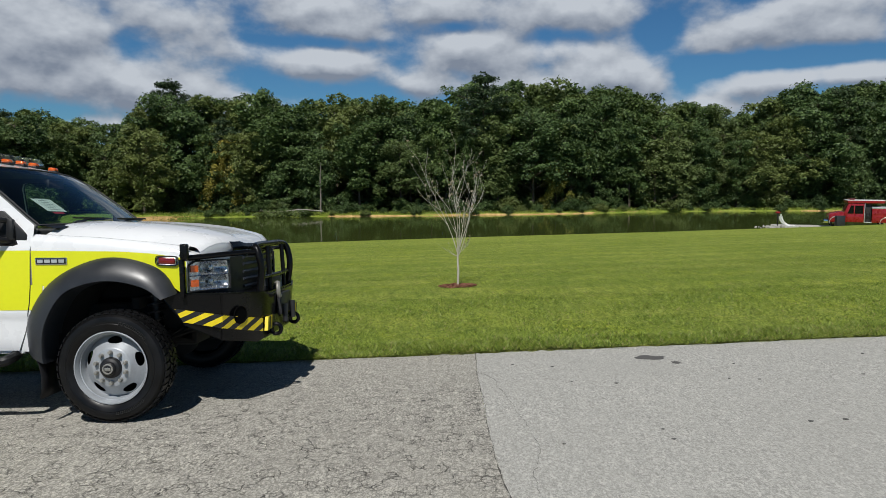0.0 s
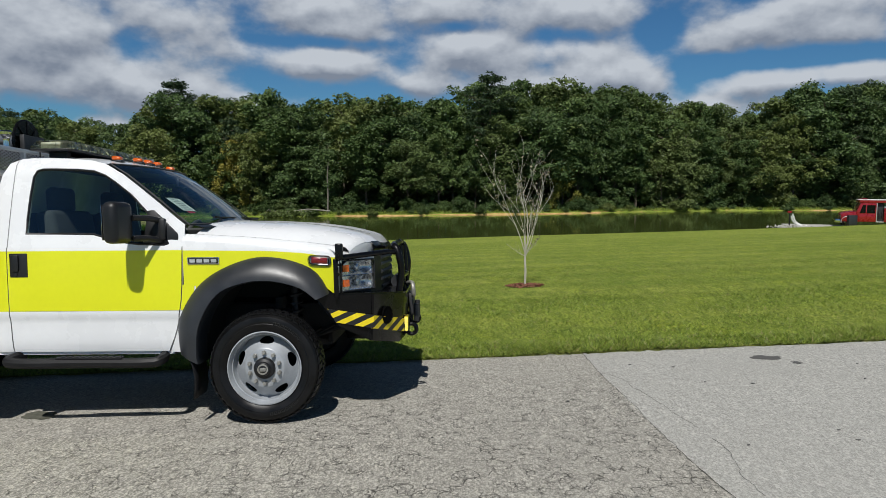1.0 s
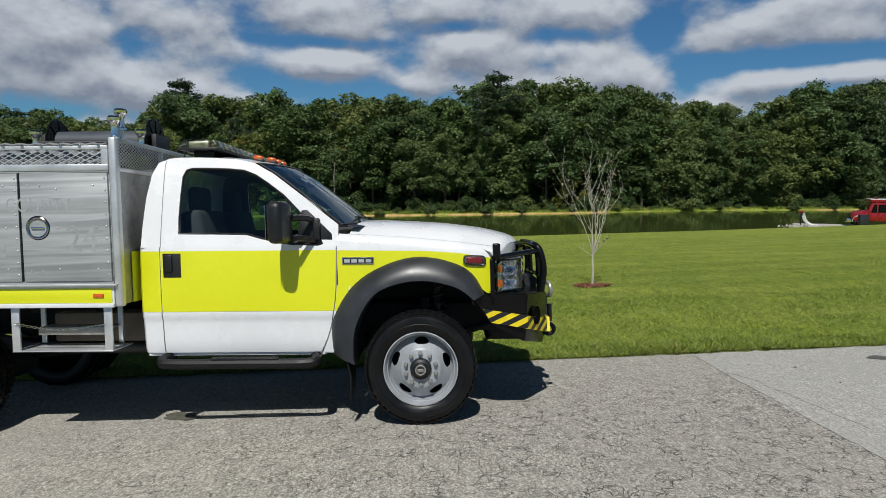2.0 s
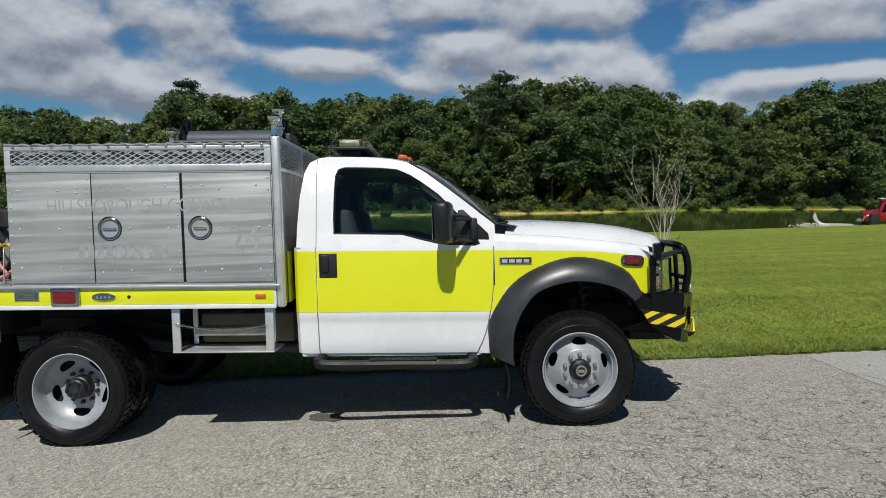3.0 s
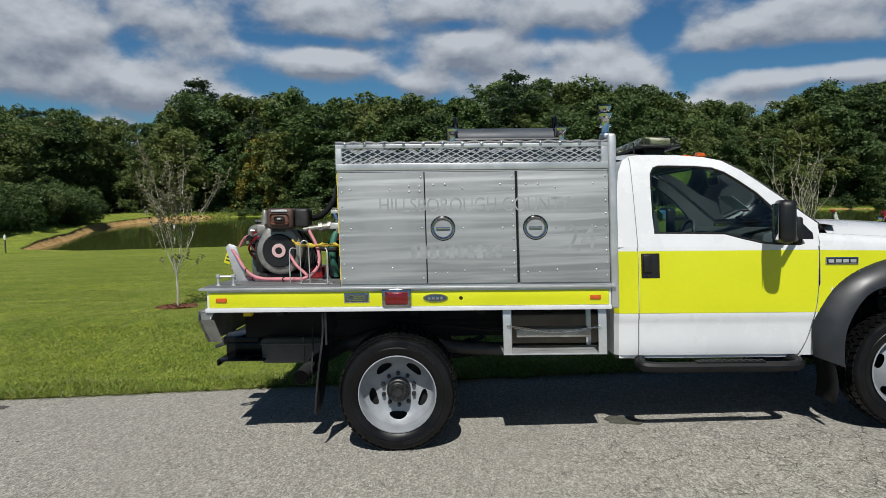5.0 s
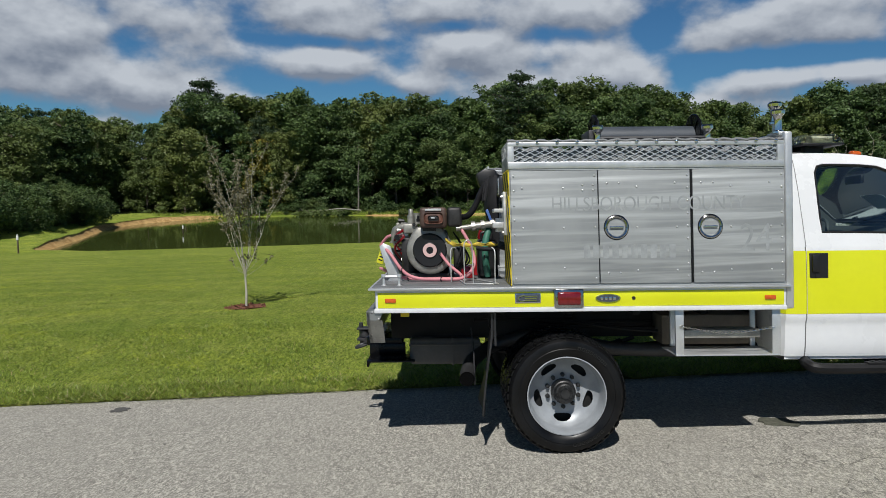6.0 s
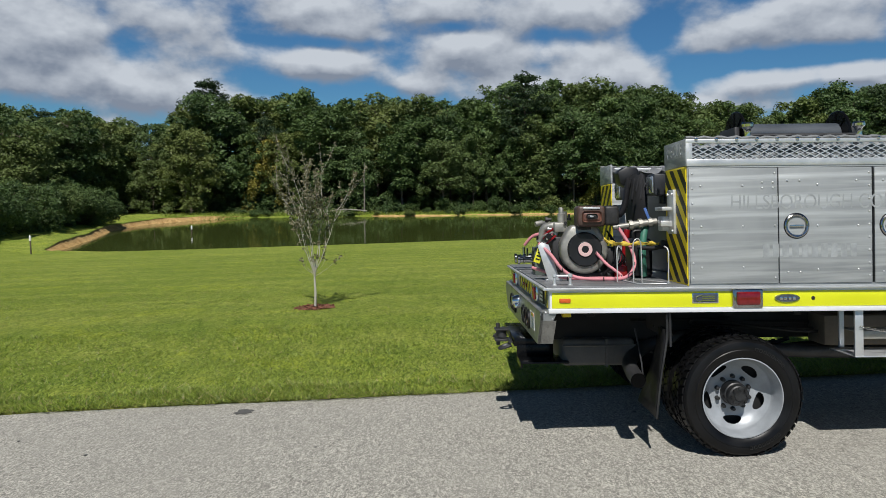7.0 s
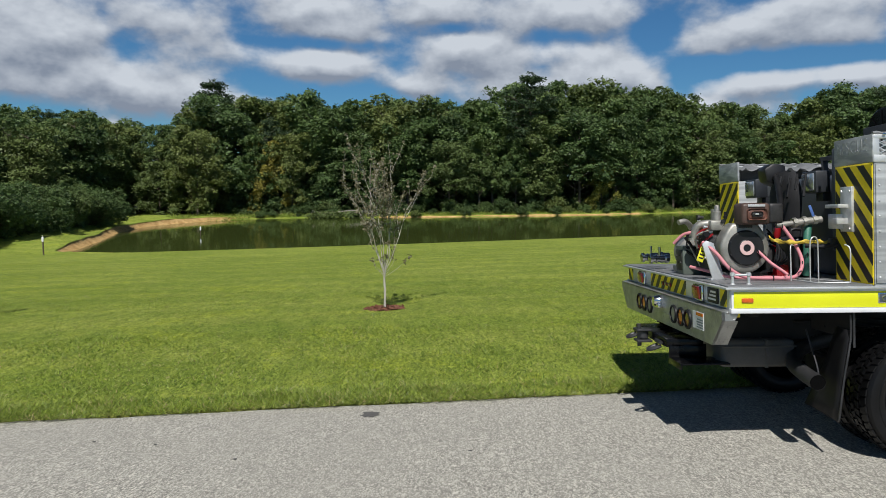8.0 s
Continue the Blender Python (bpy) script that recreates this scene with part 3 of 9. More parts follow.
def road_z(x, y):
    n = SLOPE.to_3x3() @ Vector((0, 0, 1))
    return -(n.x * x + n.y * y) / n.z


def road_edge(x):
    return 2.43 + 0.0555 * x


SEAM_Y = (-2.6, -1.4, -1.17, -0.6, 0.4, 0.94, 1.49, 2.39)
SEAM_X = (0.75, 0.727, 0.71, 0.695, 0.705, 0.695, 0.709, 0.74)


def smoothstep(a, b, v):
    t = np.clip((v - a) / (b - a), 0, 1)
    return t * t * (3 - 2 * t)


def lake_distance(x, y):
    """Distance to the shore, positive on land."""
    p = np.stack([x, y], -1)[..., None, :]
    ab = LAKE_B - LAKE_A
    t = np.clip(((p - LAKE_A) * ab).sum(-1) / (ab * ab).sum(-1), 0, 1)
    d = np.sqrt((((p - LAKE_A) - t[..., None] * ab) ** 2).sum(-1)).min(-1)
    y0, y1, px, py = LAKE_A[:, 1], LAKE_B[:, 1], x[..., None], y[..., None]
    cross = ((y0 > py) != (y1 > py)) & (px < (LAKE_B[:, 0] - LAKE_A[:, 0]) * (py - y0) / (y1 - y0 + 1e-9) + LAKE_A[:, 0])
    return np.where(cross.sum(-1) % 2 == 1, -d, d)


def ground_z(x, y):
    x, y = np.broadcast_arrays(np.asarray(x, float), np.asarray(y, float))
    near = np.interp(x, NEAR_X, NEAR_Y)
    xc = np.clip(x, -60, 60)
    edge = road_edge(xc)
    s = y - edge
    ze = road_z(xc, edge) + 0.025
    q = np.clip((s - 3.5) / (near - edge - 3.5), 0, 1)
    lawn = ze + 0.05 * smoothstep(0, 3.5, s) + (-4.62 - ze - 0.05) * (0.82 * q + 0.18 * q * q)
    d = lake_distance(x, y)
    lawn = np.where(y > near, np.maximum(lawn, -4.62) + 0.025 * np.clip(d, 0, 60), lawn)
    # the higher grass bank on the side shore
    side = smoothstep(-34, -42, x) * smoothstep(56, 64, y) * smoothstep(112, 100, y)
    lawn = np.where(y > near, lawn + 0.55 * side, lawn)
    steep = 0.10 + 0.35 * smoothstep(near + 1, near + 6, y)
    lawn = np.minimum(lawn, WATER_Z + 0.03 + steep * (d - 1.1 * side))
    lawn = np.maximum(lawn, WATER_Z - 1.5)
    road = road_z(xc, y) - 0.05
    back = road_z(xc, edge - 7.7) + 0.02 + 0.01 * np.clip(-7.7 - s, 0, 60)
    return np.where(s < -7.7, back, np.where(s < -0.001, road, lawn))


def make_ground():
    xs = np.concatenate([[-3000, -1200, -500, -260, -160, -120], np.arange(-90, 91, 1.5), [120, 160, 260, 500, 1200, 3000]])
    ss = np.concatenate([[-900, -300, -100, -40, -15, -7.75, -7.70, -7.6, -4, -0.05, -0.002, 0.0, 0.06, 0.2, 0.5, 1, 1.5, 2, 2.5, 3, 3.5, 4, 5, 6, 8],
                         np.arange(10, 50, 2.0), np.arange(50, 140, 1.2), [145, 155, 170, 200, 260, 400, 800, 3000]])
    gx, gs = np.meshgrid(xs, ss)
    gy = gs + road_edge(np.clip(gx, -60, 60))
    gz = ground_z(gx, gy)
    verts = np.stack([gx, gy, gz], -1).reshape(-1, 3)
    w = len(xs)
    i = np.arange(len(ss) - 1)[:, None] * w + np.arange(w - 1)
    faces = np.stack([i, i + 1, i + w + 1, i + w], -1).reshape(-1, 4)
    ob = pieces("ground", verts.tolist(), faces.tolist(), M_LAWN, smooth=True)
    tagged(ob, "sunlit mown green lawn sloping down to the pond", "lawn", kind="structure")
    water = pieces("water", [(-60, 45, WATER_Z), (165, 45, WATER_Z), (165, 140, WATER_Z), (-60, 140, WATER_Z)], [(0, 1, 2, 3)], M_WATER)
    tagged(water, "still dark green pond reflecting the woods", "pond", kind="structure")


def make_bank():
    """Bare clay along the far and side shore."""
    pts = [LAKE_A[i] for i in range(8, len(LAKE))] + [LAKE_A[0], LAKE_A[0] * 0.62 + LAKE_A[1] * 0.38]
    line = [np.array((*p, 0.0))[:2] for p in smooth_path([(p[0], p[1], 0) for p in pts], 10)]
    rng = np.random.default_rng(5)
    rows, turf = [], []
    for i, p in enumerate(line):
        d = line[min(i + 1, len(line) - 1)] - line[max(i - 1, 0)]
        out = np.array((d[1], -d[0])) / (np.hypot(*d) + 1e-9)
        if lake_distance(np.array([p[0] + out[0]]), np.array([p[1] + out[1]]))[0] < 0:
            out = -out
        left = float(smoothstep(-34, -41, p[0]) * smoothstep(112, 100, p[1]) * smoothstep(53, 60, p[1]))
        wob = 0.6 * math.sin(i * 0.37) + 0.4 * math.sin(i * 0.83) + rng.uniform(-0.12, 0.12)
        high = 0.22 + 0.42 * left + 0.07 * wob
        width = 0.40 + 0.45 * left + 0.12 * wob
        # it dies away along the near shore
        fade = 1.0 if p[1] > 57.5 else float(smoothstep(-36.0, -40.8, p[0]))
        high, width = high * (0.1 + 0.9 * fade), width * (0.25 + 0.75 * fade)
        row = []
        for f, h in ((-0.6, -0.25), (0.0, 0.02), (0.30, 0.30), (0.62, 0.62), (0.80, 1.0)):
            q = p + out * width * f
            row.append((q[0] + rng.normal(0, 0.02), q[1] + rng.normal(0, 0.02), WATER_Z + h * high + (rng.normal(0, 0.03) if 0 < h < 1 else 0)))
        rows.append(row)
        # the turf that hangs over the cut
        brow = []
        for f, lift in ((0.72, -0.02), (0.80, 0.05), (1.3, 0.06), (2.6, 0.03), (5.0, -0.08)):
            q = p + out * width * f
            z = float(ground_z(q[0], q[1]))
            brow.append((q[0], q[1], max(z, WATER_Z + high * (1.0 if f < 2 else 0.9 if f < 4 else 0)) + lift))
        turf.append(brow)
    bm = bmesh.new()
    add_grid(bm, rows)
    bmesh.ops.recalc_face_normals(bm, faces=bm.faces)
    tagged(finish("bank", bm, M_SOIL, angle=60), "bare reddish clay shore of the pond", "bank", kind="structure")
    bm = bmesh.new()
    add_grid(bm, turf)
    bmesh.ops.recalc_face_normals(bm, faces=bm.faces)
    if sum(f.normal.z for f in bm.faces) < 0:
        bmesh.ops.reverse_faces(bm, faces=bm.faces)
    tagged(finish("bank_turf", bm, M_LAWN, angle=80), "grass turf along the top of the clay shore", "turf", kind="structure")


def make_road():
    for name, x0, x1, mat, lab in (("road", -70, 0.0, M_ROAD, "old cracked grey chip-seal road"), ("road_newer", 0.0, 70, M_ROAD2, "smoother pale grey asphalt road")):
        bm = bmesh.new()
        n = 140
        rng = np.random.default_rng(3 if x0 < 0 else 4)
        rows = []
        for i in range(n + 1):
            f = (i / n) ** 2
            x = x1 + (x0 - x1) * f if x0 < 0 else x0 + (x1 - x0) * f
            far = road_edge(x) + rng.normal(0, 0.018)
            near = road_edge(x) - 7.7
            row = []
            for k in range(9):
                y = near + (far - near) * k / 8
                seam = float(np.interp(y, SEAM_Y, SEAM_X)) * max(0.0, 1 - f * 12)
                row.append((x + seam, y, 0.0 if k < 8 else -0.004))
            rows.append(row)
        add_grid(bm, rows, flip=x0 < 0)
        bmesh.ops.recalc_face_normals(bm, faces=bm.faces)
        if sum(f.normal.z for f in bm.faces) < 0:
            bmesh.ops.reverse_faces(bm, faces=bm.faces)
        ob = finish(name, bm, mat, angle=80)
        ob.matrix_world = SLOPE
        tagged(ob, lab, "road", kind="structure")


def make_litter():
    """Dark leaf litter under the woods."""
    xs = np.arange(-140, 171, 5.0)
    far_x = [p[0] for p in LAKE[8:20]][::-1]
    far_y = [p[1] for p in LAKE[8:20]][::-1]
    rows = []
    for x in xs:
        y0 = float(np.interp(x, far_x, far_y)) + 4.2 + 0.8 * math.sin(x)
        rows.append([(x, y0 + d, float(ground_z(x, y0 + d)) + 0.07 + (0.0 if d < 1 else 0.05)) for d in (0, 3, 8, 15, 25, 40, 70, 110)])
    bm = bmesh.new()
    add_grid(bm, rows, flip=True)
    rows = [[(x, y, float(ground_z(x, y)) + 0.10) for y in (52, 60, 70, 80, 90, 100, 110)] for x in (-140, -110, -85, -70, -60, -55.5)]
    add_grid(bm, rows, flip=True)
    bmesh.ops.recalc_face_normals(bm, faces=bm.faces)
    tagged(finish("forest_floor", bm, M_LITTER, angle=80), "dark leaf litter under the trees", "forest floor", kind="structure")


def make_seam():
    """The open crack where the two road surfaces meet."""
    rng = random.Random(9)
    bm = bmesh.new()
    rows = []
    drift = 0.0
    for k in range(90):
        y = -2.6 + 5.1 * k / 89
        drift = 0.8 * drift + rng.gauss(0, 0.004)
        x = float(np.interp(y, SEAM_Y, SEAM_X)) + drift
        w = (0.0006 + 0.0045 * rng.random() ** 2) * (1.0 if y > 0.5 else 0.5 if y > -0.9 else 1.3)
        rows.append([(x - w, y, 0.002), (x, y, 0.0035), (x + w, y, 0.002)])
    add_grid(bm, rows)
    # a finer crack beside it in the newer surface, broken twice
    for y0, y1 in ((1.48, 0.90), (0.84, -0.26), (-0.46, -1.4)):
        rows = []
        drift = 0.0
        for k in range(34):
            drift = 0.8 * drift + rng.gauss(0, 0.004)
            y = y0 + (y1 - y0) * k / 33
            x = float(np.interp(-y, (-1.48, -1.41, -1.19, -0.92, -0.59, 0.24, 0.74, 1.1, 1.4), (0.71, 0.758, 0.855, 0.846, 0.90, 0.971, 0.977, 0.89, 0.89))) + drift
            w = 0.0015 * (1 - k / 36) * rng.random() + 0.0005
            rows.append([(x - w, y, 0.002), (x, y + w, 0.0033), (x + w, y, 0.002)])
        add_grid(bm, rows)
    bmesh.ops.recalc_face_normals(bm, faces=bm.faces)
    ob = finish("crack", bm, M_CRACK, angle=80)
    ob.matrix_world = SLOPE
    tagged(ob, "open dark crack along the joint of the road surfaces", "crack", kind="structure")


M_CRACK = worn("crack_dark", (0.085, 0.08, 0.07), 0.95, vary=0.3, scale=30.0, bump=0.2).m
make_ground()
make_litter()
make_seam()
make_bank()
make_road()

# ---- the woods ----
def unit(v):
    return v / np.linalg.norm(v, axis=1, keepdims=True)


def leaf_cloud(rng, lobes, count, size, per=9, flat=0.8):
    """Leaves as triangles, gathered into flattish sprays on and in a set of ellipsoid lobes (centre, radii)."""
    m = max(1, count // per)
    area = np.array([r[0] * r[1] + r[1] * r[2] for _, r in lobes])
    pick = rng.choice(len(lobes), m, p=area / area.sum())
    c = np.array([l[0] for l in lobes])[pick]
    r = np.array([l[1] for l in lobes])[pick]
    d = unit(rng.normal(size=(m, 3)))
    p = c + d * r * (1.12 - 0.5 * rng.random((m, 1)) ** 1.5)
    nrm = unit(d * 0.55 + np.array([0, 0, flat]) + rng.normal(scale=0.35, size=(m, 3)))
    a = unit(np.cross(nrm, rng.normal(size=(m, 3))))
    b = np.cross(nrm, a)
    reach = size * rng.uniform(1.2, 2.6, (m, 1))
    # each spray droops a little from its middle outwards
    p, nrm, a, b, reach = (np.repeat(v, per, 0) for v in (p, nrm, a, b, reach))
    n = len(p)
    u, v = rng.normal(size=(n, 1)), rng.normal(size=(n, 1))
    p = p + (a * u + b * v * 0.8) * reach * 0.75 + nrm * rng.normal(scale=0.25, size=(n, 1)) * reach - np.array([0, 0, 0.12]) * reach * (u * u + v * v)
    nrm = unit(nrm + rng.normal(scale=0.42, size=(n, 3)))
    a = unit(np.cross(nrm, rng.normal(size=(n, 3))))
    b = np.cross(nrm, a)
    s = size * rng.uniform(0.45, 1.25, (n, 1))
    a, b = a * s, b * s * rng.uniform(0.55, 0.95, (n, 1))
    return np.stack([p + a, p - a * 0.6 + b, p - a * 0.5 - b], 1)


def make_tree(rng, height, width, leaves, kind, material, bark, base=0.22):
    """A woodland tree: tapered trunk, limbs, and a crown of leaf sprays in uneven clumps."""
    tree = new("tree")
    bm = bmesh.new()
    lean = rng.normal(0, 0.02, 2)
    top = height * 0.92
    r0 = 0.010 * height + 0.05
    pts = [(lean[0] * h + 0.1 * math.sin(h * 0.5), lean[1] * h, h) for h in np.linspace(-0.4, top, 8)]
    add_tube(bm, pts, [r0 * (1 - 0.9 * i / 7) for i in range(8)], 7)
    lobes = []

    def limb(h, a, spread, drop=0.7, thick=0.35):
        s = max(height * base * 0.7, h - spread * drop)
        c = Vector((lean[0] * h + math.cos(a) * spread, lean[1] * h + math.sin(a) * spread, h))
        if spread > 0.4:
            add_tube(bm, [(lean[0] * s, lean[1] * s, s), ((lean[0] * s + c[0]) / 2, (lean[1] * s + c[1]) / 2, (s + c[2]) / 2 - 0.1), tuple(c)],
                     [r0 * thick, r0 * thick * 0.6, 0.03], 5)
        return c

    if kind == "pine":
        # whorls of level boughs with daylight between them, rounded off at the top
        whorls = 9
        for i in range(whorls):
            f = base + (0.97 - base) * (i + 0.3) / whorls
            g = (f - base) / (1 - base)
            for j in range(4):
                a = i * 1.1 + j * 1.57 + rng.normal(0, 0.3)
                spread = width * 0.46 * math.sin(math.pi * min(0.97, g * 0.80 + 0.18)) * rng.uniform(0.55, 1.1)
                c = limb(height * f + rng.normal(0, 0.2), a, spread, 0.25, 0.25)
                for k in range(3):
                    w = width * rng.uniform(0.055, 0.10)
                    t = 1.0 - 0.28 * k
                    lobes.append(((c.x * t + rng.normal(0, w * 0.6), c.y * t + rng.normal(0, w * 0.6), c.z + rng.normal(0, 0.15)), (w, w, w * 0.45)))
        lobes.append(((lean[0] * height, lean[1] * height, height * 0.965), (width * 0.10, width * 0.10, height * 0.03)))
    else:
        n = 24 if kind == "broad" else 15
        for i in range(n):
            f = base + (0.96 - base) * (i + 0.5) / n
            g = (f - base) / (1 - base)
            a = i * 2.4 + rng.random() * 0.9
            dome = math.sin(math.pi * min(1, g * 0.72 + 0.26)) ** 0.8
            spread = width * (0.42 if kind == "broad" else 0.27) * dome * rng.uniform(0.45, 1.12)
            c = limb(height * f, a, spread)
            rad = width * rng.uniform(0.06, 0.145) * (1.0 if kind == "broad" else 1.35)
            for k in range(int(rng.integers(2, 5))):
                q = c + Vector(rng.normal(0, rad * 0.9, 3))
                rr = rad * rng.uniform(0.5, 1.1)
                q.z = min(q.z, height - rr * 0.5)
                lobes.append((tuple(q), (rr, rr, rr * rng.uniform(0.5, 0.8))))
        # the shaded heart of the crown
        lobes.append(((lean[0] * height * 0.6, lean[1] * height * 0.6, height * (base + 0.5 * (1 - base))), (width * 0.20, width * 0.20, height * (1 - base) * 0.34)))
    finish("trunk", bm, bark, tree)
    shards("crown", leaf_cloud(rng, lobes, int(leaves * 1.45), 0.25 if kind != "pine" else 0.15), material, tree)
    return tree


def make_shrub(rng, height, width, leaves, material):
    shrub = new("shrub")
    bm = bmesh.new()
    lobes = []
    for i in range(22):
        a = i * 2.4
        far = rng.random() ** 0.6
        c = (math.cos(a) * width * 0.40 * far, math.sin(a) * width * 0.40 * far, height * rng.uniform(0.10, 0.90 - 0.30 * far))
        rad = width * rng.uniform(0.08, 0.16)
        lobes.append((c, (rad, rad, min(rad, height * 0.22))))
        add_tube(bm, [(0, 0, -0.1), (c[0] * 0.5, c[1] * 0.5, c[2] * 0.5), c], [0.05, 0.035, 0.01], 5)
    finish("stems", bm, M_BARK, shrub)
    shards("foliage", leaf_cloud(rng, lobes, int(leaves * 2.6), 0.115), material, shrub)
    return shrub


# skyline of the woods: bearing (as run per metre ahead) and rise per metre
SKY_X = (-0.66, -0.60, -0.56, -0.51, -0.46, -0.42, -0.395, -0.35, -0.31, -0.26, -0.22, -0.18, -0.15, -0.10, -0.07, 0.0, 0.04, 0.085, 0.11, 0.15, 0.19,
         0.25, 0.30, 0.34, 0.41, 0.455, 0.48, 0.51, 0.55, 0.62, 0.70)
SKY_Z = (0.105, 0.102, 0.108, 0.086, 0.084, 0.082, 0.102, 0.131, 0.118, 0.122, 0.126, 0.098, 0.118, 0.124, 0.120, 0.117, 0.118, 0.142, 0.122, 0.139, 0.140,
         0.131, 0.127, 0.109, 0.106, 0.086, 0.098, 0.127, 0.135, 0.145, 0.145)


def plant_woods():
    rng = np.random.default_rng(11)
    kinds = [("broad", 18, 11.5, 11000, 0, 0.30), ("broad", 18, 10.0, 10000, 1, 0.26), ("broad", 18, 12.5, 12000, 0, 0.18), ("slim", 18, 7.5, 8500, 1, 0.2),
             ("pine", 20, 8.6, 9500, 2, 0.50), ("broad", 18, 10.5, 10500, 1, 0.06), ("broad", 14, 9.0, 8000, 3, 0.12), ("slim", 18, 8.5, 9000, 0, 0.06), ("broad", 16, 11.0, 10500, 0, 0.05)]
    protos = []
    for k, h, w, n, m, low in kinds:
        t = make_tree(rng, h, w, n, k, M_LEAF[m], M_BARK, low)
        protos.append((t, h, k, m))
    used = set()

    def plant(which, x, y, height, wide=1.0):
        t, h, k, m = protos[which]
        f = height / h
        z = float(ground_z(x, y)) - 0.05
        pose_m = Matrix.Translation((x, y, z)) @ Matrix.Rotation(rng.uniform(0, 6.28), 4, "Z") @ Matrix.Diagonal((f * wide, f * wide, f, 1))
        if which not in used:
            used.add(which)
            ob = t
            ob.matrix_basis = pose_m
        else:
            ob = copy_thing(t, Matrix.Identity(4))
            ob.matrix_basis = pose_m
        names = {0: "dark green oak in full summer leaf on the shore", 1: "bright green hickory in full leaf at the pond",
                 2: "tall dark green pine in the woods", 3: "yellowing broad-leaved tree at the water's edge"}
        return tagged(ob, names[m], "tree", "trees of the woods behind the pond")

    shore_x = [p[0] for p in LAKE[8:20]][::-1]
    shore_y = [p[1] for p in LAKE[8:20]][::-1]

    def rise(x, y):
        return 1.65 + np.interp((x + 4.1) / (y + 4.5), SKY_X, SKY_Z) * (y + 4.5)

    # three ranks along the far shore, the rear ones up to the skyline
    for rank, (back, step, low, high) in enumerate(((5.5, 6.0, 0.58, 0.80), (11.0, 6.2, 0.78, 0.95), (18.0, 5.4, 0.94, 1.02), (25.0, 6.5, 0.90, 0.97))):
        x = -100.0 + rank * 2
        while x < 122:
            y = float(np.interp(x, shore_x, shore_y)) + back + rng.uniform(-1.5, 1.5)
            if x < -46:
                y = 100 + back + (-46 - x) * 0.1
            sky = rise(x, y) - float(ground_z(x, y))
            h = sky * rng.uniform(low, high)
            which = int(rng.choice([5, 7, 8, 1, 3], p=[0.3, 0.2, 0.3, 0.12, 0.08])) if rank == 0 else int(rng.choice([0, 1, 2, 3, 4, 5, 7], p=[0.2, 0.18, 0.18, 0.1, 0.08, 0.16, 0.1]))
            # under the middle of the wood the trunks stand clear
            if rank == 0 and -36 < x < 26 and which in (5, 7, 8):
                which = int(rng.choice([0, 1, which]))
            plant(which, x, y, h, rng.uniform(0.85, 1.25))
            x += step * rng.uniform(0.65, 1.3)
    # the side wood beyond the clay bank
    for i in range(34):
        f = i / 33
        x = -57 - 8 * rng.random() - (i % 3) * 7
        y = 58 + 48 * f
        sky = rise(x, y) - float(ground_z(x, y))
        plant(int(rng.choice([0, 2, 8, 7])), x, y, sky * rng.uniform(0.75, 0.98), rng.uniform(1.0, 1.25))
    # yellowing trees at the shore
    plant(4, 7.9, 125.5, 25.6, 1.1)
    plant(4, -49.5, 126.0, 24.2, 1.2)
    plant(6, -37.5, 116.5, 12.5, 1.0)
    plant(6, 22.0, 127.0, 12.0, 0.8)
    # shrubs along the shore
    shrubs = [make_shrub(rng, 3.0, 4.2, 2600, M_LEAF[1]), make_shrub(rng, 2.4, 3.8, 2200, M_LEAF[0])]
    seen = set()
    spots = [(float(x), float(np.interp(x, shore_x, shore_y)) + rng.uniform(1.5, 4.5), rng.uniform(0.5, 1.5)) for x in np.arange(-44, 118, 3.1)]
    spots += [(float(x), float(np.interp(x, shore_x, shore_y)) + rng.uniform(0.2, 1.2), rng.uniform(0.25, 0.75)) for x in np.arange(-40, 118, 4.7) + rng.uniform(-2, 2, 34)]
    spots += [(float(x), float(np.interp(x, shore_x, shore_y)) + rng.uniform(6.5, 10.5), rng.uniform(1.3, 2.1)) for x in np.arange(-50, 120, 4.2) if not -34 < x < 22 or rng.random() < 0.35]
    spots += [(-52 - 6 * rng.random(), 60 + 3.4 * i, rng.uniform(1.6, 2.5)) for i in range(9)]
    spots += [(-60 - 10 * rng.random(), 54 + 3.0 * i, rng.uniform(1.8, 2.8)) for i in range(14)]
    spots += [(float(x), float(np.interp(x, shore_x, shore_y)) + rng.uniform(15, 21), rng.uniform(1.9, 2.8)) for x in np.arange(-62, 122, 3.6)]
    # tall dark bushes over the side shore
    big = make_shrub(rng, 6.6, 9.0, 9000, M_LEAF[0])
    for i in range(10):
        x, y = -49.5 - 2.2 * rng.random() - (i % 2) * 3.0 - 0.1 * i, 55.5 + 3.1 * i
        f = rng.uniform(0.80, 1.1)
        ob = big if i == 0 else copy_thing(big, Matrix.Identity(4))
        ob.matrix_basis = Matrix.Translation((x, y, float(ground_z(x, y)) - 0.05)) @ Matrix.Rotation(rng.uniform(0, 6), 4, "Z") @ Matrix.Diagonal((f, f, f * rng.uniform(0.8, 1.1), 1))
        tagged(ob, "tall dark green bush beside the clay bank", "bush", "bushes beside the clay bank")
    for x, y, f in spots:
        k = int(rng.integers(2))
        m = Matrix.Translation((x, y, float(ground_z(x, y)) - 0.05)) @ Matrix.Rotation(rng.uniform(0, 6), 4, "Z") @ Matrix.Diagonal((f, f, f * rng.uniform(0.7, 1.0), 1))
        if k not in seen:
            seen.add(k)
            ob = shrubs[k]
        else:
            ob = copy_thing(shrubs[k], Matrix.Identity(4))
        ob.matrix_basis = m
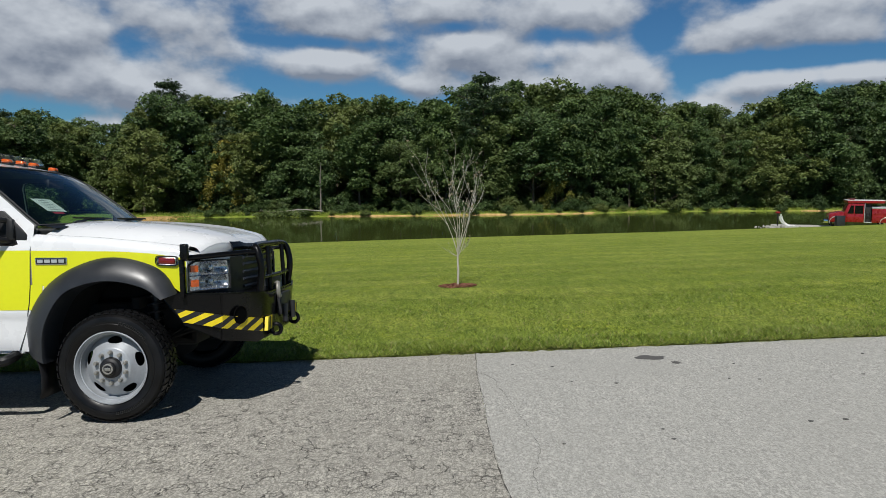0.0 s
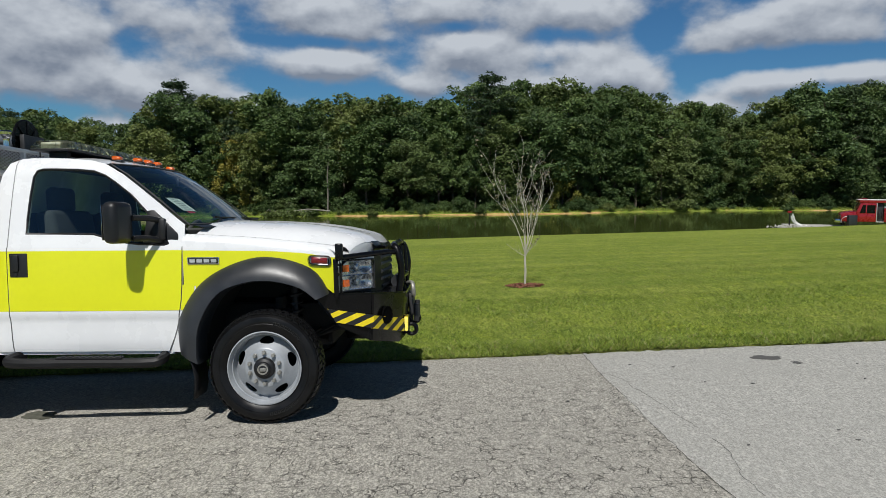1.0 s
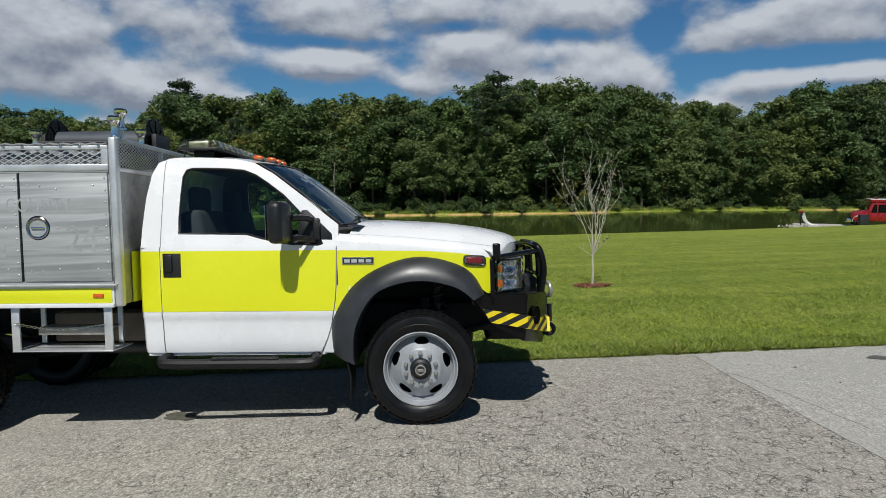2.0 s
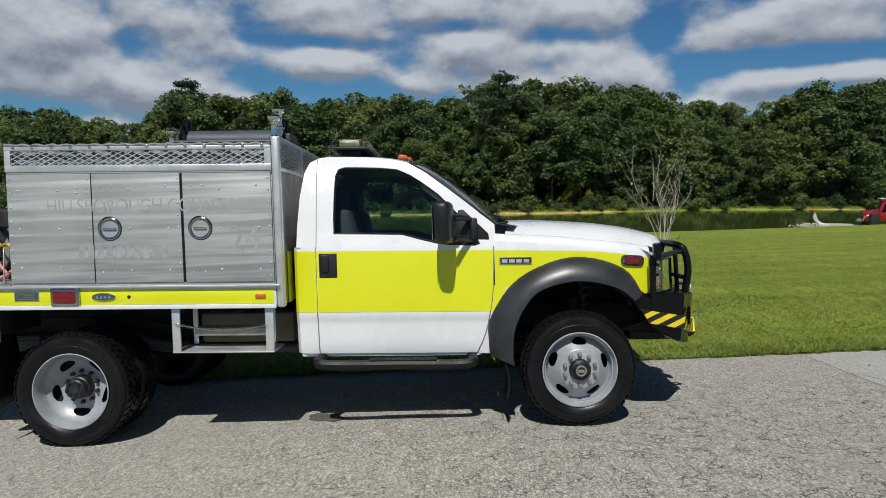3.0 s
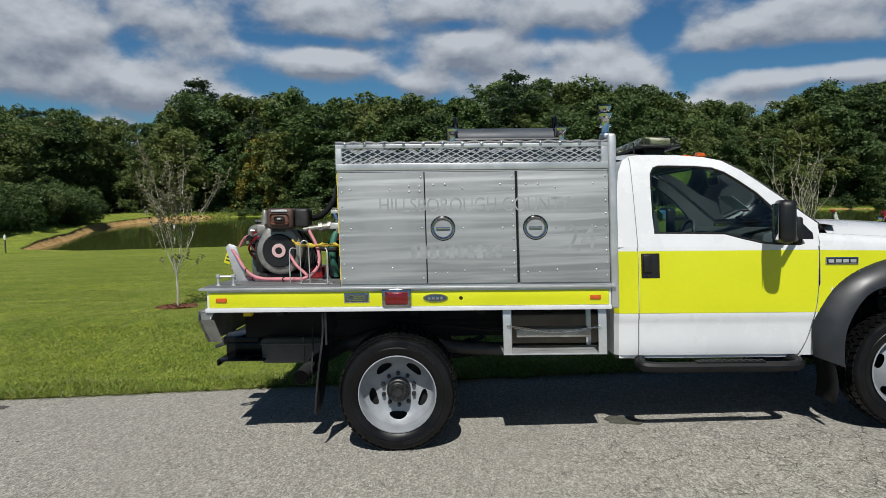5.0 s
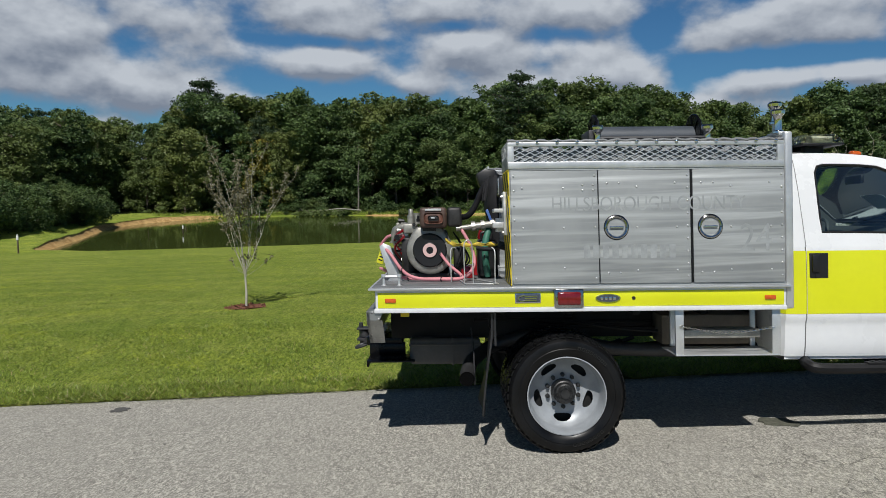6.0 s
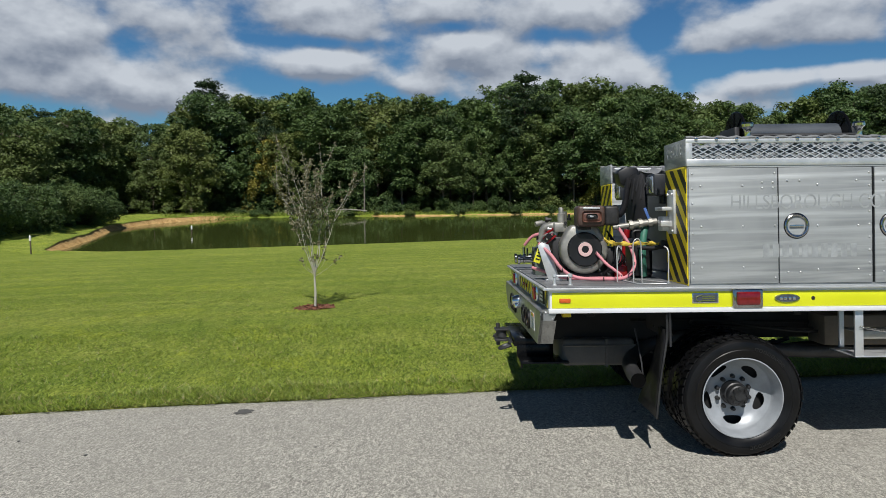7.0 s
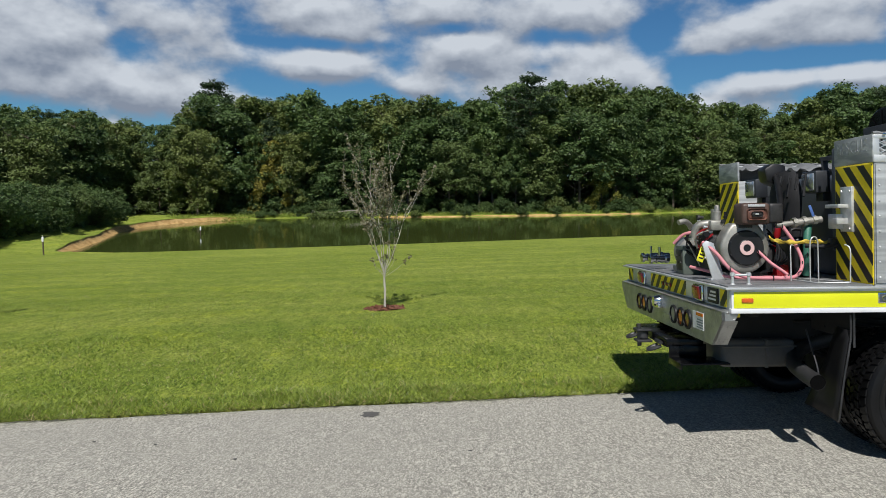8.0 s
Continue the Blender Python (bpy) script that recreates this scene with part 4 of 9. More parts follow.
        tagged(ob, "leafy green shrub at the pond's edge", "shrub", "shrubs along the shore")


plant_woods()

# ---- the brush truck: cab, bonnet, wheels ----
truck = group("brush_truck", "white and fluorescent yellow flatbed brush fire truck parked on the road", "truck", SLOPE)
TW = 2.4


def lateral(side, y):
    return TW - y if side else y


def side_y(z):
    return float(np.interp(z, (0.55, 0.62, 0.78, 0.815, 0.84, 1.0, 1.30, 1.36, 1.44, 1.70, 1.92, 1.97, 2.015),
                           (0.250, 0.228, 0.219, 0.214, 0.203, 0.200, 0.205, 0.215, 0.235, 0.300, 0.365, 0.392, 0.455)))


RING = [((-4.005, 1.34), (-3.736, 1.438)), ((-4.000, 1.50), (-3.735, 1.55)), ((-3.985, 1.70), (-3.730, 1.72)), ((-3.955, 1.88), (-3.722, 1.86)),
        ((-3.915, 1.965), (-3.700, 1.905)), ((-3.85, 2.000), (-3.660, 1.917)), ((-3.757, 2.012), (-3.58, 1.917)), ((-3.50, 2.004), (-3.40, 1.912)),
        ((-3.32, 1.987), (-3.277, 1.900)), ((-3.20, 1.958), (-3.19, 1.866)), ((-3.06, 1.878), (-3.10, 1.806)), ((-2.92, 1.772), (-2.98, 1.715)),
        ((-2.78, 1.662), (-2.86, 1.590)), ((-2.66, 1.562), (-2.72, 1.420)), ((-2.575, 1.497), (-2.69, 1.356)), ((-2.575, 1.34), (-2.72, 1.350)),
        ((-2.80, 1.34), (-2.90, 1.356)), ((-2.95, 1.34), (-2.99, 1.366)), ((-3.13, 1.34), (-3.13, 1.400)), ((-3.26, 1.34), (-3.24, 1.431)), ((-3.55, 1.34), (-3.50, 1.437))]


def front_seam(z):
    return float(np.interp(z, (0.569, 0.66, 0.75, 0.916, 1.0, 1.34), (-2.722, -2.678, -2.645, -2.613, -2.600, -2.586)))


PANEL_Z = (0.568, 0.60, 0.66, 0.72, 0.78, 0.815, 0.84, 0.872, 0.95, 1.05, 1.15, 1.25, 1.312, 1.34)


def make_cab():
    bm = bmesh.new()
    for side in (0, 1):
        # window surround, pillars
        outer = [bm.verts.new((x, lateral(side, side_y(z)), z)) for (x, z), _ in RING]
        inner = [bm.verts.new((x, lateral(side, side_y(z)), z)) for _, (x, z) in RING]
        deep = [bm.verts.new((x, lateral(side, side_y(z) + 0.035), z)) for _, (x, z) in RING]
        n = len(RING)
        for i in range(n):
            j = (i + 1) % n
            bm.faces.new((outer[i], outer[j], inner[j], inner[i]))
            bm.faces.new((inner[i], inner[j], deep[j], deep[i]))
        # rear corner panel
        add_grid(bm, [[(x, lateral(side, side_y(z) + d), z) for z in PANEL_Z] for x, d in ((-4.035, 0.16), (-4.03, 0.05), (-4.005, 0.012), (-3.96, 0.0), (-3.872, 0.0))])
        # sill
        add_grid(bm, [[(x, lateral(side, y), z) for y, z in ((0.262, 0.575), (0.262, 0.545), (0.30, 0.535), (0.5, 0.53))] for x in (-4.0, -2.70)])
    # roof: crowned across, joined to the tops of the pillars
    tops = [RING[i][0] for i in (4, 5, 6, 7, 8, 9)]
    rows = []
    for i, (x, z) in enumerate(tops):
        row = []
        for k in range(15):
            f = k / 14
            y = side_y(z) + (TW - 2 * side_y(z)) * f
            bow = 1 - abs(2 * f - 1) ** 2.6
            row.append((x + (0.005 + 0.14 * (1 - (2 * f - 1) ** 2) if i == 5 else 0.05 * (1 - (2 * f - 1) ** 2) if i == 4 else 0), y, z + (0.045 if i < 4 else 0.036 if i == 4 else 0.020) * bow))
        rows.append(row)
    add_grid(bm, rows)
    # back wall with its window reveal
    back = [RING[i][0] for i in (0, 1, 2, 3, 4)]
    add_grid(bm, [[(x - 0.02 * math.sin(math.pi * k / 8), side_y(z) + (TW - 2 * side_y(z)) * k / 8, z) for k in range(9)] for x, z in back])
    add_grid(bm, [[(-4.035, 0.36 + 1.68 * k / 4, z) for k in range(5)] for z in (0.57, 0.95, 1.34)])
    bmesh.ops.remove_doubles(bm, verts=bm.verts, dist=0.0006)
    bmesh.ops.recalc_face_normals(bm, faces=bm.faces)
    finish("cab", bm, M_WHITE, truck, "white painted steel cab", rake=True, angle=28)
    for name, dims in (("floor_pan", (-4.0, -2.6, 0.30, 2.10, 0.60, 0.64)), ("firewall", (-2.62, -2.58, 0.30, 2.10, 0.60, 1.42)), ("rear_lining", (-3.97, -3.95, 0.34, 2.06, 0.64, 1.60)), ("roof_lining", (-3.88, -3.24, 0.44, 1.96, 1.955, 1.965))):
        bm = bmesh.new()
        add_box(bm, *dims)
        finish(name, bm, M_LINING, truck, rake=True)
    for side in (0, 1):
        # dark lining inside the pillars and the door
        bm = bmesh.new()
        n = len(RING)
        a = [bm.verts.new((x, lateral(side, side_y(z) + 0.045), z - (0.02 if z > 1.9 else 0))) for (x, z), _ in RING]
        b = [bm.verts.new((x, lateral(side, side_y(z) + 0.037), z)) for _, (x, z) in RING]
        for i in range(n):
            j = (i + 1) % n
            bm.faces.new((a[i], a[j], b[j], b[i]))
        finish("pillar_lining", bm, M_LINING, truck, rake=True)
        bm = bmesh.new()
        add_box(bm, -3.90, -2.64, lateral(side, 0.27), lateral(side, 0.31), 0.64, 1.345, 0.01)
        finish("door_lining", bm, M_LINING, truck, rake=True)
    for side in (0, 1):
        bm = bmesh.new()
        add_grid(bm, [[(-3.864 + (front_seam(z) - 0.007 + 3.864) * f, lateral(side, side_y(z)), z) for z in PANEL_Z] for f in (0, 0.01, 0.25, 0.5, 0.75, 0.99, 1.0)])
        bmesh.ops.recalc_face_normals(bm, faces=bm.faces)
        door = finish("door", bm, M_WHITE, truck, rake=True, angle=28)
        bm = bmesh.new()
        add_grid(bm, [[(-3.862 + (front_seam(z) - 0.005 + 3.862) * f, lateral(side, side_y(z) - 0.0022), z) for z in (0.873, 0.95, 1.05, 1.15, 1.25, 1.312)] for f in (0, 0.2, 0.4, 0.6, 0.8, 1.0)])
        bmesh.ops.recalc_face_normals(bm, faces=bm.faces)
        finish("yellow_band", bm, M_YELLOW, door, "fluorescent yellow film", rake=True)
        bm = bmesh.new()
        add_grid(bm, [[(x, lateral(side, side_y(z) - 0.0022 + d), z) for z in (0.873, 0.95, 1.05, 1.15, 1.25, 1.312)] for x, d in ((-4.03, 0.05), (-4.005, 0.012), (-3.96, 0.0), (-3.868, 0.0))])
        bmesh.ops.recalc_face_normals(bm, faces=bm.faces)
        finish("yellow_band", bm, M_YELLOW, truck, "fluorescent yellow film", rake=True)
        # shut lines: grey strips, the shade on the white door edges painted in
        zs = list(PANEL_Z)
        up = (1.34, 1.45, 1.6, 1.75, 1.88, 1.95, 1.985)
        bm = bmesh.new()
        add_grid(bm, [[(-3.874 + dx, lateral(side, side_y(z) + 0.006), z) for z in zs] for dx in (0, 0.012)])
        bmesh.ops.recalc_face_normals(bm, faces=bm.faces)
        finish("shut_line_shade", bm, M_SHUT, truck, rake=True)
        bm = bmesh.new()
        add_grid(bm, [[(front_seam(z) - 0.009 + dx, lateral(side, side_y(z) + 0.008), z) for z in zs] for dx in (0, 0.014)])
        bmesh.ops.recalc_face_normals(bm, faces=bm.faces)
        finish("shut_line_shade", bm, M_SHUT, truck, rake=True)
        bm = bmesh.new()
        add_grid(bm, [[(-3.866 + dx, lateral(side, side_y(z) - 0.0018), z) for z in up] for dx in (0, 0.0055)])
        bmesh.ops.recalc_face_normals(bm, faces=bm.faces)
        finish("shut_line_shade", bm, M_SHUT, truck, rake=True)
        # side window
        loop = [p for _, p in RING]
        bm = bmesh.new()
        add_tube(bm, [(x, lateral(side, side_y(z) + 0.004), z) for x, z in loop], 0.0085, 6, closed=True)
        trim = finish("window_trim", bm, M_BLACK_PLASTIC, door, rake=True, angle=60)
        bm = bmesh.new()
        bm.faces.new([bm.verts.new((x, lateral(side, side_y(z) + 0.012), z)) for x, z in loop])
        bmesh.ops.recalc_face_normals(bm, faces=bm.faces)
        pane = finish("window_pane", bm, M_GLASS, door, "tinted side glass", rake=True, angle=80)
        pane.visible_shadow = False
        # handle in its recess
        bm = bmesh.new()
        y = lateral(side, 0.2)
        s = -1 if side else 1
        add_box(bm, -3.845, -3.716, y - s * 0.004, y + s * 0.01, 1.122, 1.296, 0.004)
        add_box(bm, -3.832, -3.775, y - s * 0.018, y - s * 0.003, 1.165, 1.285, 0.006)
        add_lathe(bm, [(0, 0), (0, 0.012), (0.006, 0.012), (0.006, 0)], (-3.80, y - s * 0.01, 1.142), (0, 1, 0), 12)
        finish("door_handle", bm, M_BLACK_PLASTIC, door, "black plastic handle", rake=True)
        # corner sail and towing mirror
        bm = bmesh.new()
        add_prism(bm, [(-2.835, 1.600), (-2.80, 1.605), (-2.622, 1.43), (-2.612, 1.348), (-2.88, 1.348)], lateral(side, 0.222), lateral(side, 0.27), "y", bevel=0.006)
        for z in (1.40, 1.545):
            add_tube(bm, smooth_path([(-2.74, lateral(side, 0.23), z - 0.02), (-2.80, lateral(side, 0.14), z), (-2.87, lateral(side, 0.05), z)], 5), 0.022, 8)
        add_box(bm, -2.755, -2.70, lateral(side, 0.19), lateral(side, 0.24), 1.385, 1.545, 0.018)
        mirror = finish("wing_mirror", bm, M_BLACK_PLASTIC, truck, "black plastic towing mirror", rake=True)
        bm = bmesh.new()
        vs = add_box(bm, -0.062, 0.062, -0.105, 0.105, -0.145, 0.145, 0.045, seg=4)
        for v in vs:
            v.co.x *= 1.0 if v.co.x > 0 else 0.8
        bmesh.ops.transform(bm, matrix=Matrix.Translation((-2.945, lateral(side, -0.02), 1.513)) @ Matrix.Rotation((1 if side else -1) * 0.22, 4, "Z"), verts=bm.verts)
        finish("mirror_head", bm, M_BLACK_PLASTIC, mirror, rake=True)
        bm = bmesh.new()
        add_box(bm, -0.055, -0.052, -0.085, 0.085, -0.12, 0.12, 0.001, m=Matrix.Translation((-2.948, lateral(side, -0.02), 1.513)) @ Matrix.Rotation((1 if side else -1) * 0.22, 4, "Z"))
        finish("mirror_glass", bm, M_CHROME, mirror, rake=True)
        # tubular side step
        bm = bmesh.new()
        yb = lateral(side, 0.13)
        add_tube(bm, smooth_path([(-3.84, lateral(side, 0.30), 0.535), (-3.87, lateral(side, 0.17), 0.52), (-3.78, yb, 0.505), (-3.3, yb, 0.505), (-2.85, yb, 0.505), (-2.76, lateral(side, 0.17), 0.52), (-2.78, lateral(side, 0.30), 0.535)], 6), 0.038, 10)
        bar = finish("side_step", bm, M_RUBBER, truck, "black tubular side step", rake=True)
        bm = bmesh.new()
        add_box(bm, -3.50, -3.02, yb - 0.03, yb + 0.03, 0.535, 0.549, 0.006)
        for i in range(9):
            add_box(bm, -3.46 + i * 0.05, -3.435 + i * 0.05, yb - 0.022, yb + 0.022, 0.549, 0.553)
        finish("tread_pad", bm, M_RUBBER, bar, rake=True)
    # windscreen
    bm = bmesh.new()
    pil = [RING[i][0] for i in (9, 10, 11, 12, 13, 14)]
    rows = []
    for x, z in pil:
        y0 = side_y(z) + 0.03
        rows.append([(x + 0.02 + 0.13 * (1 - (2 * k / 12 - 1) ** 2), y0 + (TW - 2 * y0) * k / 12, z + 0.012 * (1 - (2 * k / 12 - 1) ** 2)) for k in range(13)])
    add_grid(bm, rows)
    bmesh.ops.recalc_face_normals(bm, faces=bm.faces)
    pane = finish("windscreen", bm, M_SCREEN, truck, "raked tinted windscreen", rake=True, angle=80)
    pane.visible_shadow = False
    bm = bmesh.new()
    rim = [rows[0][k] for k in range(13)] + [r[-1] for r in rows[1:]] + [rows[-1][k] for k in range(11, -1, -1)] + [r[0] for r in rows[-2:0:-1]]
    add_tube(bm, rim, 0.008, 6, closed=True)
    finish("windscreen_seal", bm, M_SEAL, truck, rake=True, angle=60)
    # cowl with wipers
    bm = bmesh.new()
    rows = []
    for k in range(13):
        f = 2 * k / 12 - 1
        y = 1.2 + f * 0.93
        xw = -2.575 + 0.15 * (1 - f * f)
        rows.append([(xw - 0.02, y, 1.492 + 0.012 * (1 - f * f)), (xw + 0.06, y, 1.492 + 0.01 * (1 - f * f)), (xw + 0.14 + 0.02 * (1 - f * f), y, 1.474 + 0.03 * (1 - f * f))])
    add_grid(bm, rows)
    bmesh.ops.recalc_face_normals(bm, faces=bm.faces)
    finish("cowl", bm, M_BLACK_PLASTIC, truck, rake=True)
    for y0, y1 in ((0.62, 1.12), (1.36, 1.86)):
        bm = bmesh.new()
        add_tube(bm, [(-2.46, y0, 1.515), (-2.50, (y0 + y1) / 2, 1.545), (-2.48, y1, 1.545)], 0.009, 6)
        add_box(bm, -2.50, -2.485, y0 + 0.02, y1 + 0.10, 1.548, 1.560)
        finish("wiper", bm, M_BLACK_PLASTIC, truck, rake=True)
    # roof clearance lamps
    for i in range(5):
        y = (0.67, 1.01, 1.2, 1.39, 1.73)[i]
        x = -3.262 + 0.040 * (1 - ((y - 1.2) / 0.75) ** 2)
        z = 1.978 + 0.042 * (1 - abs((y - 1.2) / 0.75) ** 2.6)
        bm = bmesh.new()
        add_box(bm, x - 0.042, x + 0.040, y - 0.036, y + 0.036, z - 0.03, z + 0.006, 0.004)
        lamp = finish("clearance_lamp", bm, M_BLACK_PLASTIC, truck, rake=True)
        bm = bmesh.new()
        vs = add_box(bm, x - 0.038, x + 0.036, y - 0.032, y + 0.032, z + 0.002, z + 0.042, 0.016, seg=3)
        for v in vs:
            if v.co.z > z + 0.02 and v.co.x > x:
                v.co.z -= 0.015 * (v.co.x - x) / 0.058
        finish("lens", bm, M_AMBER, lamp, "amber lens", rake=True)
    # interior
    for y0 in (0.42, 1.28):
        bm = bmesh.new()
        add_box(bm, -3.62, -3.10, y0, y0 + 0.66, 0.92, 1.10, 0.05, seg=3)
        add_box(bm, -3.72, -3.56, y0 + 0.02, y0 + 0.64, 1.05, 1.62, 0.05, m=Matrix.Translation((-3.64, 0, 1.1)) @ Matrix.Rotation(-0.18, 4, "Y") @ Matrix.Translation((3.64, 0, -1.1)), seg=3)
        add_box(bm, -3.80, -3.70, y0 + 0.18, y0 + 0.48, 1.60, 1.80, 0.04, seg=3)
        finish("seat", bm, M_SEAT, truck, rake=True)
    bm = bmesh.new()
    add_prism(bm, [(-2.60, 1.05), (-2.60, 1.46), (-2.78, 1.47), (-2.92, 1.42), (-2.95, 1.25), (-2.86, 1.05)], 0.34, 2.06, "y", bevel=0.015)
    finish("dashboard", bm, M_DASH, truck, rake=True)
    bm = bmesh.new()
    ring = [Vector((0.0, 0.19 * math.cos(a), 0.19 * math.sin(a))) for a in (2 * math.pi * k / 28 for k in range(28))]
    tilt = Matrix.Translation((-3.05, 1.64, 1.36)) @ Matrix.Rotation(0.45, 4, "Y")
    add_tube(bm, [tilt @ p for p in ring], 0.016, 6, closed=True)
    add_tube(bm, [tilt @ Vector((0, -0.18, 0)), tilt @ Vector((0.03, 0, 0)), tilt @ Vector((0, 0.18, 0))], 0.02, 6)
    add_tube(bm, [tilt @ Vector((0.03, 0, 0)), (-2.85, 1.64, 1.25)], 0.03, 8)
    finish("steering_wheel", bm, M_DASH, truck, rake=True)
    bm = bmesh.new()
    add_box(bm, -2.95, -2.92, 1.08, 1.32, 1.82, 1.89, 0.012)
    finish("rear_view_mirror", bm, M_BLACK_PLASTIC, truck, rake=True)
    # printed sheet and round sticker inside the screen
    bm = bmesh.new()
    spot = Matrix.Translation((-2.868, 0.97, 1.664)) @ Matrix.Rotation(radians(36.5), 4, "Y")
    add_box(bm, -0.088, 0.088, -0.14, 0.14, -0.001, 0.001, m=spot)
    sheet = finish("paper_sheet", bm, M_CAGE, truck, "pale green printed sheet", rake=True)
    bm = bmesh.new()
    for i in range(7):
        add_box(bm, -0.095 + i * 0.026, -0.088 + i * 0.026, -0.08 + 0.01 * (i % 2), 0.08 - 0.015 * (i % 3), 0.0015, 0.002, m=spot)
    finish("print", bm, M_GREY_PRINT, sheet, rake=True)
    bm = bmesh.new()
    add_box(bm, 0.098, 0.122, -0.10, 0.06, 0.0015, 0.002, m=spot)
    finish("red_strip", bm, M_RED_PRINT, sheet, rake=True)


make_cab()


def hood_top(x):
    return float(np.interp(x, (-2.6, -2.34, -2.0, -1.8, -1.6, -1.5, -1.4, -1.3, -1.2, -1.12), (1.497, 1.511, 1.494, 1.480, 1.455, 1.440, 1.416, 1.389, 1.351, 1.322)))


FLARE_OUT = [(-2.630, 0.555), (-2.640, 0.650), (-2.630, 0.811), (-2.518, 1.009), (-2.356, 1.147), (-2.117, 1.243), (-1.919, 1.254), (-1.723, 1.200), (-1.606, 1.120), (-1.53, 0.985)]
FLARE_IN = [(-2.468, 0.495), (-2.476, 0.56), (-2.452, 0.77), (-2.32, 0.988), (-2.121, 1.073), (-1.923, 1.083), (-1.726, 1.033), (-1.615, 0.950)]


def resample(pts, n):
    p = np.array(smooth_path([(x, 0, z) for x, z in pts], 8))[:, (0, 2)]
    d = np.r_[0, np.cumsum(np.linalg.norm(np.diff(p, axis=0), axis=1))]
    t = np.linspace(0, d[-1], n)
    return np.stack([np.interp(t, d, p[:, 0]), np.interp(t, d, p[:, 1])], -1)


def fender_y(x):
    return float(np.interp(x, (-2.6, -1.9, -1.7, -1.5, -1.40), (0.203, 0.205, 0.212, 0.235, 0.268)))


def fender_low(x):
    return float(np.interp(x, (-2.72, -2.65, -2.60, -2.5, -2.356, -2.117, -1.919, -1.723, -1.606, -1.53, -1.40), (0.56, 0.62, 0.80, 0.98, 1.11, 1.21, 1.22, 1.165, 1.09, 0.99, 0.975)))


def make_front():
    # wings
    for side in (0, 1):
        bm = bmesh.new()
        rows = []
        for x in (-2.585, -2.54, -2.45, -2.356, -2.24, -2.117, -2.0, -1.919, -1.82, -1.723, -1.66, -1.606, -1.56, -1.50, -1.458):
            ys, zb, zt = fender_y(x), fender_low(x), hood_top(x)
            zs = min(zt - 0.085, float(np.interp(x, (-2.6, -2.1, -1.7, -1.45), (1.395, 1.365, 1.325, 1.290))))
            rows.append([(x, lateral(side, ys + o), z) for o, z in ((0.0, zb), (0.0, zb + (zs - zb) * 0.35), (0.0, zb + (zs - zb) * 0.7), (0.004, zs - 0.02), (0.012, zs), (0.03, zs + 0.022), (0.06, zs + 0.036))])
        add_grid(bm, rows)
        # the strip behind the wheel arch
        add_grid(bm, [[(front_seam(z) + 0.002, lateral(side, side_y(z)), z) for z in (0.56, 0.66, 0.75, 0.85, 0.95, 1.05)], [(front_seam(z) + 0.10, lateral(side, side_y(z)), z) for z in (0.56, 0.66, 0.75, 0.85, 0.95, 1.05)]])
        bmesh.ops.recalc_face_normals(bm, faces=bm.faces)
        wing = finish("wing", bm, M_WHITE, truck, rake=True, angle=40)
        bm = bmesh.new()
        rows = []
        for x in (-2.584, -2.54, -2.45, -2.356, -2.24, -2.117, -2.0, -1.919, -1.82, -1.723, -1.66, -1.606, -1.56, -1.51, -1.47):
            zt = float(np.interp(x, (-2.6, -1.95, -1.70, -1.48), (1.31, 1.300, 1.282, 1.245)))
            zb = max(fender_low(x) + 0.002, 0.873)
            rows.append([(x, lateral(side, fender_y(x) - 0.0022), zb + (zt - zb) * f) for f in (0, 0.35, 0.7, 1.0)])
        add_grid(bm, rows)
        add_grid(bm, [[(front_seam(z) + 0.003, lateral(side, side_y(z) - 0.0022), z) for z in (0.873, 0.95, 1.06)], [(front_seam(z) + 0.09, lateral(side, side_y(z) - 0.0026), z) for z in (0.873, 0.95, 1.06)]])
        bmesh.ops.recalc_face_normals(bm, faces=bm.faces)
        finish("yellow_band", bm, M_YELLOW, wing, "fluorescent yellow film", rake=True)
        # wheel-arch flare
        o, i = resample(FLARE_OUT, 30), resample(FLARE_IN, 30)
        bm = bmesh.new()
        rows = []
        for a, b in zip(o, i):
            d = b - a
            rows.append([(*(a + d * f)[:1], lateral(side, y), (a + d * f)[1]) for f, y in ((-0.02, 0.212), (0.02, 0.196), (0.15, 0.170), (0.45, 0.125), (0.78, 0.100), (0.97, 0.095), (1.0, 0.103), (1.02, 0.14), (1.03, 0.34))])
        add_grid(bm, rows)
        bmesh.ops.recalc_face_normals(bm, faces=bm.faces)
        finish("arch_flare", bm, M_FLARE, truck, "weathered dark grey plastic flare", rake=True, angle=50)
        # wheel well
        bm = bmesh.new()
        rows = [[(p[0] * 0.985 - 0.03, lateral(side, y), p[1] + 0.02) for y in (0.30, 0.55, 0.80)] for p in i]
        add_grid(bm, rows)
        add_grid(bm, [[(p[0] * 0.985 - 0.03, lateral(side, 0.80), z * p[1]) for z in (0.55, 1.02)] for p in i])
        bmesh.ops.recalc_face_normals(bm, faces=bm.faces)
        finish("wheel_well", bm, M_UNDER, truck, rake=True)
        # badge and marker lamp
        s = -1 if side else 1
        y = lateral(side, 0.203)
        bm = bmesh.new()
        add_box(bm, -2.552, -2.318, y - s * 0.010, y + s * 0.004, 1.206, 1.260, 0.006)
        badge = finish("badge", bm, M_CHROME, wing, "chrome model badge", rake=True)
        bm = bmesh.new()
        add_box(bm, -2.543, -2.327, y - s * 0.0115, y - s * 0.009, 1.213, 1.253, 0.001)
        finish("badge_field", bm, M_BLACK_PLASTIC, badge, rake=True)
        bm = bmesh.new()
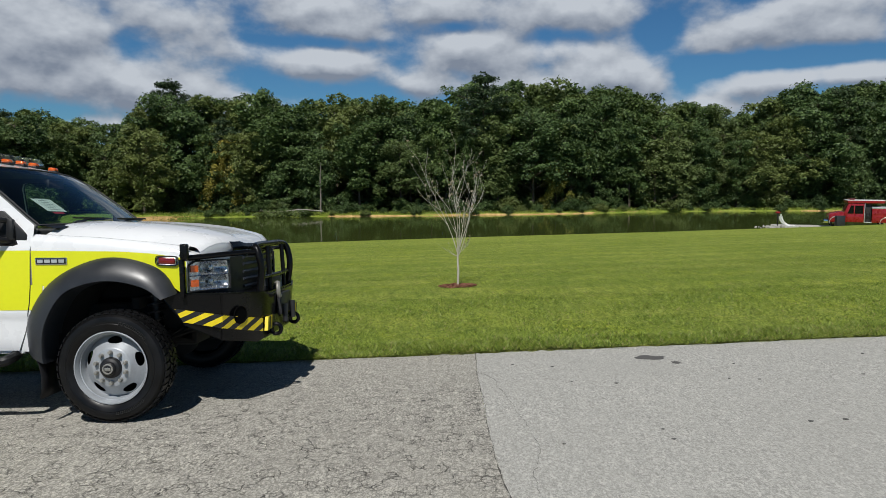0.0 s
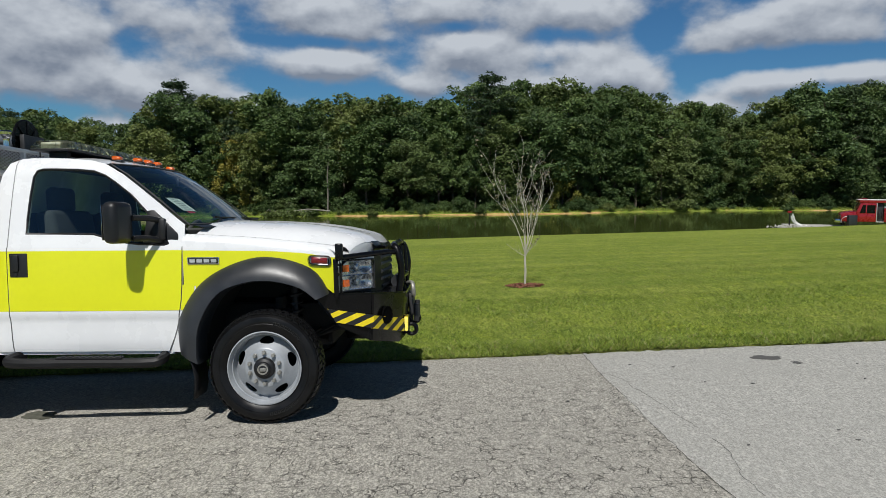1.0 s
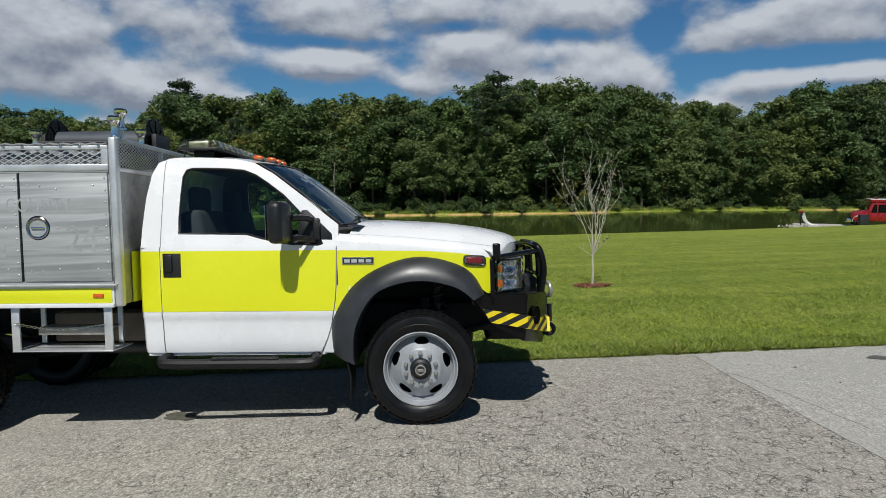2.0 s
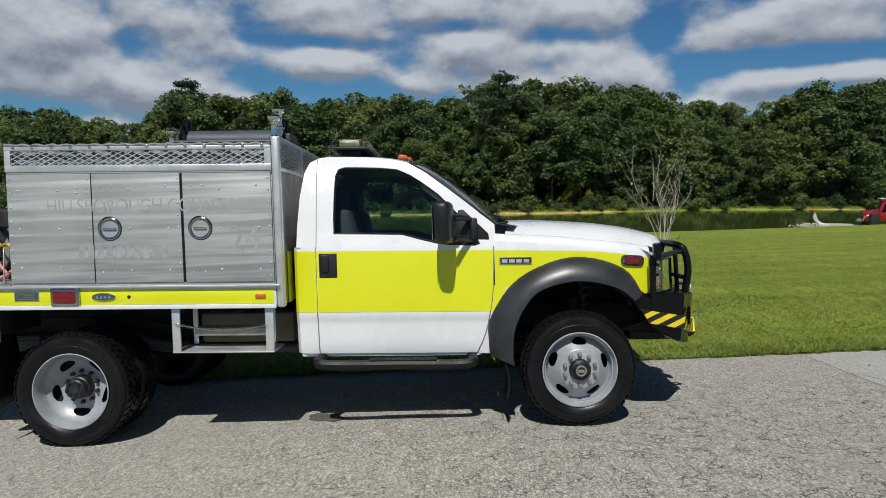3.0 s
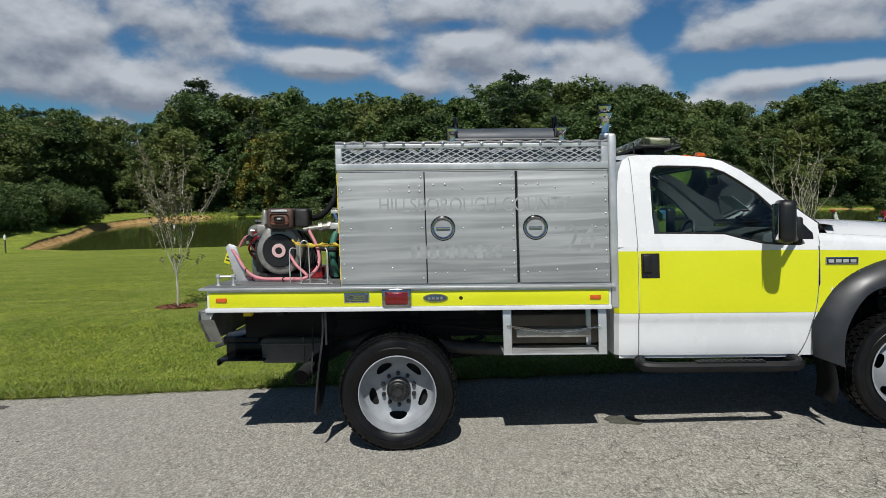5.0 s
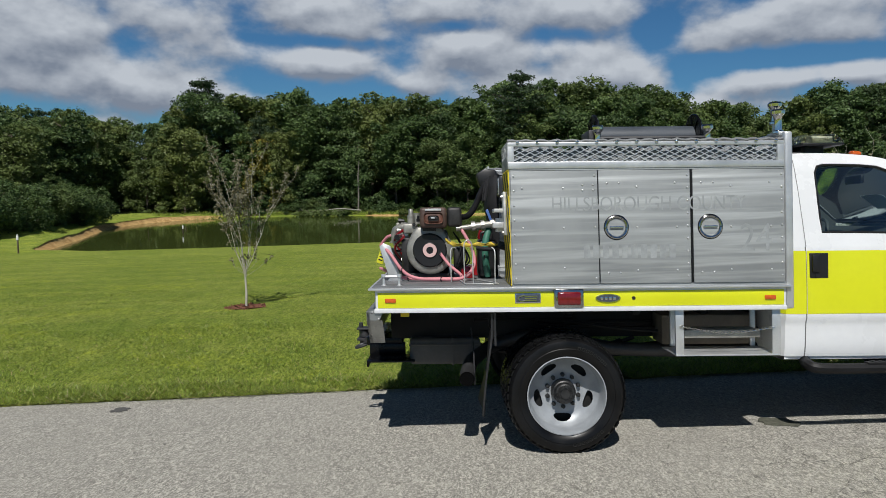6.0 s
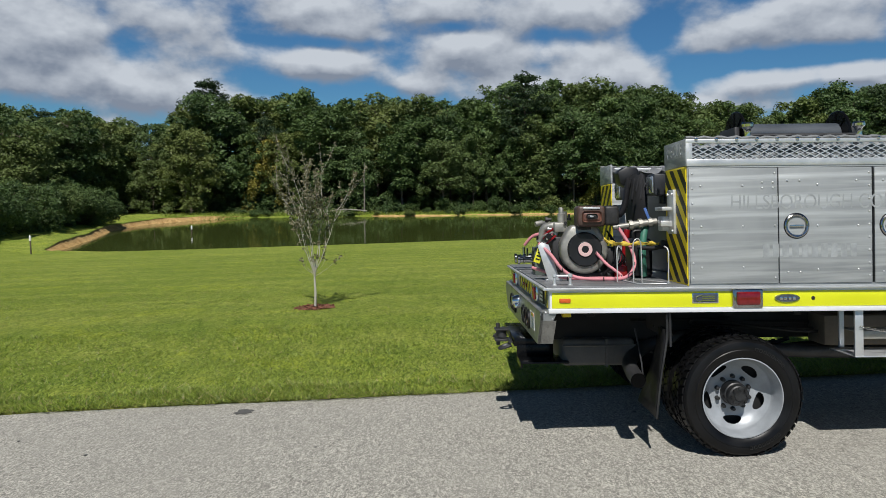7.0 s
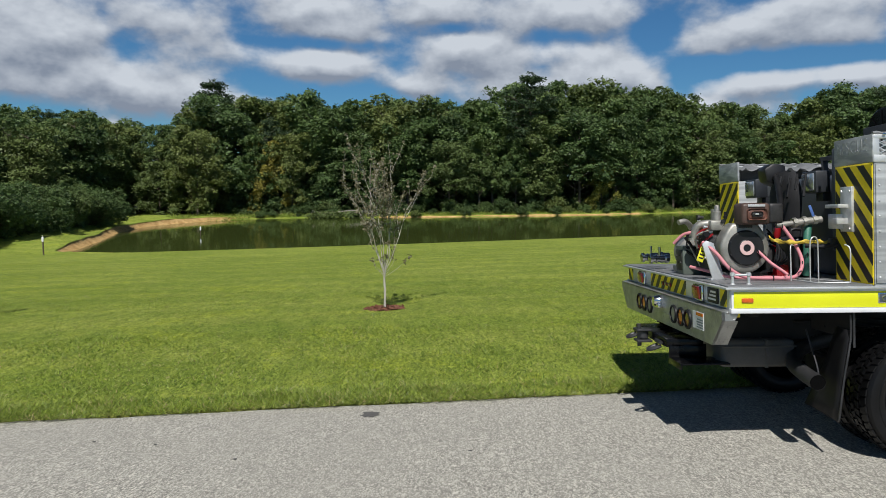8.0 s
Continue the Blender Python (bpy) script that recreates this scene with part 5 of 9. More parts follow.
        for x0, x1, z0, z1 in ((-2.533, -2.494, 1.221, 1.245), (-2.482, -2.442, 1.221, 1.245), (-2.430, -2.390, 1.221, 1.245), (-2.378, -2.338, 1.221, 1.245)):
            add_box(bm, x0, x1, y - s * 0.0135, y - s * 0.011, z0, z1)
        finish("badge_bars", bm, M_ALU_BRIGHT, badge, rake=True)
        bm = bmesh.new()
        ym = lateral(side, 0.222)
        add_box(bm, -1.680, -1.512, ym - s * 0.016, ym + s * 0.015, 1.190, 1.266, 0.03, seg=4, m=Matrix.Translation((-1.6, ym, 1.228)) @ Matrix.Rotation(s * 0.10, 4, "Z") @ Matrix.Rotation(radians(3), 4, "Y") @ Matrix.Translation((1.6, -ym, -1.228)))
        lamp = finish("marker_lamp", bm, M_CHROME_DARK, wing, "oval chrome marker lamp", rake=True)
        bm = bmesh.new()
        add_box(bm, -1.655, -1.537, ym - s * 0.024, ym, 1.205, 1.251, 0.010, seg=3, m=Matrix.Translation((-1.6, ym, 1.228)) @ Matrix.Rotation(s * 0.10, 4, "Z") @ Matrix.Rotation(radians(3), 4, "Y") @ Matrix.Translation((1.6, -ym, -1.228)))
        finish("lens", bm, M_RED_LENS, lamp, "red lens", rake=True)
        # mud flap behind the front wheel
        bm = bmesh.new()
        add_grid(bm, [[(-2.545 + 0.03 * math.sin(f * 3) + 0.02 * f, lateral(side, y), 0.56 - 0.33 * f) for y in (0.13, 0.25, 0.40)] for f in (0, 0.25, 0.5, 0.75, 1.0)])
        flap = finish("mud_flap", bm, M_RUBBER, truck, rake=True)
        flap.modifiers.new("thick", "SOLIDIFY").thickness = 0.008
    # bonnet
    bm = bmesh.new()
    rows = []
    for x in (-2.50, -2.40, -2.25, -2.1, -1.95, -1.8, -1.65, -1.52, -1.43, -1.36, -1.29, -1.235, -1.20, -1.185):
        row = []
        for k in range(25):
            f = 2 * k / 24 - 1
            af = abs(f)
            half = 1.2 - (fender_y(min(x, -1.41)) + 0.06) - 0.004
            y = 1.2 + f * half
            bow = 0.20 * af ** 2.4 * max(0.0, (x + 1.75) / 0.55) ** 1.3 if x > -1.75 else 0.0
            xx = x - bow + (0.10 * (1 - f * f) if x < -2.45 else 0)
            z = hood_top(xx) + 0.012 * math.cos(f * 1.4)
            zs = min(hood_top(xx) - 0.085, float(np.interp(xx, (-2.6, -2.1, -1.7, -1.45, -1.2), (1.395, 1.365, 1.325, 1.290, 1.25)))) + 0.037
            edge = max(0.0, (af - 0.62) / 0.38)
            z = z + (zs - z) * edge ** 2.6
            if x > -1.26:
                z -= 0.10 * ((x + 1.26) / 0.075) ** 2 * 0.35
            z += 0.012 * math.exp(-((af - 0.52) / 0.06) ** 2)
            row.append((xx, y, z))
        rows.append(row)
    add_grid(bm, rows)
    bmesh.ops.recalc_face_normals(bm, faces=bm.faces)
    hood = finish("bonnet", bm, M_WHITE, truck, "white bonnet", rake=True, angle=45)
    bm = bmesh.new()
    lip = rows[-1]
    add_grid(bm, [[(p[0] + 0.004, p[1], p[2] + 0.010) for p in lip[4:-4]], [(p[0] + 0.035, p[1], p[2] - 0.03) for p in lip[4:-4]], [(p[0] + 0.020, p[1], p[2] - 0.085) for p in lip[4:-4]]])
    bmesh.ops.recalc_face_normals(bm, faces=bm.faces)
    skirt = bmesh.new()
    add_grid(skirt, [[(p[0] - 0.002, p[1], p[2] - 0.002) for p in lip], [(p[0] + 0.004, p[1], p[2] - 0.05) for p in lip], [(p[0] - 0.03, p[1], 1.205) for p in lip]])
    bmesh.ops.recalc_face_normals(skirt, faces=skirt.faces)
    finish("bonnet_skirt", skirt, M_WHITE, hood, "white bonnet edge", rake=True, angle=60)
    finish("bug_shield", bm, M_BLACK_PAINT, hood, "smoked black stone guard", rake=True, angle=60)
    # grille and fascia
    bm = bmesh.new()
    add_prism(bm, [(-1.53, 0.26), (-1.34, 0.51), (-1.262, 0.535), (-1.20, 0.70), (-1.17, 1.2), (-1.20, 1.70), (-1.262, 1.865), (-1.34, 1.89), (-1.53, 2.14), (-1.62, 2.14), (-1.62, 0.26)], 0.90, 1.235, "z")
    fascia = finish("grille", bm, M_BLACK_PLASTIC, truck, "black radiator grille", rake=True)
    for z in (0.99, 1.05, 1.11, 1.17, 1.22):
        bm = bmesh.new()
        add_tube(bm, [(-1.195, 0.74, z), (-1.155, 1.2, z), (-1.195, 1.66, z)], 0.014, 6)
        finish("grille_bar", bm, M_FLARE, fascia, rake=True)
    for side in (0, 1):
        bm = bmesh.new()
        p0, p1 = Vector((-1.462, lateral(side, 0.228), 0)), Vector((-1.262, lateral(side, 0.520), 0))
        n = Vector((p1.y - p0.y, -(p1.x - p0.x), 0)).normalized()
        n = n if n.x > 0 else -n

        def at(f, d, z):
            q = p0 + (p1 - p0) * f + n * d
            return (q.x, q.y, z)
        def pod(f, z):
            e = max(0.0, 1 - ((f - 0.62) / 0.36) ** 6)
            return 0.026 - 0.060 * e * max(max(0.0, 1 - ((z - zc) / 0.049) ** 2) for zc in (1.058, 1.166))
        add_grid(bm, [[at(f, pod(f, z), z) for z in np.linspace(0.998, 1.224, 19)] for f in np.linspace(-0.03, 1.03, 20)])
        add_prism(bm, [at(-0.03, 0.028, 0)[:2], at(1.03, 0.028, 0)[:2], at(1.03, -0.08, 0)[:2], at(-0.03, -0.08, 0)[:2]], 0.998, 1.0, "z")
        bmesh.ops.recalc_face_normals(bm, faces=bm.faces)
        cap = bmesh.new()
        add_grid(cap, [[at(f, d, z) for d, z in ((0.034, 1.226), (0.030, 1.245), (-0.01, 1.285 - 0.03 * f), (-0.07, 1.31 - 0.05 * f))] for f in np.linspace(-0.06, 1.04, 8)])
        bmesh.ops.recalc_face_normals(cap, faces=cap.faces)
        finish("lamp_cap", cap, M_WHITE, truck, rake=True, angle=60)
        lamp = finish("headlamp", bm, M_HEADLAMP, truck, "chrome headlamp with amber corners", rake=True)
        # dark bezel round the lamp and between its two bowls
        bm = bmesh.new()
        add_tube(bm, [at(f, 0.034, z) for f, z in ((-0.02, 0.998), (1.02, 0.998), (1.02, 1.222), (0.15, 1.222), (-0.02, 1.19))], 0.008, 6, closed=True)
        finish("bezel", bm, M_BLACK_PLASTIC, lamp, "black lamp bezel", rake=True)
        bm = bmesh.new()
        add_tube(bm, [at(-0.02, 0.032, 1.112), at(1.02, 0.032, 1.112)], 0.004, 6)
        finish("divider", bm, M_CHROME, lamp, rake=True)
        for zc in (1.058, 1.166):
            bm = bmesh.new()
            c = Vector(at(0.64, -0.012, zc))
            add_lathe(bm, [(-0.01, 0.0), (-0.01, 0.020), (0.004, 0.022), (0.008, 0.012), (0.010, 0.0)], c, n, 16)
            finish("reflector", bm, M_HEADLAMP, lamp, rake=True)
            bm = bmesh.new()
            add_prism(bm, [at(0.04, 0.026, 0)[:2], at(0.22, 0.026, 0)[:2], at(0.22, 0.036, 0)[:2], at(0.04, 0.036, 0)[:2]], zc - 0.026, zc + 0.024, "z")
            finish("amber_corner", bm, M_AMBER, lamp, "amber reflector", rake=True)
        bm = bmesh.new()
        add_grid(bm, [[at(f, 0.045 + 0.012 * math.sin(f * 3.1), z) for z in (1.0, 1.11, 1.226)] for f in (-0.02, 0.25, 0.5, 0.75, 1.02)])
        bmesh.ops.recalc_face_normals(bm, faces=bm.faces)
        lens = finish("lens", bm, M_CLEAR, lamp, "clear lens", rake=True)
        lens.visible_shadow = False
    # heavy front bumper with angled ends
    bm = bmesh.new()
    plan_hi = [(-1.66, 0.165), (-1.215, 0.245), (-1.018, 0.630), (-0.998, 0.80), (-0.998, 1.60), (-1.018, 1.770), (-1.215, 2.155), (-1.66, 2.235), (-1.62, 1.9), (-1.25, 1.6), (-1.25, 0.8), (-1.62, 0.5)]
    z_hi = (0.995, 0.985, 0.960, 0.93, 0.93, 0.960, 0.985, 0.995, 0.97, 0.96, 0.96, 0.97)
    z_lo = (0.74, 0.62, 0.545, 0.58, 0.58, 0.545, 0.62, 0.74, 0.80, 0.60, 0.60, 0.80)
    in_lo = [(-1.475, 0.198), (-1.24, 0.285), (-1.065, 0.63), (-1.02, 0.80), (-1.02, 1.60), (-1.065, 1.77), (-1.24, 2.115), (-1.475, 2.202), (-1.50, 1.9), (-1.25, 1.6), (-1.25, 0.8), (-1.50, 0.5)]
    lo = [bm.verts.new((x, y, z)) for (x, y), z in zip(in_lo, z_lo)]
    hi = [bm.verts.new((x, y, z)) for (x, y), z in zip(plan_hi, z_hi)]
    n = len(lo)
    bm.faces.new(lo)
    bm.faces.new(hi[::-1])
    for i in range(n):
        j = (i + 1) % n
        bm.faces.new((lo[i], lo[j], hi[j], hi[i]))
    bmesh.ops.recalc_face_normals(bm, faces=bm.faces)
    bmesh.ops.bevel(bm, geom=bm.edges[:], offset=0.012, segments=2, affect="EDGES")
    add_box(bm, -1.5, -1.05, 0.75, 1.65, 0.56, 0.66, 0.02)
    bumper = finish("front_bumper", bm, M_BLACK_PAINT, truck, "black steel winch bumper with hazard stripes", rake=True)
    # hazard stripe: slanting pieces on the angled end and the front
    for side in (0, 1):
        def on_end(f, z, d=0.006):
            bend = 0.437
            lean = 0.03 * max(0.0, 0.98 - z)
            if f < bend or (f == bend and d < 0):
                a, b, g = Vector((-1.545, 0.182)), Vector((-1.217, 0.243)), f / bend
            else:
                a, b, g = Vector((-1.217, 0.243)), Vector((-1.018, 0.628)), (f - bend) / (1 - bend)
            nn = Vector((-(b.y - a.y), (b.x - a.x)))
            nn = nn.normalized() if nn.y < 0 else -nn.normalized()
            p = a + (b - a) * g + nn * (d - lean)
            return (p.x, lateral(side, p.y), z)
        def on_band(f, h, d):
            return on_end(f, (0.787 - 0.147 * f) * (1 - h) + (0.877 - 0.132 * f) * h, d)
        sides = ([(0.0, 1.0), (0.075, 0.0), (0.4369, 0.0), (0.4369, 1.0)], [(0.4371, 1.0), (0.4371, 0.0), (1.0, 0.0), (1.0, 1.0)])
        strips = [(i, clip_band(area, (1.0, -0.20), i * 0.087 - 0.10, i * 0.087 - 0.013)) for area in sides for i in range(-2, 14)]
        for i, strip in strips:
            if len(strip) < 3:
                continue
            bm = bmesh.new()
            vs = [bm.verts.new(on_band(f, h, 0.006)) for f, h in strip]
            ws = [bm.verts.new(on_band(f, h, -0.02)) for f, h in strip]
            bm.faces.new(vs)
            for q in range(len(vs)):
                r = (q + 1) % len(vs)
                bm.faces.new((vs[q], ws[q], ws[r], vs[r]))
            bmesh.ops.recalc_face_normals(bm, faces=bm.faces)
            finish("hazard_stripe", bm, M_BLACK_TAPE if i % 2 else M_YELLOW_TAPE, bumper, rake=True)
        # round lamp hole: a shallow disc, its inner shade painted black
        bm = bmesh.new()
        nrm = Vector((0.888, -0.459 if not side else 0.459, 0))
        c = Vector((-1.133, lateral(side, 0.407), 0.800))
        add_lathe(bm, [(0.001, 0.0), (0.001, 0.062), (0.008, 0.064), (0.008, 0.068), (-0.004, 0.068)], c, nrm, 28)
        finish("lamp_recess", bm, M_HOLE, bumper, rake=True)
    for k in range(4):
        for y0 in (0.655, 1.56):
            bm = bmesh.new()
            y = y0 + k * 0.045
            add_prism(bm, [(y, 0.64), (y + 0.045, 0.64), (y + 0.085, 0.745), (y + 0.04, 0.745)], -1.02, -0.993, "x")
            finish("hazard_stripe", bm, M_BLACK_TAPE if k % 2 else M_YELLOW_TAPE, bumper, rake=True)
    # grille guard
    bm = bmesh.new()
    for side in (0, 1):
        y = lateral(side, 0.69)
        add_tube(bm, smooth_path([(-1.06, y, 0.93), (-1.03, y, 1.12), (-1.055, y, 1.27), (-1.09, lateral(side, 0.77), 1.318), (-1.09, 1.2, 1.322)], 6), 0.028, 10)
        add_tube(bm, [(-1.46, lateral(side, 0.165), 1.245), (-1.13, lateral(side, 0.62), 1.272), (-1.07, y, 1.265)], 0.021, 8)
        add_box(bm, -1.465, -1.412, lateral(side, 0.115), lateral(side, 0.170), 1.235, 1.352, 0.010)
        add_box(bm, -1.487, -1.457, lateral(side, 0.150), lateral(side, 0.195), 0.96, 1.24, 0.006)
        for z in (1.13, 1.20, 1.27):
            add_lathe(bm, [(0, 0), (0, 0.013), (0.012, 0.013), (0.012, 0)], (-1.45, lateral(side, 0.115) - (0.0 if side else 0.012), z), (0, 1, 0), 8)
        add_tube(bm, [(-1.03, lateral(side, 0.95), 0.93), (-1.045, lateral(side, 0.95), 1.31)], 0.019, 8)
    add_tube(bm, [(-1.045, 0.76, 1.06), (-1.02, 1.2, 1.06), (-1.045, 1.64, 1.06)], 0.019, 8)
    finish("grille_guard", bm, M_BLACK_PAINT, bumper, "black tubular grille guard", rake=True, angle=60)
    # winch, hook and fairlead
    bm = bmesh.new()
    add_lathe(bm, [(-0.15, 0.0), (-0.15, 0.055), (0.15, 0.055), (0.15, 0.0)], (-1.09, 1.2, 1.0), (0, 1, 0), 16)
    add_box(bm, -0.998, -0.96, 1.02, 1.38, 0.72, 0.90, 0.006)
    winch = finish("winch", bm, M_STEEL_DARK, bumper, "grey steel winch", rake=True)
    for y in (1.06, 1.34):
        bm = bmesh.new()
        add_lathe(bm, [(0, 0), (0, 0.024), (0.15, 0.024), (0.15, 0)], (-0.94, y, 0.66), (0, 0, 1), 14)
        finish("fairlead_roller", bm, M_STEEL_DARK, winch, rake=True)
    bm = bmesh.new()
    add_tube(bm, smooth_path([(-1.0, 1.02, 0.99), (-0.96, 0.92, 1.0), (-0.95, 0.88, 0.96), (-0.95, 0.90, 0.90), (-0.96, 0.98, 0.89)], 5), 0.018, 8)
    finish("winch_hook", bm, M_CAST, winch, "galvanised tow hook", rake=True)
    for y in (0.86, 1.54):
        bm = bmesh.new()
        ring = [(-0.975 + 0.042 * math.cos(a), y, 0.625 + 0.042 * math.sin(a)) for a in (2 * math.pi * k / 18 for k in range(18))]
        add_tube(bm, ring, 0.017, 8, closed=True)
        add_box(bm, -1.08, -0.99, y - 0.015, y + 0.015, 0.60, 0.66, 0.006)
        finish("tow_eye", bm, M_BLACK_PAINT, bumper, rake=True)


make_front()


def make_wheel(x, y, z, kind, inward=1, tyre_only=False):
    """A wheel with its outer face at y; kind front (bulging disc) or rear (deep dish)."""
    R = 0.412
    s = inward
    bm = bmesh.new()
    prof = [(0.235, 0.262), (0.245, 0.285), (0.256, 0.33), (0.248, 0.372), (0.225, 0.392), (0.205, 0.397), (0.055, 0.397), (0.034, 0.392), (0.010, 0.372), (0.001, 0.34), (0.004, 0.325), (0.000, 0.320), (0.004, 0.30), (0.016, 0.276), (0.028, 0.262)]
    add_lathe(bm, [(a * s, r) for a, r in prof], (x, y, z), (0, 1, 0), 64)
    bmesh.ops.recalc_face_normals(bm, faces=bm.faces)
    wheel = group_part("wheel", (0, 0, 0))
    finish("tyre", bm, M_TYRE, wheel, "black all-terrain tyre", angle=32)
    bm = bmesh.new()
    # tread blocks
    for row, (a0, a1, count, off) in enumerate(((0.026, 0.075, 46, 0.0), (0.088, 0.125, 46, 0.5), (0.137, 0.174, 46, 0.0), (0.186, 0.234, 46, 0.5))):
        for k in range(count):
            t = 2 * math.pi * (k + off) / count
            w = 2 * math.pi / count * 0.36
            skew = 0.018 * (1 if row % 2 else -1)
            pts = []
            for r in (0.392, R - (0.004 if row in (0, 3) else 0)):
                for da, dt in ((a0, -w + skew), (a1, -w - skew), (a1, w - skew), (a0, w + skew)):
                    rr = r - (0.007 if (row == 0 and da == a0) or (row == 3 and da == a1) else 0) * (1 if r > 0.395 else 0)
                    pts.append(bm.verts.new((x + math.cos(t + dt) * rr, y + da * s, z + math.sin(t + dt) * rr)))
            for q in ((4, 5, 6, 7), (0, 1, 5, 4), (1, 2, 6, 5), (2, 3, 7, 6), (3, 0, 4, 7)):
                bm.faces.new([pts[i] for i in q])
    bmesh.ops.recalc_face_normals(bm, faces=bm.faces)
    tagged(finish("tread", bm, M_TYRE, wheel, "worn tread blocks", angle=32), kind="stuff")
    if tyre_only:
        return wheel
    # raised worn lettering on the sidewall, as plain blocks
    bm = bmesh.new()
    for start, count in ((0.60, 8), (4.75, 8)):
        for k in range(count):
            t = start + 0.088 * (count - k)
            m = Matrix.Translation((x, y, z)) @ Matrix.Rotation(math.pi / 2 - t, 4, "Y")
            for x0, x1, z0, z1 in ((-0.010, -0.007, 0.322, 0.344), (0.007, 0.010, 0.322, 0.344), (-0.010, 0.010, 0.341, 0.344), (-0.010, 0.010, 0.322, 0.325)):
                add_box(bm, x0, x1, -0.0025 * s, 0.004 * s, z0, z1, m=m)
    tagged(finish("sidewall_marking", bm, M_LETTER, wheel, "worn raised lettering blocks"), kind="stuff")
    bm = bmesh.new()
    hole_r, hole_w, hole_a = 0.0, 0.0, 0
    if kind == "front":
        prof = [(0.030, 0.262), (0.012, 0.268), (0.010, 0.260), (0.034, 0.248), (0.050, 0.244), (0.052, 0.238), (0.100, 0.232), (0.112, 0.226)] + [(0.112 - 0.072 * t ** 0.9, 0.226 - 0.074 * t) for t in np.linspace(0.03, 1, 42)] + [(0.030, 0.143), (0.026, 0.136), (0.026, 0.072)]
        hole_r, hole_len, hole_th = 0.195, 0.105, 0.024
        phase = math.pi / 2 + math.radians(39)
    else:
        prof = [(0.030, 0.262), (0.014, 0.268), (0.012, 0.261), (0.035, 0.252), (0.085, 0.246), (0.125, 0.240)] + [(0.125 + 0.060 * (1 - (1 - t) ** 2), 0.240 - 0.10 * t) for t in np.linspace(0.03, 1, 42)] + [(0.187, 0.128), (0.187, 0.06)]
        hole_r, hole_len, hole_th = 0.185, 0.125, 0.026
        phase = math.pi / 2 + 0.05

    def hole(a, r, t):
        d = (t - phase + math.pi / 5) % (2 * math.pi / 5) - math.pi / 5
        return ((r - hole_r) / hole_th) ** 2 + (d * r / (hole_len / 2)) ** 2 < 1
    add_lathe(bm, [(a * s, r) for a, r in prof], (x, y, z), (0, 1, 0), 420, drop=hole)
    rim = finish("rim", bm, M_RIM, wheel, "silver painted steel rim", angle=40)
    bm = bmesh.new()
    add_lathe(bm, [(0.215 * s, 0.24), (0.215 * s, 0.03)], (x, y, z), (0, 1, 0), 32)
    finish("brake_drum", bm, M_UNDER, wheel)
    bm = bmesh.new()
    if kind == "front":
        add_lathe(bm, [(a * s, r) for a, r in ((0.03, 0.078), (0.006, 0.076), (-0.004, 0.070), (-0.012, 0.052), (-0.030, 0.046), (-0.034, 0.038), (-0.034, 0.0))], (x, y, z), (0, 1, 0), 28)
        nuts, nut_r, base = 10, 0.112, 0.026
    else:
        add_lathe(bm, [(a * s, r) for a, r in ((0.19, 0.085), (0.12, 0.080), (0.115, 0.072), (0.075, 0.068), (0.068, 0.060), (0.068, 0.035), (0.062, 0.032), (0.062, 0.0))], (x, y, z), (0, 1, 0), 28)
        for k in range(8):
            t = 2 * math.pi * k / 8
            add_lathe(bm, [(0.072 * s, 0.0095), (0.055 * s, 0.0085), (0.055 * s, 0.0)], (x + 0.052 * math.cos(t), y, z + 0.052 * math.sin(t)), (0, 1, 0), 8)
        nuts, nut_r, base = 10, 0.112, 0.187
    finish("hub", bm, M_HUB if kind == "rear" else M_BLACK_PLASTIC, wheel, "dark greasy hub" if kind == "rear" else "black hub cover")
    if kind == "front":
        bm = bmesh.new()
        add_lathe(bm, [(-0.030 * s, 0.040), (-0.037 * s, 0.038), (-0.038 * s, 0.030), (-0.034 * s, 0.027)], (x, y, z), (0, 1, 0), 24)
        add_box(bm, x - 0.022, x + 0.022, y - 0.037 * s, y - 0.033 * s, z - 0.014, z + 0.010, 0.002)
        finish("hub_emblem", bm, M_CAST, wheel, "worn silver hub emblem")
    for k in range(nuts):
        bm = bmesh.new()
        t = 2 * math.pi * (k + 0.5) / nuts
        add_lathe(bm, [(base * s, 0.0155), ((base - 0.016) * s, 0.0150), ((base - 0.030) * s, 0.0115), ((base - 0.032) * s, 0.0)], (x + nut_r * math.cos(t), y, z + nut_r * math.sin(t)), (0, 1, 0), 10)
        finish("lug_nut", bm, M_HUB if kind == "rear" else M_CAST, wheel)
    return wheel


def group_part(name, at):
    ob = new(name)
    ob.parent = truck
    ob.location = at
    return ob


for side in (0, 1):
    make_wheel(-2.005, lateral(side, 0.115), 0.412, "front", -1 if side else 1)
    make_wheel(-5.58, lateral(side, 0.010), 0.393, "rear", -1 if side else 1)
    make_wheel(-5.58, lateral(side, 0.310), 0.393, "rear", -1 if side else 1, tyre_only=True)

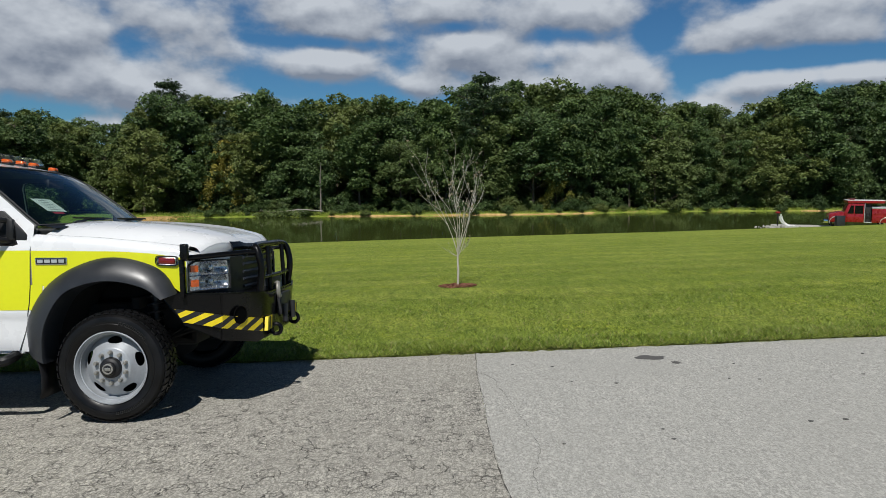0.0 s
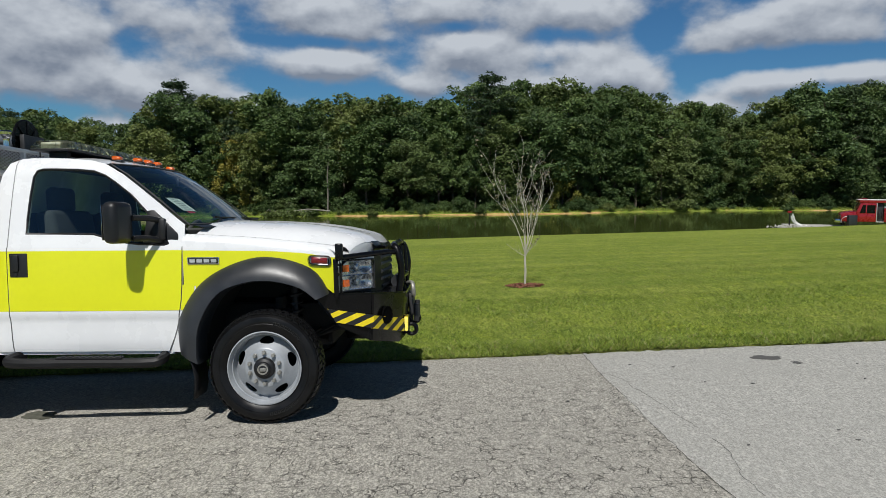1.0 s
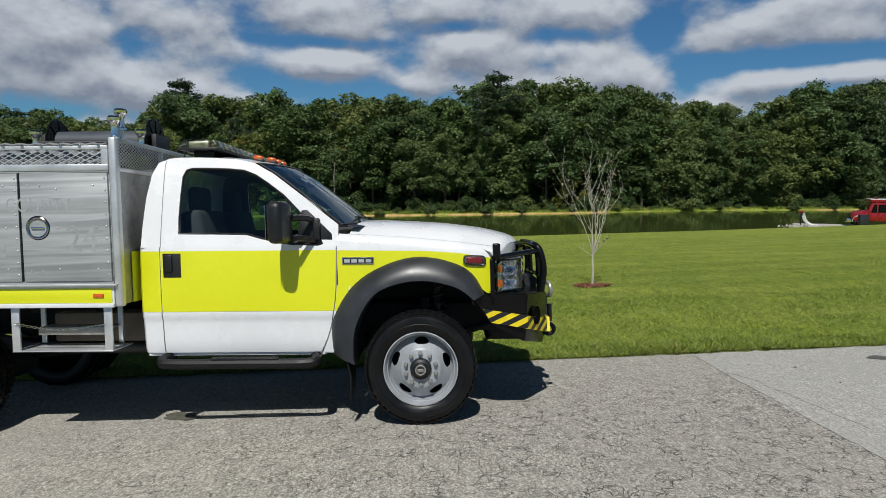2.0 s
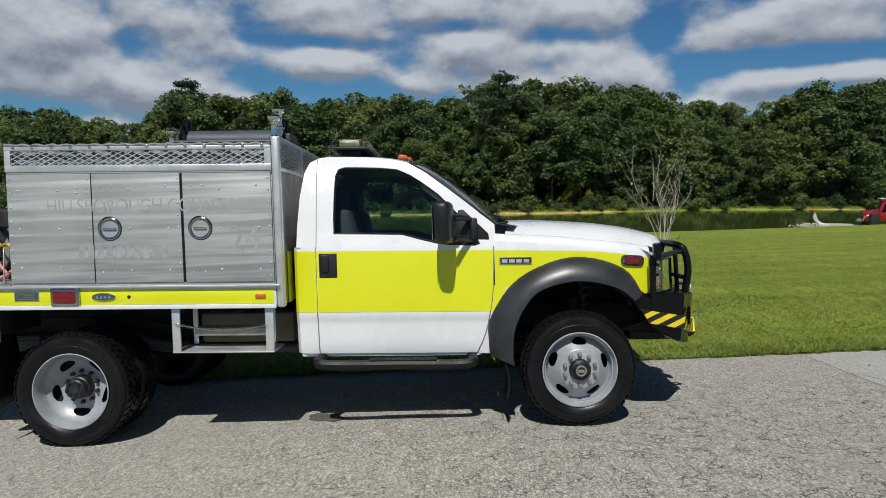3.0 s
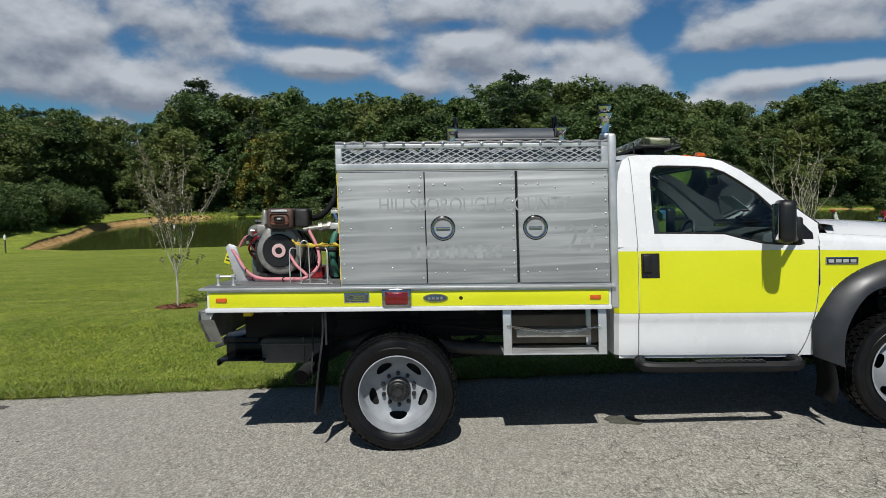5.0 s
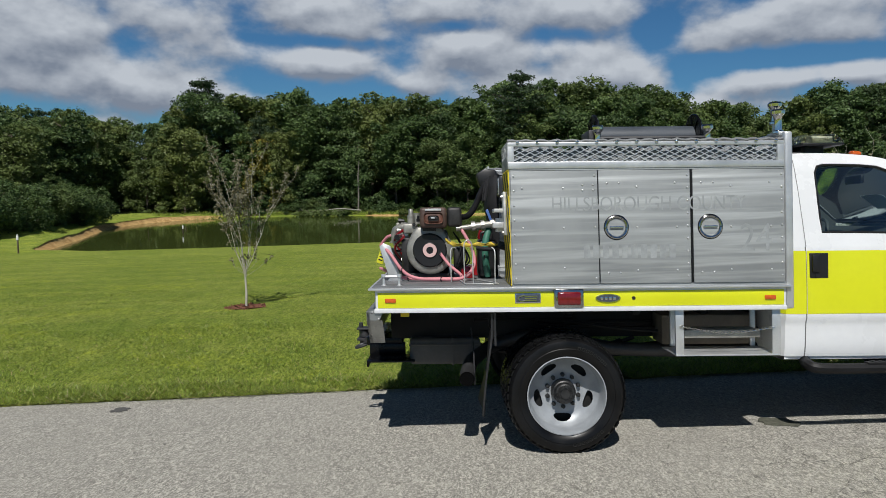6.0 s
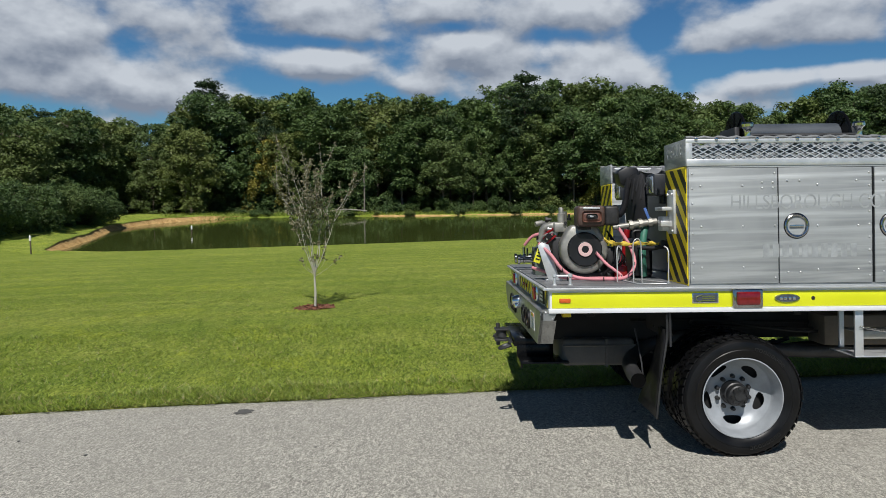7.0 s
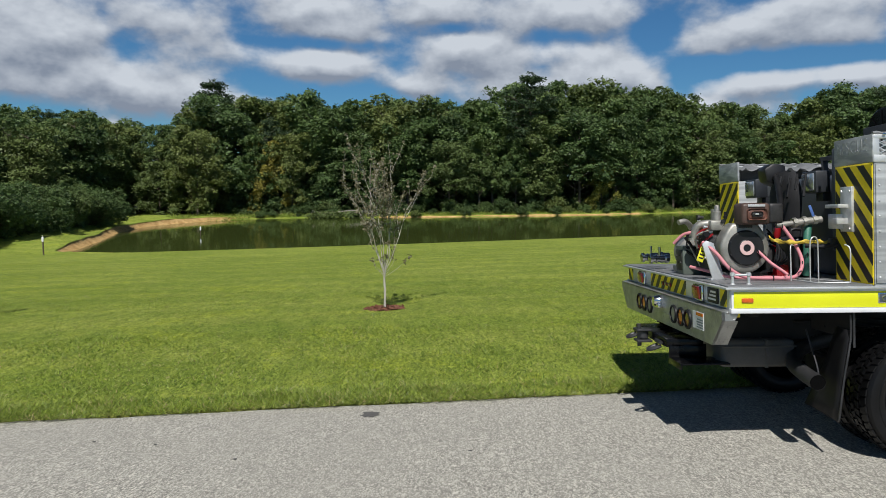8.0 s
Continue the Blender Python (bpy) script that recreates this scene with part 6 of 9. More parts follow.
# ---- the brush truck: flatbed and compartments ----
def lattice(bm, x0, x1, z0, z1, put, dx=0.066, dz=0.033, w=0.0056):
    """Expanded metal: slanting strands both ways inside a rectangle; put(u, v, d) places a point."""
    slope = dz / dx
    rect = [(x0, z0), (x1, z0), (x1, z1), (x0, z1)]
    span = (z1 - z0) / slope
    for sgn in (1, -1):
        k = x0 - span - dx
        while k < x1 + span + dx:
            way = (slope, -sgn)
            c = slope * k - sgn * z0
            strip = clip_band(rect, way, c - w * 0.55, c + w * 0.55)
            if len(strip) >= 3:
                vs = [bm.verts.new(put(u, v, -0.002 * sgn)) for u, v in strip]
                ws = [bm.verts.new(put(u, v, -0.002 * sgn + 0.004)) for u, v in strip]
                bm.faces.new(vs)
                bm.faces.new(ws[::-1])
                for i in range(len(vs)):
                    j = (i + 1) % len(vs)
                    bm.faces.new((vs[i], ws[i], ws[j], vs[j]))
            k += dx
    bmesh.ops.recalc_face_normals(bm, faces=bm.faces)


def add_text(name, text, size, m, material, parent, depth=0.0006, squeeze=1.0):
    curve = bpy.data.curves.new(name, "FONT")
    curve.body, curve.size, curve.extrude, curve.align_x, curve.align_y = text, size, depth, "LEFT", "BOTTOM"
    tmp = bpy.data.objects.new(name, curve)
    mesh = bpy.data.meshes.new_from_object(tmp)
    bpy.data.objects.remove(tmp)
    mesh.transform(m @ Matrix.Diagonal((squeeze, 1, 1, 1)))
    for v in mesh.vertices:
        v.co.z -= 0.023 * (v.co.x + 4.0)
    mesh.materials.clear()
    mesh.materials.append(material)
    ob = new(name, mesh)
    ob.parent = parent
    return ob


UPRIGHT = Matrix.Rotation(radians(90), 4, "X")
BX0, BX1, BZ0, BZ1, RZ1 = -5.93, -4.11, 1.104, 1.882, 2.054


def make_bed():
    bm = bmesh.new()
    add_box(bm, -6.886, -4.08, -0.030, 2.430, 1.084, 1.099, 0.004)
    add_box(bm, -6.83, -4.10, 0.02, 2.38, 1.02, 1.084)
    bed = finish("flatbed", bm, M_ALU_BRIGHT, truck, "aluminium flatbed deck", rake=True)
    for i in range(7):
        bm = bmesh.new()
        add_box(bm, -6.75 + i * 0.42, -6.69 + i * 0.42, 0.06, 2.34, 0.95, 1.02)
        finish("bearer", bm, M_STEEL_DARK, bed, rake=True)
    # non-slip deck slats at the tail
    for i in range(16):
        bm = bmesh.new()
        y = 0.0 + i * 0.152
        add_box(bm, -6.86, -5.94, y + 0.004, y + 0.146, 1.099, 1.108, 0.002)
        finish("deck_plank", bm, M_STEEL_DARK if False else M_CASTDECK, bed, rake=True)
    for side in (0, 1):
        s = -1 if side else 1
        y = lateral(side, 0.0)
        bm = bmesh.new()
        add_box(bm, -6.84, -4.11, y, y + s * 0.03, 0.936, 1.084, 0.003)
        add_box(bm, -6.85, -4.11, y - s * 0.018, y + s * 0.03, 0.934, 0.962, 0.004)
        rail = finish("side_rail", bm, M_WHITE_RAIL, bed, "white painted side rail", rake=True)
        bm = bmesh.new()
        add_box(bm, -6.826, -4.125, y - s * 0.004, y + s * 0.002, 0.966, 1.068, 0.001)
        finish("yellow_band", bm, M_YELLOW, rail, "fluorescent yellow film", rake=True)
        for x in (-6.742, -4.218):
            bm = bmesh.new()
            add_box(bm, x - 0.037, x + 0.037, y - s * 0.014, y, 1.001, 1.030, 0.006)
            finish("side_marker", bm, M_AMBER, rail, "amber side marker", rake=True)
        bm = bmesh.new()
        add_box(bm, -5.915, -5.742, y - s * 0.008, y, 0.990, 1.058, 0.004)
        plate = finish("maker_plate", bm, M_CHROME, rail, "small chrome plate", rake=True)
        bm = bmesh.new()
        add_box(bm, -5.907, -5.75, y - s * 0.010, y - s * 0.006, 0.998, 1.050)
        finish("plate_field", bm, M_TANK, plate, rake=True)
        bm = bmesh.new()
        add_tube(bm, smooth_path([(-5.85, y - s * 0.011, 1.045), (-5.89, y - s * 0.011, 1.03), (-5.88, y - s * 0.011, 1.005), (-5.85, y - s * 0.011, 1.008)], 4), 0.004, 5)
        for k in range(3):
            add_box(bm, -5.85, -5.77, y - s * 0.013, y - s * 0.010, 1.006 + k * 0.014, 1.012 + k * 0.014)
        finish("plate_bars", bm, M_CHROME, plate, rake=True)
        # big red lamp in a chrome frame
        bm = bmesh.new()
        add_box(bm, -5.658, -5.459, y - s * 0.030, y + s * 0.002, 0.957, 1.088, 0.014, seg=3)
        lamp = finish("warning_lamp", bm, M_CHROME_DARK, rail, "red warning lamp in a chrome bezel", rake=True)
        bm = bmesh.new()
        add_box(bm, -5.636, -5.481, y - s * 0.046, y - s * 0.02, 0.978, 1.067, 0.014, seg=3)
        finish("lens", bm, M_RED_LENS, lamp, "red lens", rake=True)
        # oval maker's badge
        bm = bmesh.new()
        add_lathe(bm, [(0, 0.0), (0.0, 0.5), (0.008, 0.48), (0.008, 0.0)], (0, 0, 0), (0, -s, 0), 36)
        bmesh.ops.transform(bm, matrix=Matrix.Translation((-5.297, y - s * 0.004, 1.020)) @ Matrix.Diagonal((0.172, 1, 0.060, 1)), verts=bm.verts)
        oval = finish("oval_badge", bm, M_CHROME, rail, "oval chrome badge", rake=True)
        bm = bmesh.new()
        add_lathe(bm, [(0, 0.0), (0.0, 0.5), (0.002, 0.5), (0.002, 0.0)], (0, 0, 0), (0, -s, 0), 36)
        bmesh.ops.transform(bm, matrix=Matrix.Translation((-5.297, y - s * 0.012, 1.020)) @ Matrix.Diagonal((0.150, 1, 0.046, 1)), verts=bm.verts)
        finish("badge_field", bm, M_TANK, oval, rake=True)
        bm = bmesh.new()
        for k in range(4):
            add_box(bm, -5.348 + k * 0.028, -5.330 + k * 0.028, y - s * 0.017, y - s * 0.013, 1.010, 1.030, 0.001)
        finish("badge_bars", bm, M_CHROME, oval, rake=True)
        bm = bmesh.new()
        add_lathe(bm, [(0.004, 0.0), (0.004, 0.010), (0.0, 0.013)], (-5.125, y - s * 0.004, 1.018), (0, -s, 0), 12)
        finish("socket", bm, M_BLACK_PLASTIC, rail, rake=True)


M_WHITE_RAIL = worn("white_rail_paint", (0.72, 0.73, 0.74), 0.35, vary=0.06, scale=6.0, bump=0.02).m
M_CASTDECK = worn("grey_deck_boards", (0.20, 0.205, 0.21), 0.55, 0.3, vary=0.2, scale=6.0, grain=60.0, bump=0.25).m
make_bed()


def chevrons(name, x, y0, y1, z0, z1, parent, flip, face=-1):
    """Slanting black and yellow boards across a rear face at x."""
    rect = [(y0, z0), (y1, z0), (y1, z1), (y0, z1)]
    w = 0.055
    way = (0.72, 0.694) if flip else (-0.72, 0.694)
    vals = [way[0] * p[0] + way[1] * p[1] for p in rect]
    k, i = min(vals) - 0.02, 0
    while k < max(vals):
        strip = clip_band(rect, way, k, k + w)
        if len(strip) >= 3:
            bm = bmesh.new()
            add_prism(bm, strip, x, x + face * 0.003, "x")
            finish(name, bm, M_BLACK_TAPE if i % 2 else M_YELLOW_TAPE, parent, rake=True)
        k += w
        i += 1


def make_compartment(side):
    s = -1 if side else 1
    y0, y1 = lateral(side, 0.0), lateral(side, 0.424)
    bm = bmesh.new()
    add_box(bm, BX0, BX1, y0 + s * 0.012, y1, BZ0, BZ1, 0.004)
    add_box(bm, BX0, BX1, y0, y0 + s * 0.03, BZ0 - 0.004, BZ0 + 0.012)
    add_box(bm, BX0, BX1, y0, y0 + s * 0.03, BZ1 - 0.012, BZ1)
    add_box(bm, BX0, BX0 + 0.006, y0, y0 + s * 0.03, BZ0, BZ1)
    body = finish("compartment", bm, M_ALU, truck, "oxidised aluminium equipment compartment", rake=True)
    xs = ((-5.923, -5.350), (-5.343, -4.740), (-4.722, -4.117))
    rng = random.Random(4)
    for i, (a, b) in enumerate(xs):
        bm = bmesh.new()
        add_box(bm, a, b, y0 - s * 0.010, y0 + s * 0.011, BZ0 + 0.014, BZ1 - 0.016, 0.003)
        door = finish("compartment_door", bm, M_ALU, body, "streaky brushed aluminium door", rake=True)
        if i:
            lx = a + 0.112
            lz = 1.490
            bm = bmesh.new()
            add_lathe(bm, [(0.0, 0.084), (0.004, 0.082), (0.004, 0.070)], (lx, y0 - s * 0.0095, lz), (0, -s, 0), 36)
            finish("latch_gasket", bm, M_RUBBER, door, rake=True)
            # darker chrome puts the ring's dark reflection into its base colour
            bm = bmesh.new()
            add_lathe(bm, [(0.0, 0.079), (0.006, 0.079), (0.010, 0.072), (0.008, 0.062), (-0.004, 0.056), (-0.008, 0.03), (-0.008, 0.0)], (lx, y0 - s * 0.010, lz), (0, -s, 0), 36)
            latch = finish("latch", bm, M_CHROME_DARK, door, "round chrome slam latch", rake=True)
            bm = bmesh.new()
            add_lathe(bm, [(-0.0035, 0.052), (-0.0075, 0.03), (-0.0075, 0.0)], (lx, y0 - s * 0.0105, lz), (0, -s, 0), 28)
            finish("latch_bowl", bm, M_CHROME, latch, rake=True)
            bm = bmesh.new()
            add_box(bm, lx - 0.046, lx + 0.046, y0 - s * 0.022, y0 - s * 0.012, lz - 0.007, lz + 0.007, 0.003)
            finish("latch_handle", bm, M_CHROME, latch, rake=True)
            bm = bmesh.new()
            for k in range(6):
                t = 2 * math.pi * k / 6
                add_lathe(bm, [(0, 0.005), (0.003, 0.003), (0.004, 0)], (lx + 0.068 * math.cos(t), y0 - s * 0.019, lz + 0.068 * math.sin(t)), (0, -s, 0), 6)
            finish("latch_screws", bm, M_STEEL_DARK, latch, rake=True)
        spots = [(b - 0.018, z) for z in np.linspace(BZ0 + 0.06, BZ1 - 0.05, 9)] if i else [(a + 0.02, z) for z in np.linspace(BZ0 + 0.05, BZ1 - 0.05, 8)] + [(b - 0.02, z) for z in np.linspace(BZ0 + 0.05, BZ1 - 0.05, 3)]
        if i:
            spots += [(a + 0.055, BZ1 - 0.10), (a + 0.135, BZ1 - 0.10), (a + 0.25, BZ1 - 0.125), (a + 0.25, lz), (a + 0.25, BZ0 + 0.10), (a + 0.055, BZ0 + 0.085), (a + 0.135, BZ0 + 0.085), (b - 0.10, BZ1 - 0.10), (b - 0.09, lz), (b - 0.09, BZ0 + 0.10)]
        else:
            spots += [(a + 0.075, z) for z in (BZ0 + 0.12, 1.49, BZ1 - 0.13)] + [(a + 0.345, z) for z in (BZ0 + 0.12, 1.49, BZ1 - 0.13)] + [(b - 0.10, BZ1 - 0.11), (b - 0.03, BZ1 - 0.11), (b - 0.10, BZ1 - 0.145), (b - 0.03, BZ1 - 0.145)]
        for x, z in spots:
            bm = bmesh.new()
            add_lathe(bm, [(0.0, 0.0075), (0.0025, 0.0068), (0.0048, 0.004), (0.0055, 0.0)], (x, y0 - s * 0.010, z), (0, -s, 0), 8)
            finish("rivet", bm, M_ALU_BRIGHT, door, rake=True)
    # dark shut gap beside the hinged doors
    for x, half in ((-5.3465, 0.002), (-4.731, 0.007)):
        bm = bmesh.new()
        add_box(bm, x - half, x + half, y0 - s * 0.002, y0 + s * 0.010, BZ0 + 0.015, BZ1 - 0.014)
        finish("door_gap", bm, M_RUBBER, body, rake=True)
    # rail above, with expanded metal
    bm = bmesh.new()
    add_box(bm, BX0 - 0.004, BX1, y0 - s * 0.006, y0 + s * 0.020, BZ1, BZ1 + 0.044, 0.003)
    add_box(bm, BX0 - 0.004, BX1, y0 - s * 0.004, y0 + s * 0.020, RZ1 - 0.026, RZ1, 0.003)
    add_box(bm, BX0 - 0.004, BX0 + 0.036, y0 - s * 0.003, y0 + s * 0.020, BZ1, RZ1, 0.003)
    add_box(bm, BX1 - 0.045, BX1, y0 - s * 0.003, y0 + s * 0.020, BZ1, RZ1, 0.003)
    rail = finish("top_rail", bm, M_ALU_BRIGHT, body, "aluminium tray rail", rake=True)
    bm = bmesh.new()
    lattice(bm, BX0 + 0.03, BX1 - 0.04, BZ1 + 0.04, RZ1 - 0.024, lambda u, v, d: (u, y0 + s * (0.008 + d), v))
    tagged(finish("expanded_mesh", bm, M_ALU_BRIGHT, rail, "expanded metal mesh", rake=True), kind="stuff")
    # tray contents under a dark cover, rolled cover edge with snaps
    bm = bmesh.new()
    folds = []
    for k in range(70):
        x = BX0 + 0.05 + (BX1 - BX0 - 0.10) * k / 69
        h = (RZ1 - BZ1) * 0.80 + 0.022 * math.sin(k * 0.9 + 2 * math.sin(k * 0.31)) + 0.018 * rng.random()
        w = [0.016 * rng.random() for _ in range(5)]
        folds.append([(x, y0 + s * (0.035 + w[0]), BZ1), (x, y0 + s * (0.032 + w[1]), BZ1 + h * 0.45), (x, y0 + s * (0.05 + w[2]), BZ1 + h * 0.85), (x, y0 + s * 0.12, BZ1 + h + w[3]), (x, y0 + s * 0.26, BZ1 + h * 0.8 + w[4]), (x, y1 - s * 0.02, BZ1 + h * 0.7)])
    add_grid(bm, folds)
    bmesh.ops.recalc_face_normals(bm, faces=bm.faces)
    finish("folded_cover", bm, M_COVER, body, "crumpled grey vinyl tarpaulin", rake=True, angle=60)
    bm = bmesh.new()
    pts = [(BX0 - 0.005 + (BX1 - BX0) * k / 60, y0 + s * (0.004 + 0.006 * rng.random()), RZ1 + 0.006 + 0.005 * math.sin(k * 1.9) + 0.004 * rng.random()) for k in range(61)]
    add_tube(bm, pts, 0.012, 7)
    hem = finish("cover_hem", bm, M_HEM, rail, "grey vinyl cover hem", rake=True)
    for k in range(14):
        bm = bmesh.new()
        x = BX0 + 0.06 + k * 0.131
        add_lathe(bm, [(0, 0.011), (0.006, 0.010), (0.009, 0.004), (0.009, 0)], (x, y0 - s * 0.007, RZ1 + 0.0), (0, -s, 0), 10)
        finish("snap", bm, M_CHROME, hem, rake=True)
    # rear face: plain head panel and chevron boards
    bm = bmesh.new()
    add_box(bm, BX0 - 0.008, BX0 + 0.01, y0, y1, BZ1 + 0.002, RZ1 + 0.004, 0.003)
    head = finish("rear_head_panel", bm, M_ALU, body, rake=True)
    if not side:
        turn = Matrix.Translation((BX0 - 0.0095, y1 - 0.03, BZ1 + 0.045)) @ Matrix.Rotation(radians(-90), 4, "Z") @ UPRIGHT
        add_text("letters", "RESCUE", 0.125, turn, M_GHOST, head, squeeze=0.78)
    bm = bmesh.new()
    add_box(bm, BX0 - 0.004, BX0, y0 + s * 0.010, y1 - s * 0.004, BZ0, BZ1, 0.001)
    board = finish("chevron_panel", bm, M_YELLOW_TAPE, body, "black and yellow chevron panel", rake=True)
    ya, yb = sorted((y0 + s * 0.012, y1 - s * 0.012))
    chevrons("chevron_stripe", BX0 - 0.004, ya, yb, BZ0 + 0.012, BZ1 - 0.012, board, bool(side))
    if not side:
        flat = UPRIGHT
        for text, x, z, size, sq in (("HILLSBOROUGH COUNTY", -5.66, 1.575, 0.135, 0.80), ("24", -4.42, 1.275, 0.26, 0.85)):
            add_text("ghost_lettering", text, size, Matrix.Translation((x, y0 - 0.0102, z)) @ flat, M_GHOST, body, depth=0.0004, squeeze=sq)
        for k in range(10):
            bm = bmesh.new()
            add_box(bm, -5.45 + k * 0.063, -5.408 + k * 0.063, y0 - 0.0106, y0 - 0.009, 1.285, 1.375)
            finish("faded_bar", bm, M_GHOST, body, rake=True)


M_HEM = worn("grey_vinyl", (0.17, 0.175, 0.18), 0.6, vary=0.25, scale=14.0, bump=0.15).m
for side in (0, 1):
    make_compartment(side)


def make_headboard():
    # bulkhead between cab and body
    for side in (0, 1):
        y = lateral(side, 0.03)
        bm = bmesh.new()
        add_box(bm, -4.108, -4.052, y - 0.032, y + 0.032, 0.936, 2.115, 0.016, seg=3)
        finish("corner_post", bm, M_ALU_BRIGHT, truck, "rounded aluminium corner post", rake=True)
    bm = bmesh.new()
    add_box(bm, -4.082, -4.074, 0.05, 2.35, 0.95, 1.90)
    panel = finish("headboard", bm, M_PLATE, truck, "aluminium tread-plate headboard", rake=True)
    bm = bmesh.new()
    for z in (1.88, 2.09):
        add_box(bm, -4.09, -4.06, 0.05, 2.35, z, z + 0.03, 0.003)
    for y in (0.8, 1.58):
        add_box(bm, -4.09, -4.06, y, y + 0.03, 1.90, 2.10, 0.003)
    finish("headboard_frame", bm, M_ALU_BRIGHT, panel, rake=True)
    bm = bmesh.new()
    lattice(bm, 0.05, 2.35, 1.905, 2.095, lambda u, v, d: (-4.075 + d, u, v), 0.05, 0.025, 0.0045)
    tagged(finish("expanded_mesh", bm, M_ALU_BRIGHT, panel, "expanded metal mesh", rake=True), kind="stuff")
    bm = bmesh.new()
    add_box(bm, -4.070, -4.066, 0.20, 0.34, 0.95, 1.313)
    finish("yellow_band", bm, M_YELLOW, panel, rake=True)
    # poly tank between the compartments
    bm = bmesh.new()
    add_box(bm, -5.72, -4.14, 0.46, 1.94, 1.10, 1.86, 0.05, seg=3)
    tank = finish("water_tank", bm, M_TANK, truck, "dark slate poly water tank", rake=True)
    bm = bmesh.new()
    add_box(bm, -5.86, -5.72, 0.46, 0.60, 1.30, 2.03, 0.012)
    add_box(bm, -5.875, -5.86, 0.50, 0.55, 1.55, 1.90, 0.006)
    finish("tank_bracket", bm, M_TANK, tank, rake=True)


make_headboard()


def bollard(x, y, z, h, r, parent):
    bm = bmesh.new()
    add_lathe(bm, [(0, 0), (0, r), (0.012, r), (0.02, r * 0.62), (h * 0.55, r * 0.55), (h * 0.72, r * 0.72), (h * 0.80, r * 1.05), (h * 0.92, r * 1.1), (h, r * 0.9), (h, 0)], (x, y, z), (0, 0, 1), 24)
    return finish("chrome_cap", bm, M_CHROME, parent, "chrome capped fitting", rake=True)


def make_reel():
    reel = group_part("hose_reel", (0, 0, 0))
    for x in (-5.10, -4.27):
        bm = bmesh.new()
        add_lathe(bm, [(-0.012, 0.0), (-0.012, 0.19), (-0.006, 0.198), (0.006, 0.198), (0.012, 0.19), (0.012, 0.0)], (x, 1.2, 2.215), (1, 0, 0), 40)
        add_lathe(bm, [(-0.035, 0.0), (-0.035, 0.045), (0.035, 0.045), (0.035, 0.0)], (x, 1.2, 2.215), (1, 0, 0), 20)
        flange = finish("flange", bm, M_BLACK_PAINT, reel, "black steel reel flange", rake=True)
        for k in range(8):
            t = 2 * math.pi * k / 8
            bm = bmesh.new()
            add_box(bm, x - 0.018, x + 0.018, 1.2 - 0.008, 1.2 + 0.008, 2.26, 2.40, m=Matrix.Translation((0, 1.2, 2.215)) @ Matrix.Rotation(t, 4, "X") @ Matrix.Translation((0, -1.2, -2.215)))
            finish("spoke", bm, M_BLACK_PAINT, reel, rake=True)
    bm = bmesh.new()
    add_lathe(bm, [(0, 0.06), (0, 0.098), (0.80, 0.098), (0.80, 0.06)], (-5.085, 1.2, 2.215), (1, 0, 0), 28)
    finish("drum", bm, M_TANK, reel, rake=True)
    bm = bmesh.new()
    add_tube(bm, [(-5.07 + 0.0200 * q / 16, 1.2 + 0.079 * math.cos(q * math.pi / 8), 2.215 + 0.079 * math.sin(q * math.pi / 8)) for q in range(39 * 16)], 0.0105, 5)
    finish("wound_hose", bm, M_RUBBER, reel, "wound black rubber hose", rake=True)
    bm = bmesh.new()
    for x in (-5.15, -4.22):
        add_box(bm, x - 0.025, x + 0.025, 0.40, 2.0, 2.06, 2.096, 0.004)
        add_box(bm, x - 0.025, x + 0.025, 0.425, 0.455, 1.86, 2.07, 0.004)
        add_box(bm, x - 0.025, x + 0.025, 1.945, 1.975, 1.86, 2.07, 0.004)
        add_box(bm, x - 0.02, x + 0.02, 1.05, 1.35, 2.095, 2.27, 0.006)
    add_box(bm, -5.20, -4.17, 0.86, 0.95, 2.095, 2.125, 0.004)
    add_tube(bm, [(-5.12, 0.91, 2.185), (-4.28, 0.91, 2.185)], 0.016, 8)
    finish("reel_stand", bm, M_STEEL_DARK, reel, rake=True)
    for x in (-5.13, -4.265):
        bollard(x, 0.91, 2.115, 0.17, 0.042, reel)
    b = bollard(-4.10, 0.10, 2.11, 0.16, 0.042, reel)
    bollard(-4.085, 0.17, 2.18, 0.15, 0.042, reel)
    bm = bmesh.new()
    add_box(bm, -4.12, -4.06, 0.05, 0.22, 2.09, 2.12, 0.006)
    add_tube(bm, [(-4.085, 0.17, 2.11), (-4.085, 0.17, 2.19)], 0.02, 8)
    finish("roller_bracket", bm, M_ALU_BRIGHT, reel, rake=True)
    # a black guard plate behind the head rail
    bm = bmesh.new()
    add_lathe(bm, [(-0.006, 0.0), (-0.006, 0.10), (0.006, 0.10), (0.006, 0.0)], (-4.20, 1.62, 2.12), (1, 0, 0), 24)
    finish("guard_disc", bm, M_BLACK_PAINT, reel, rake=True)


make_reel()


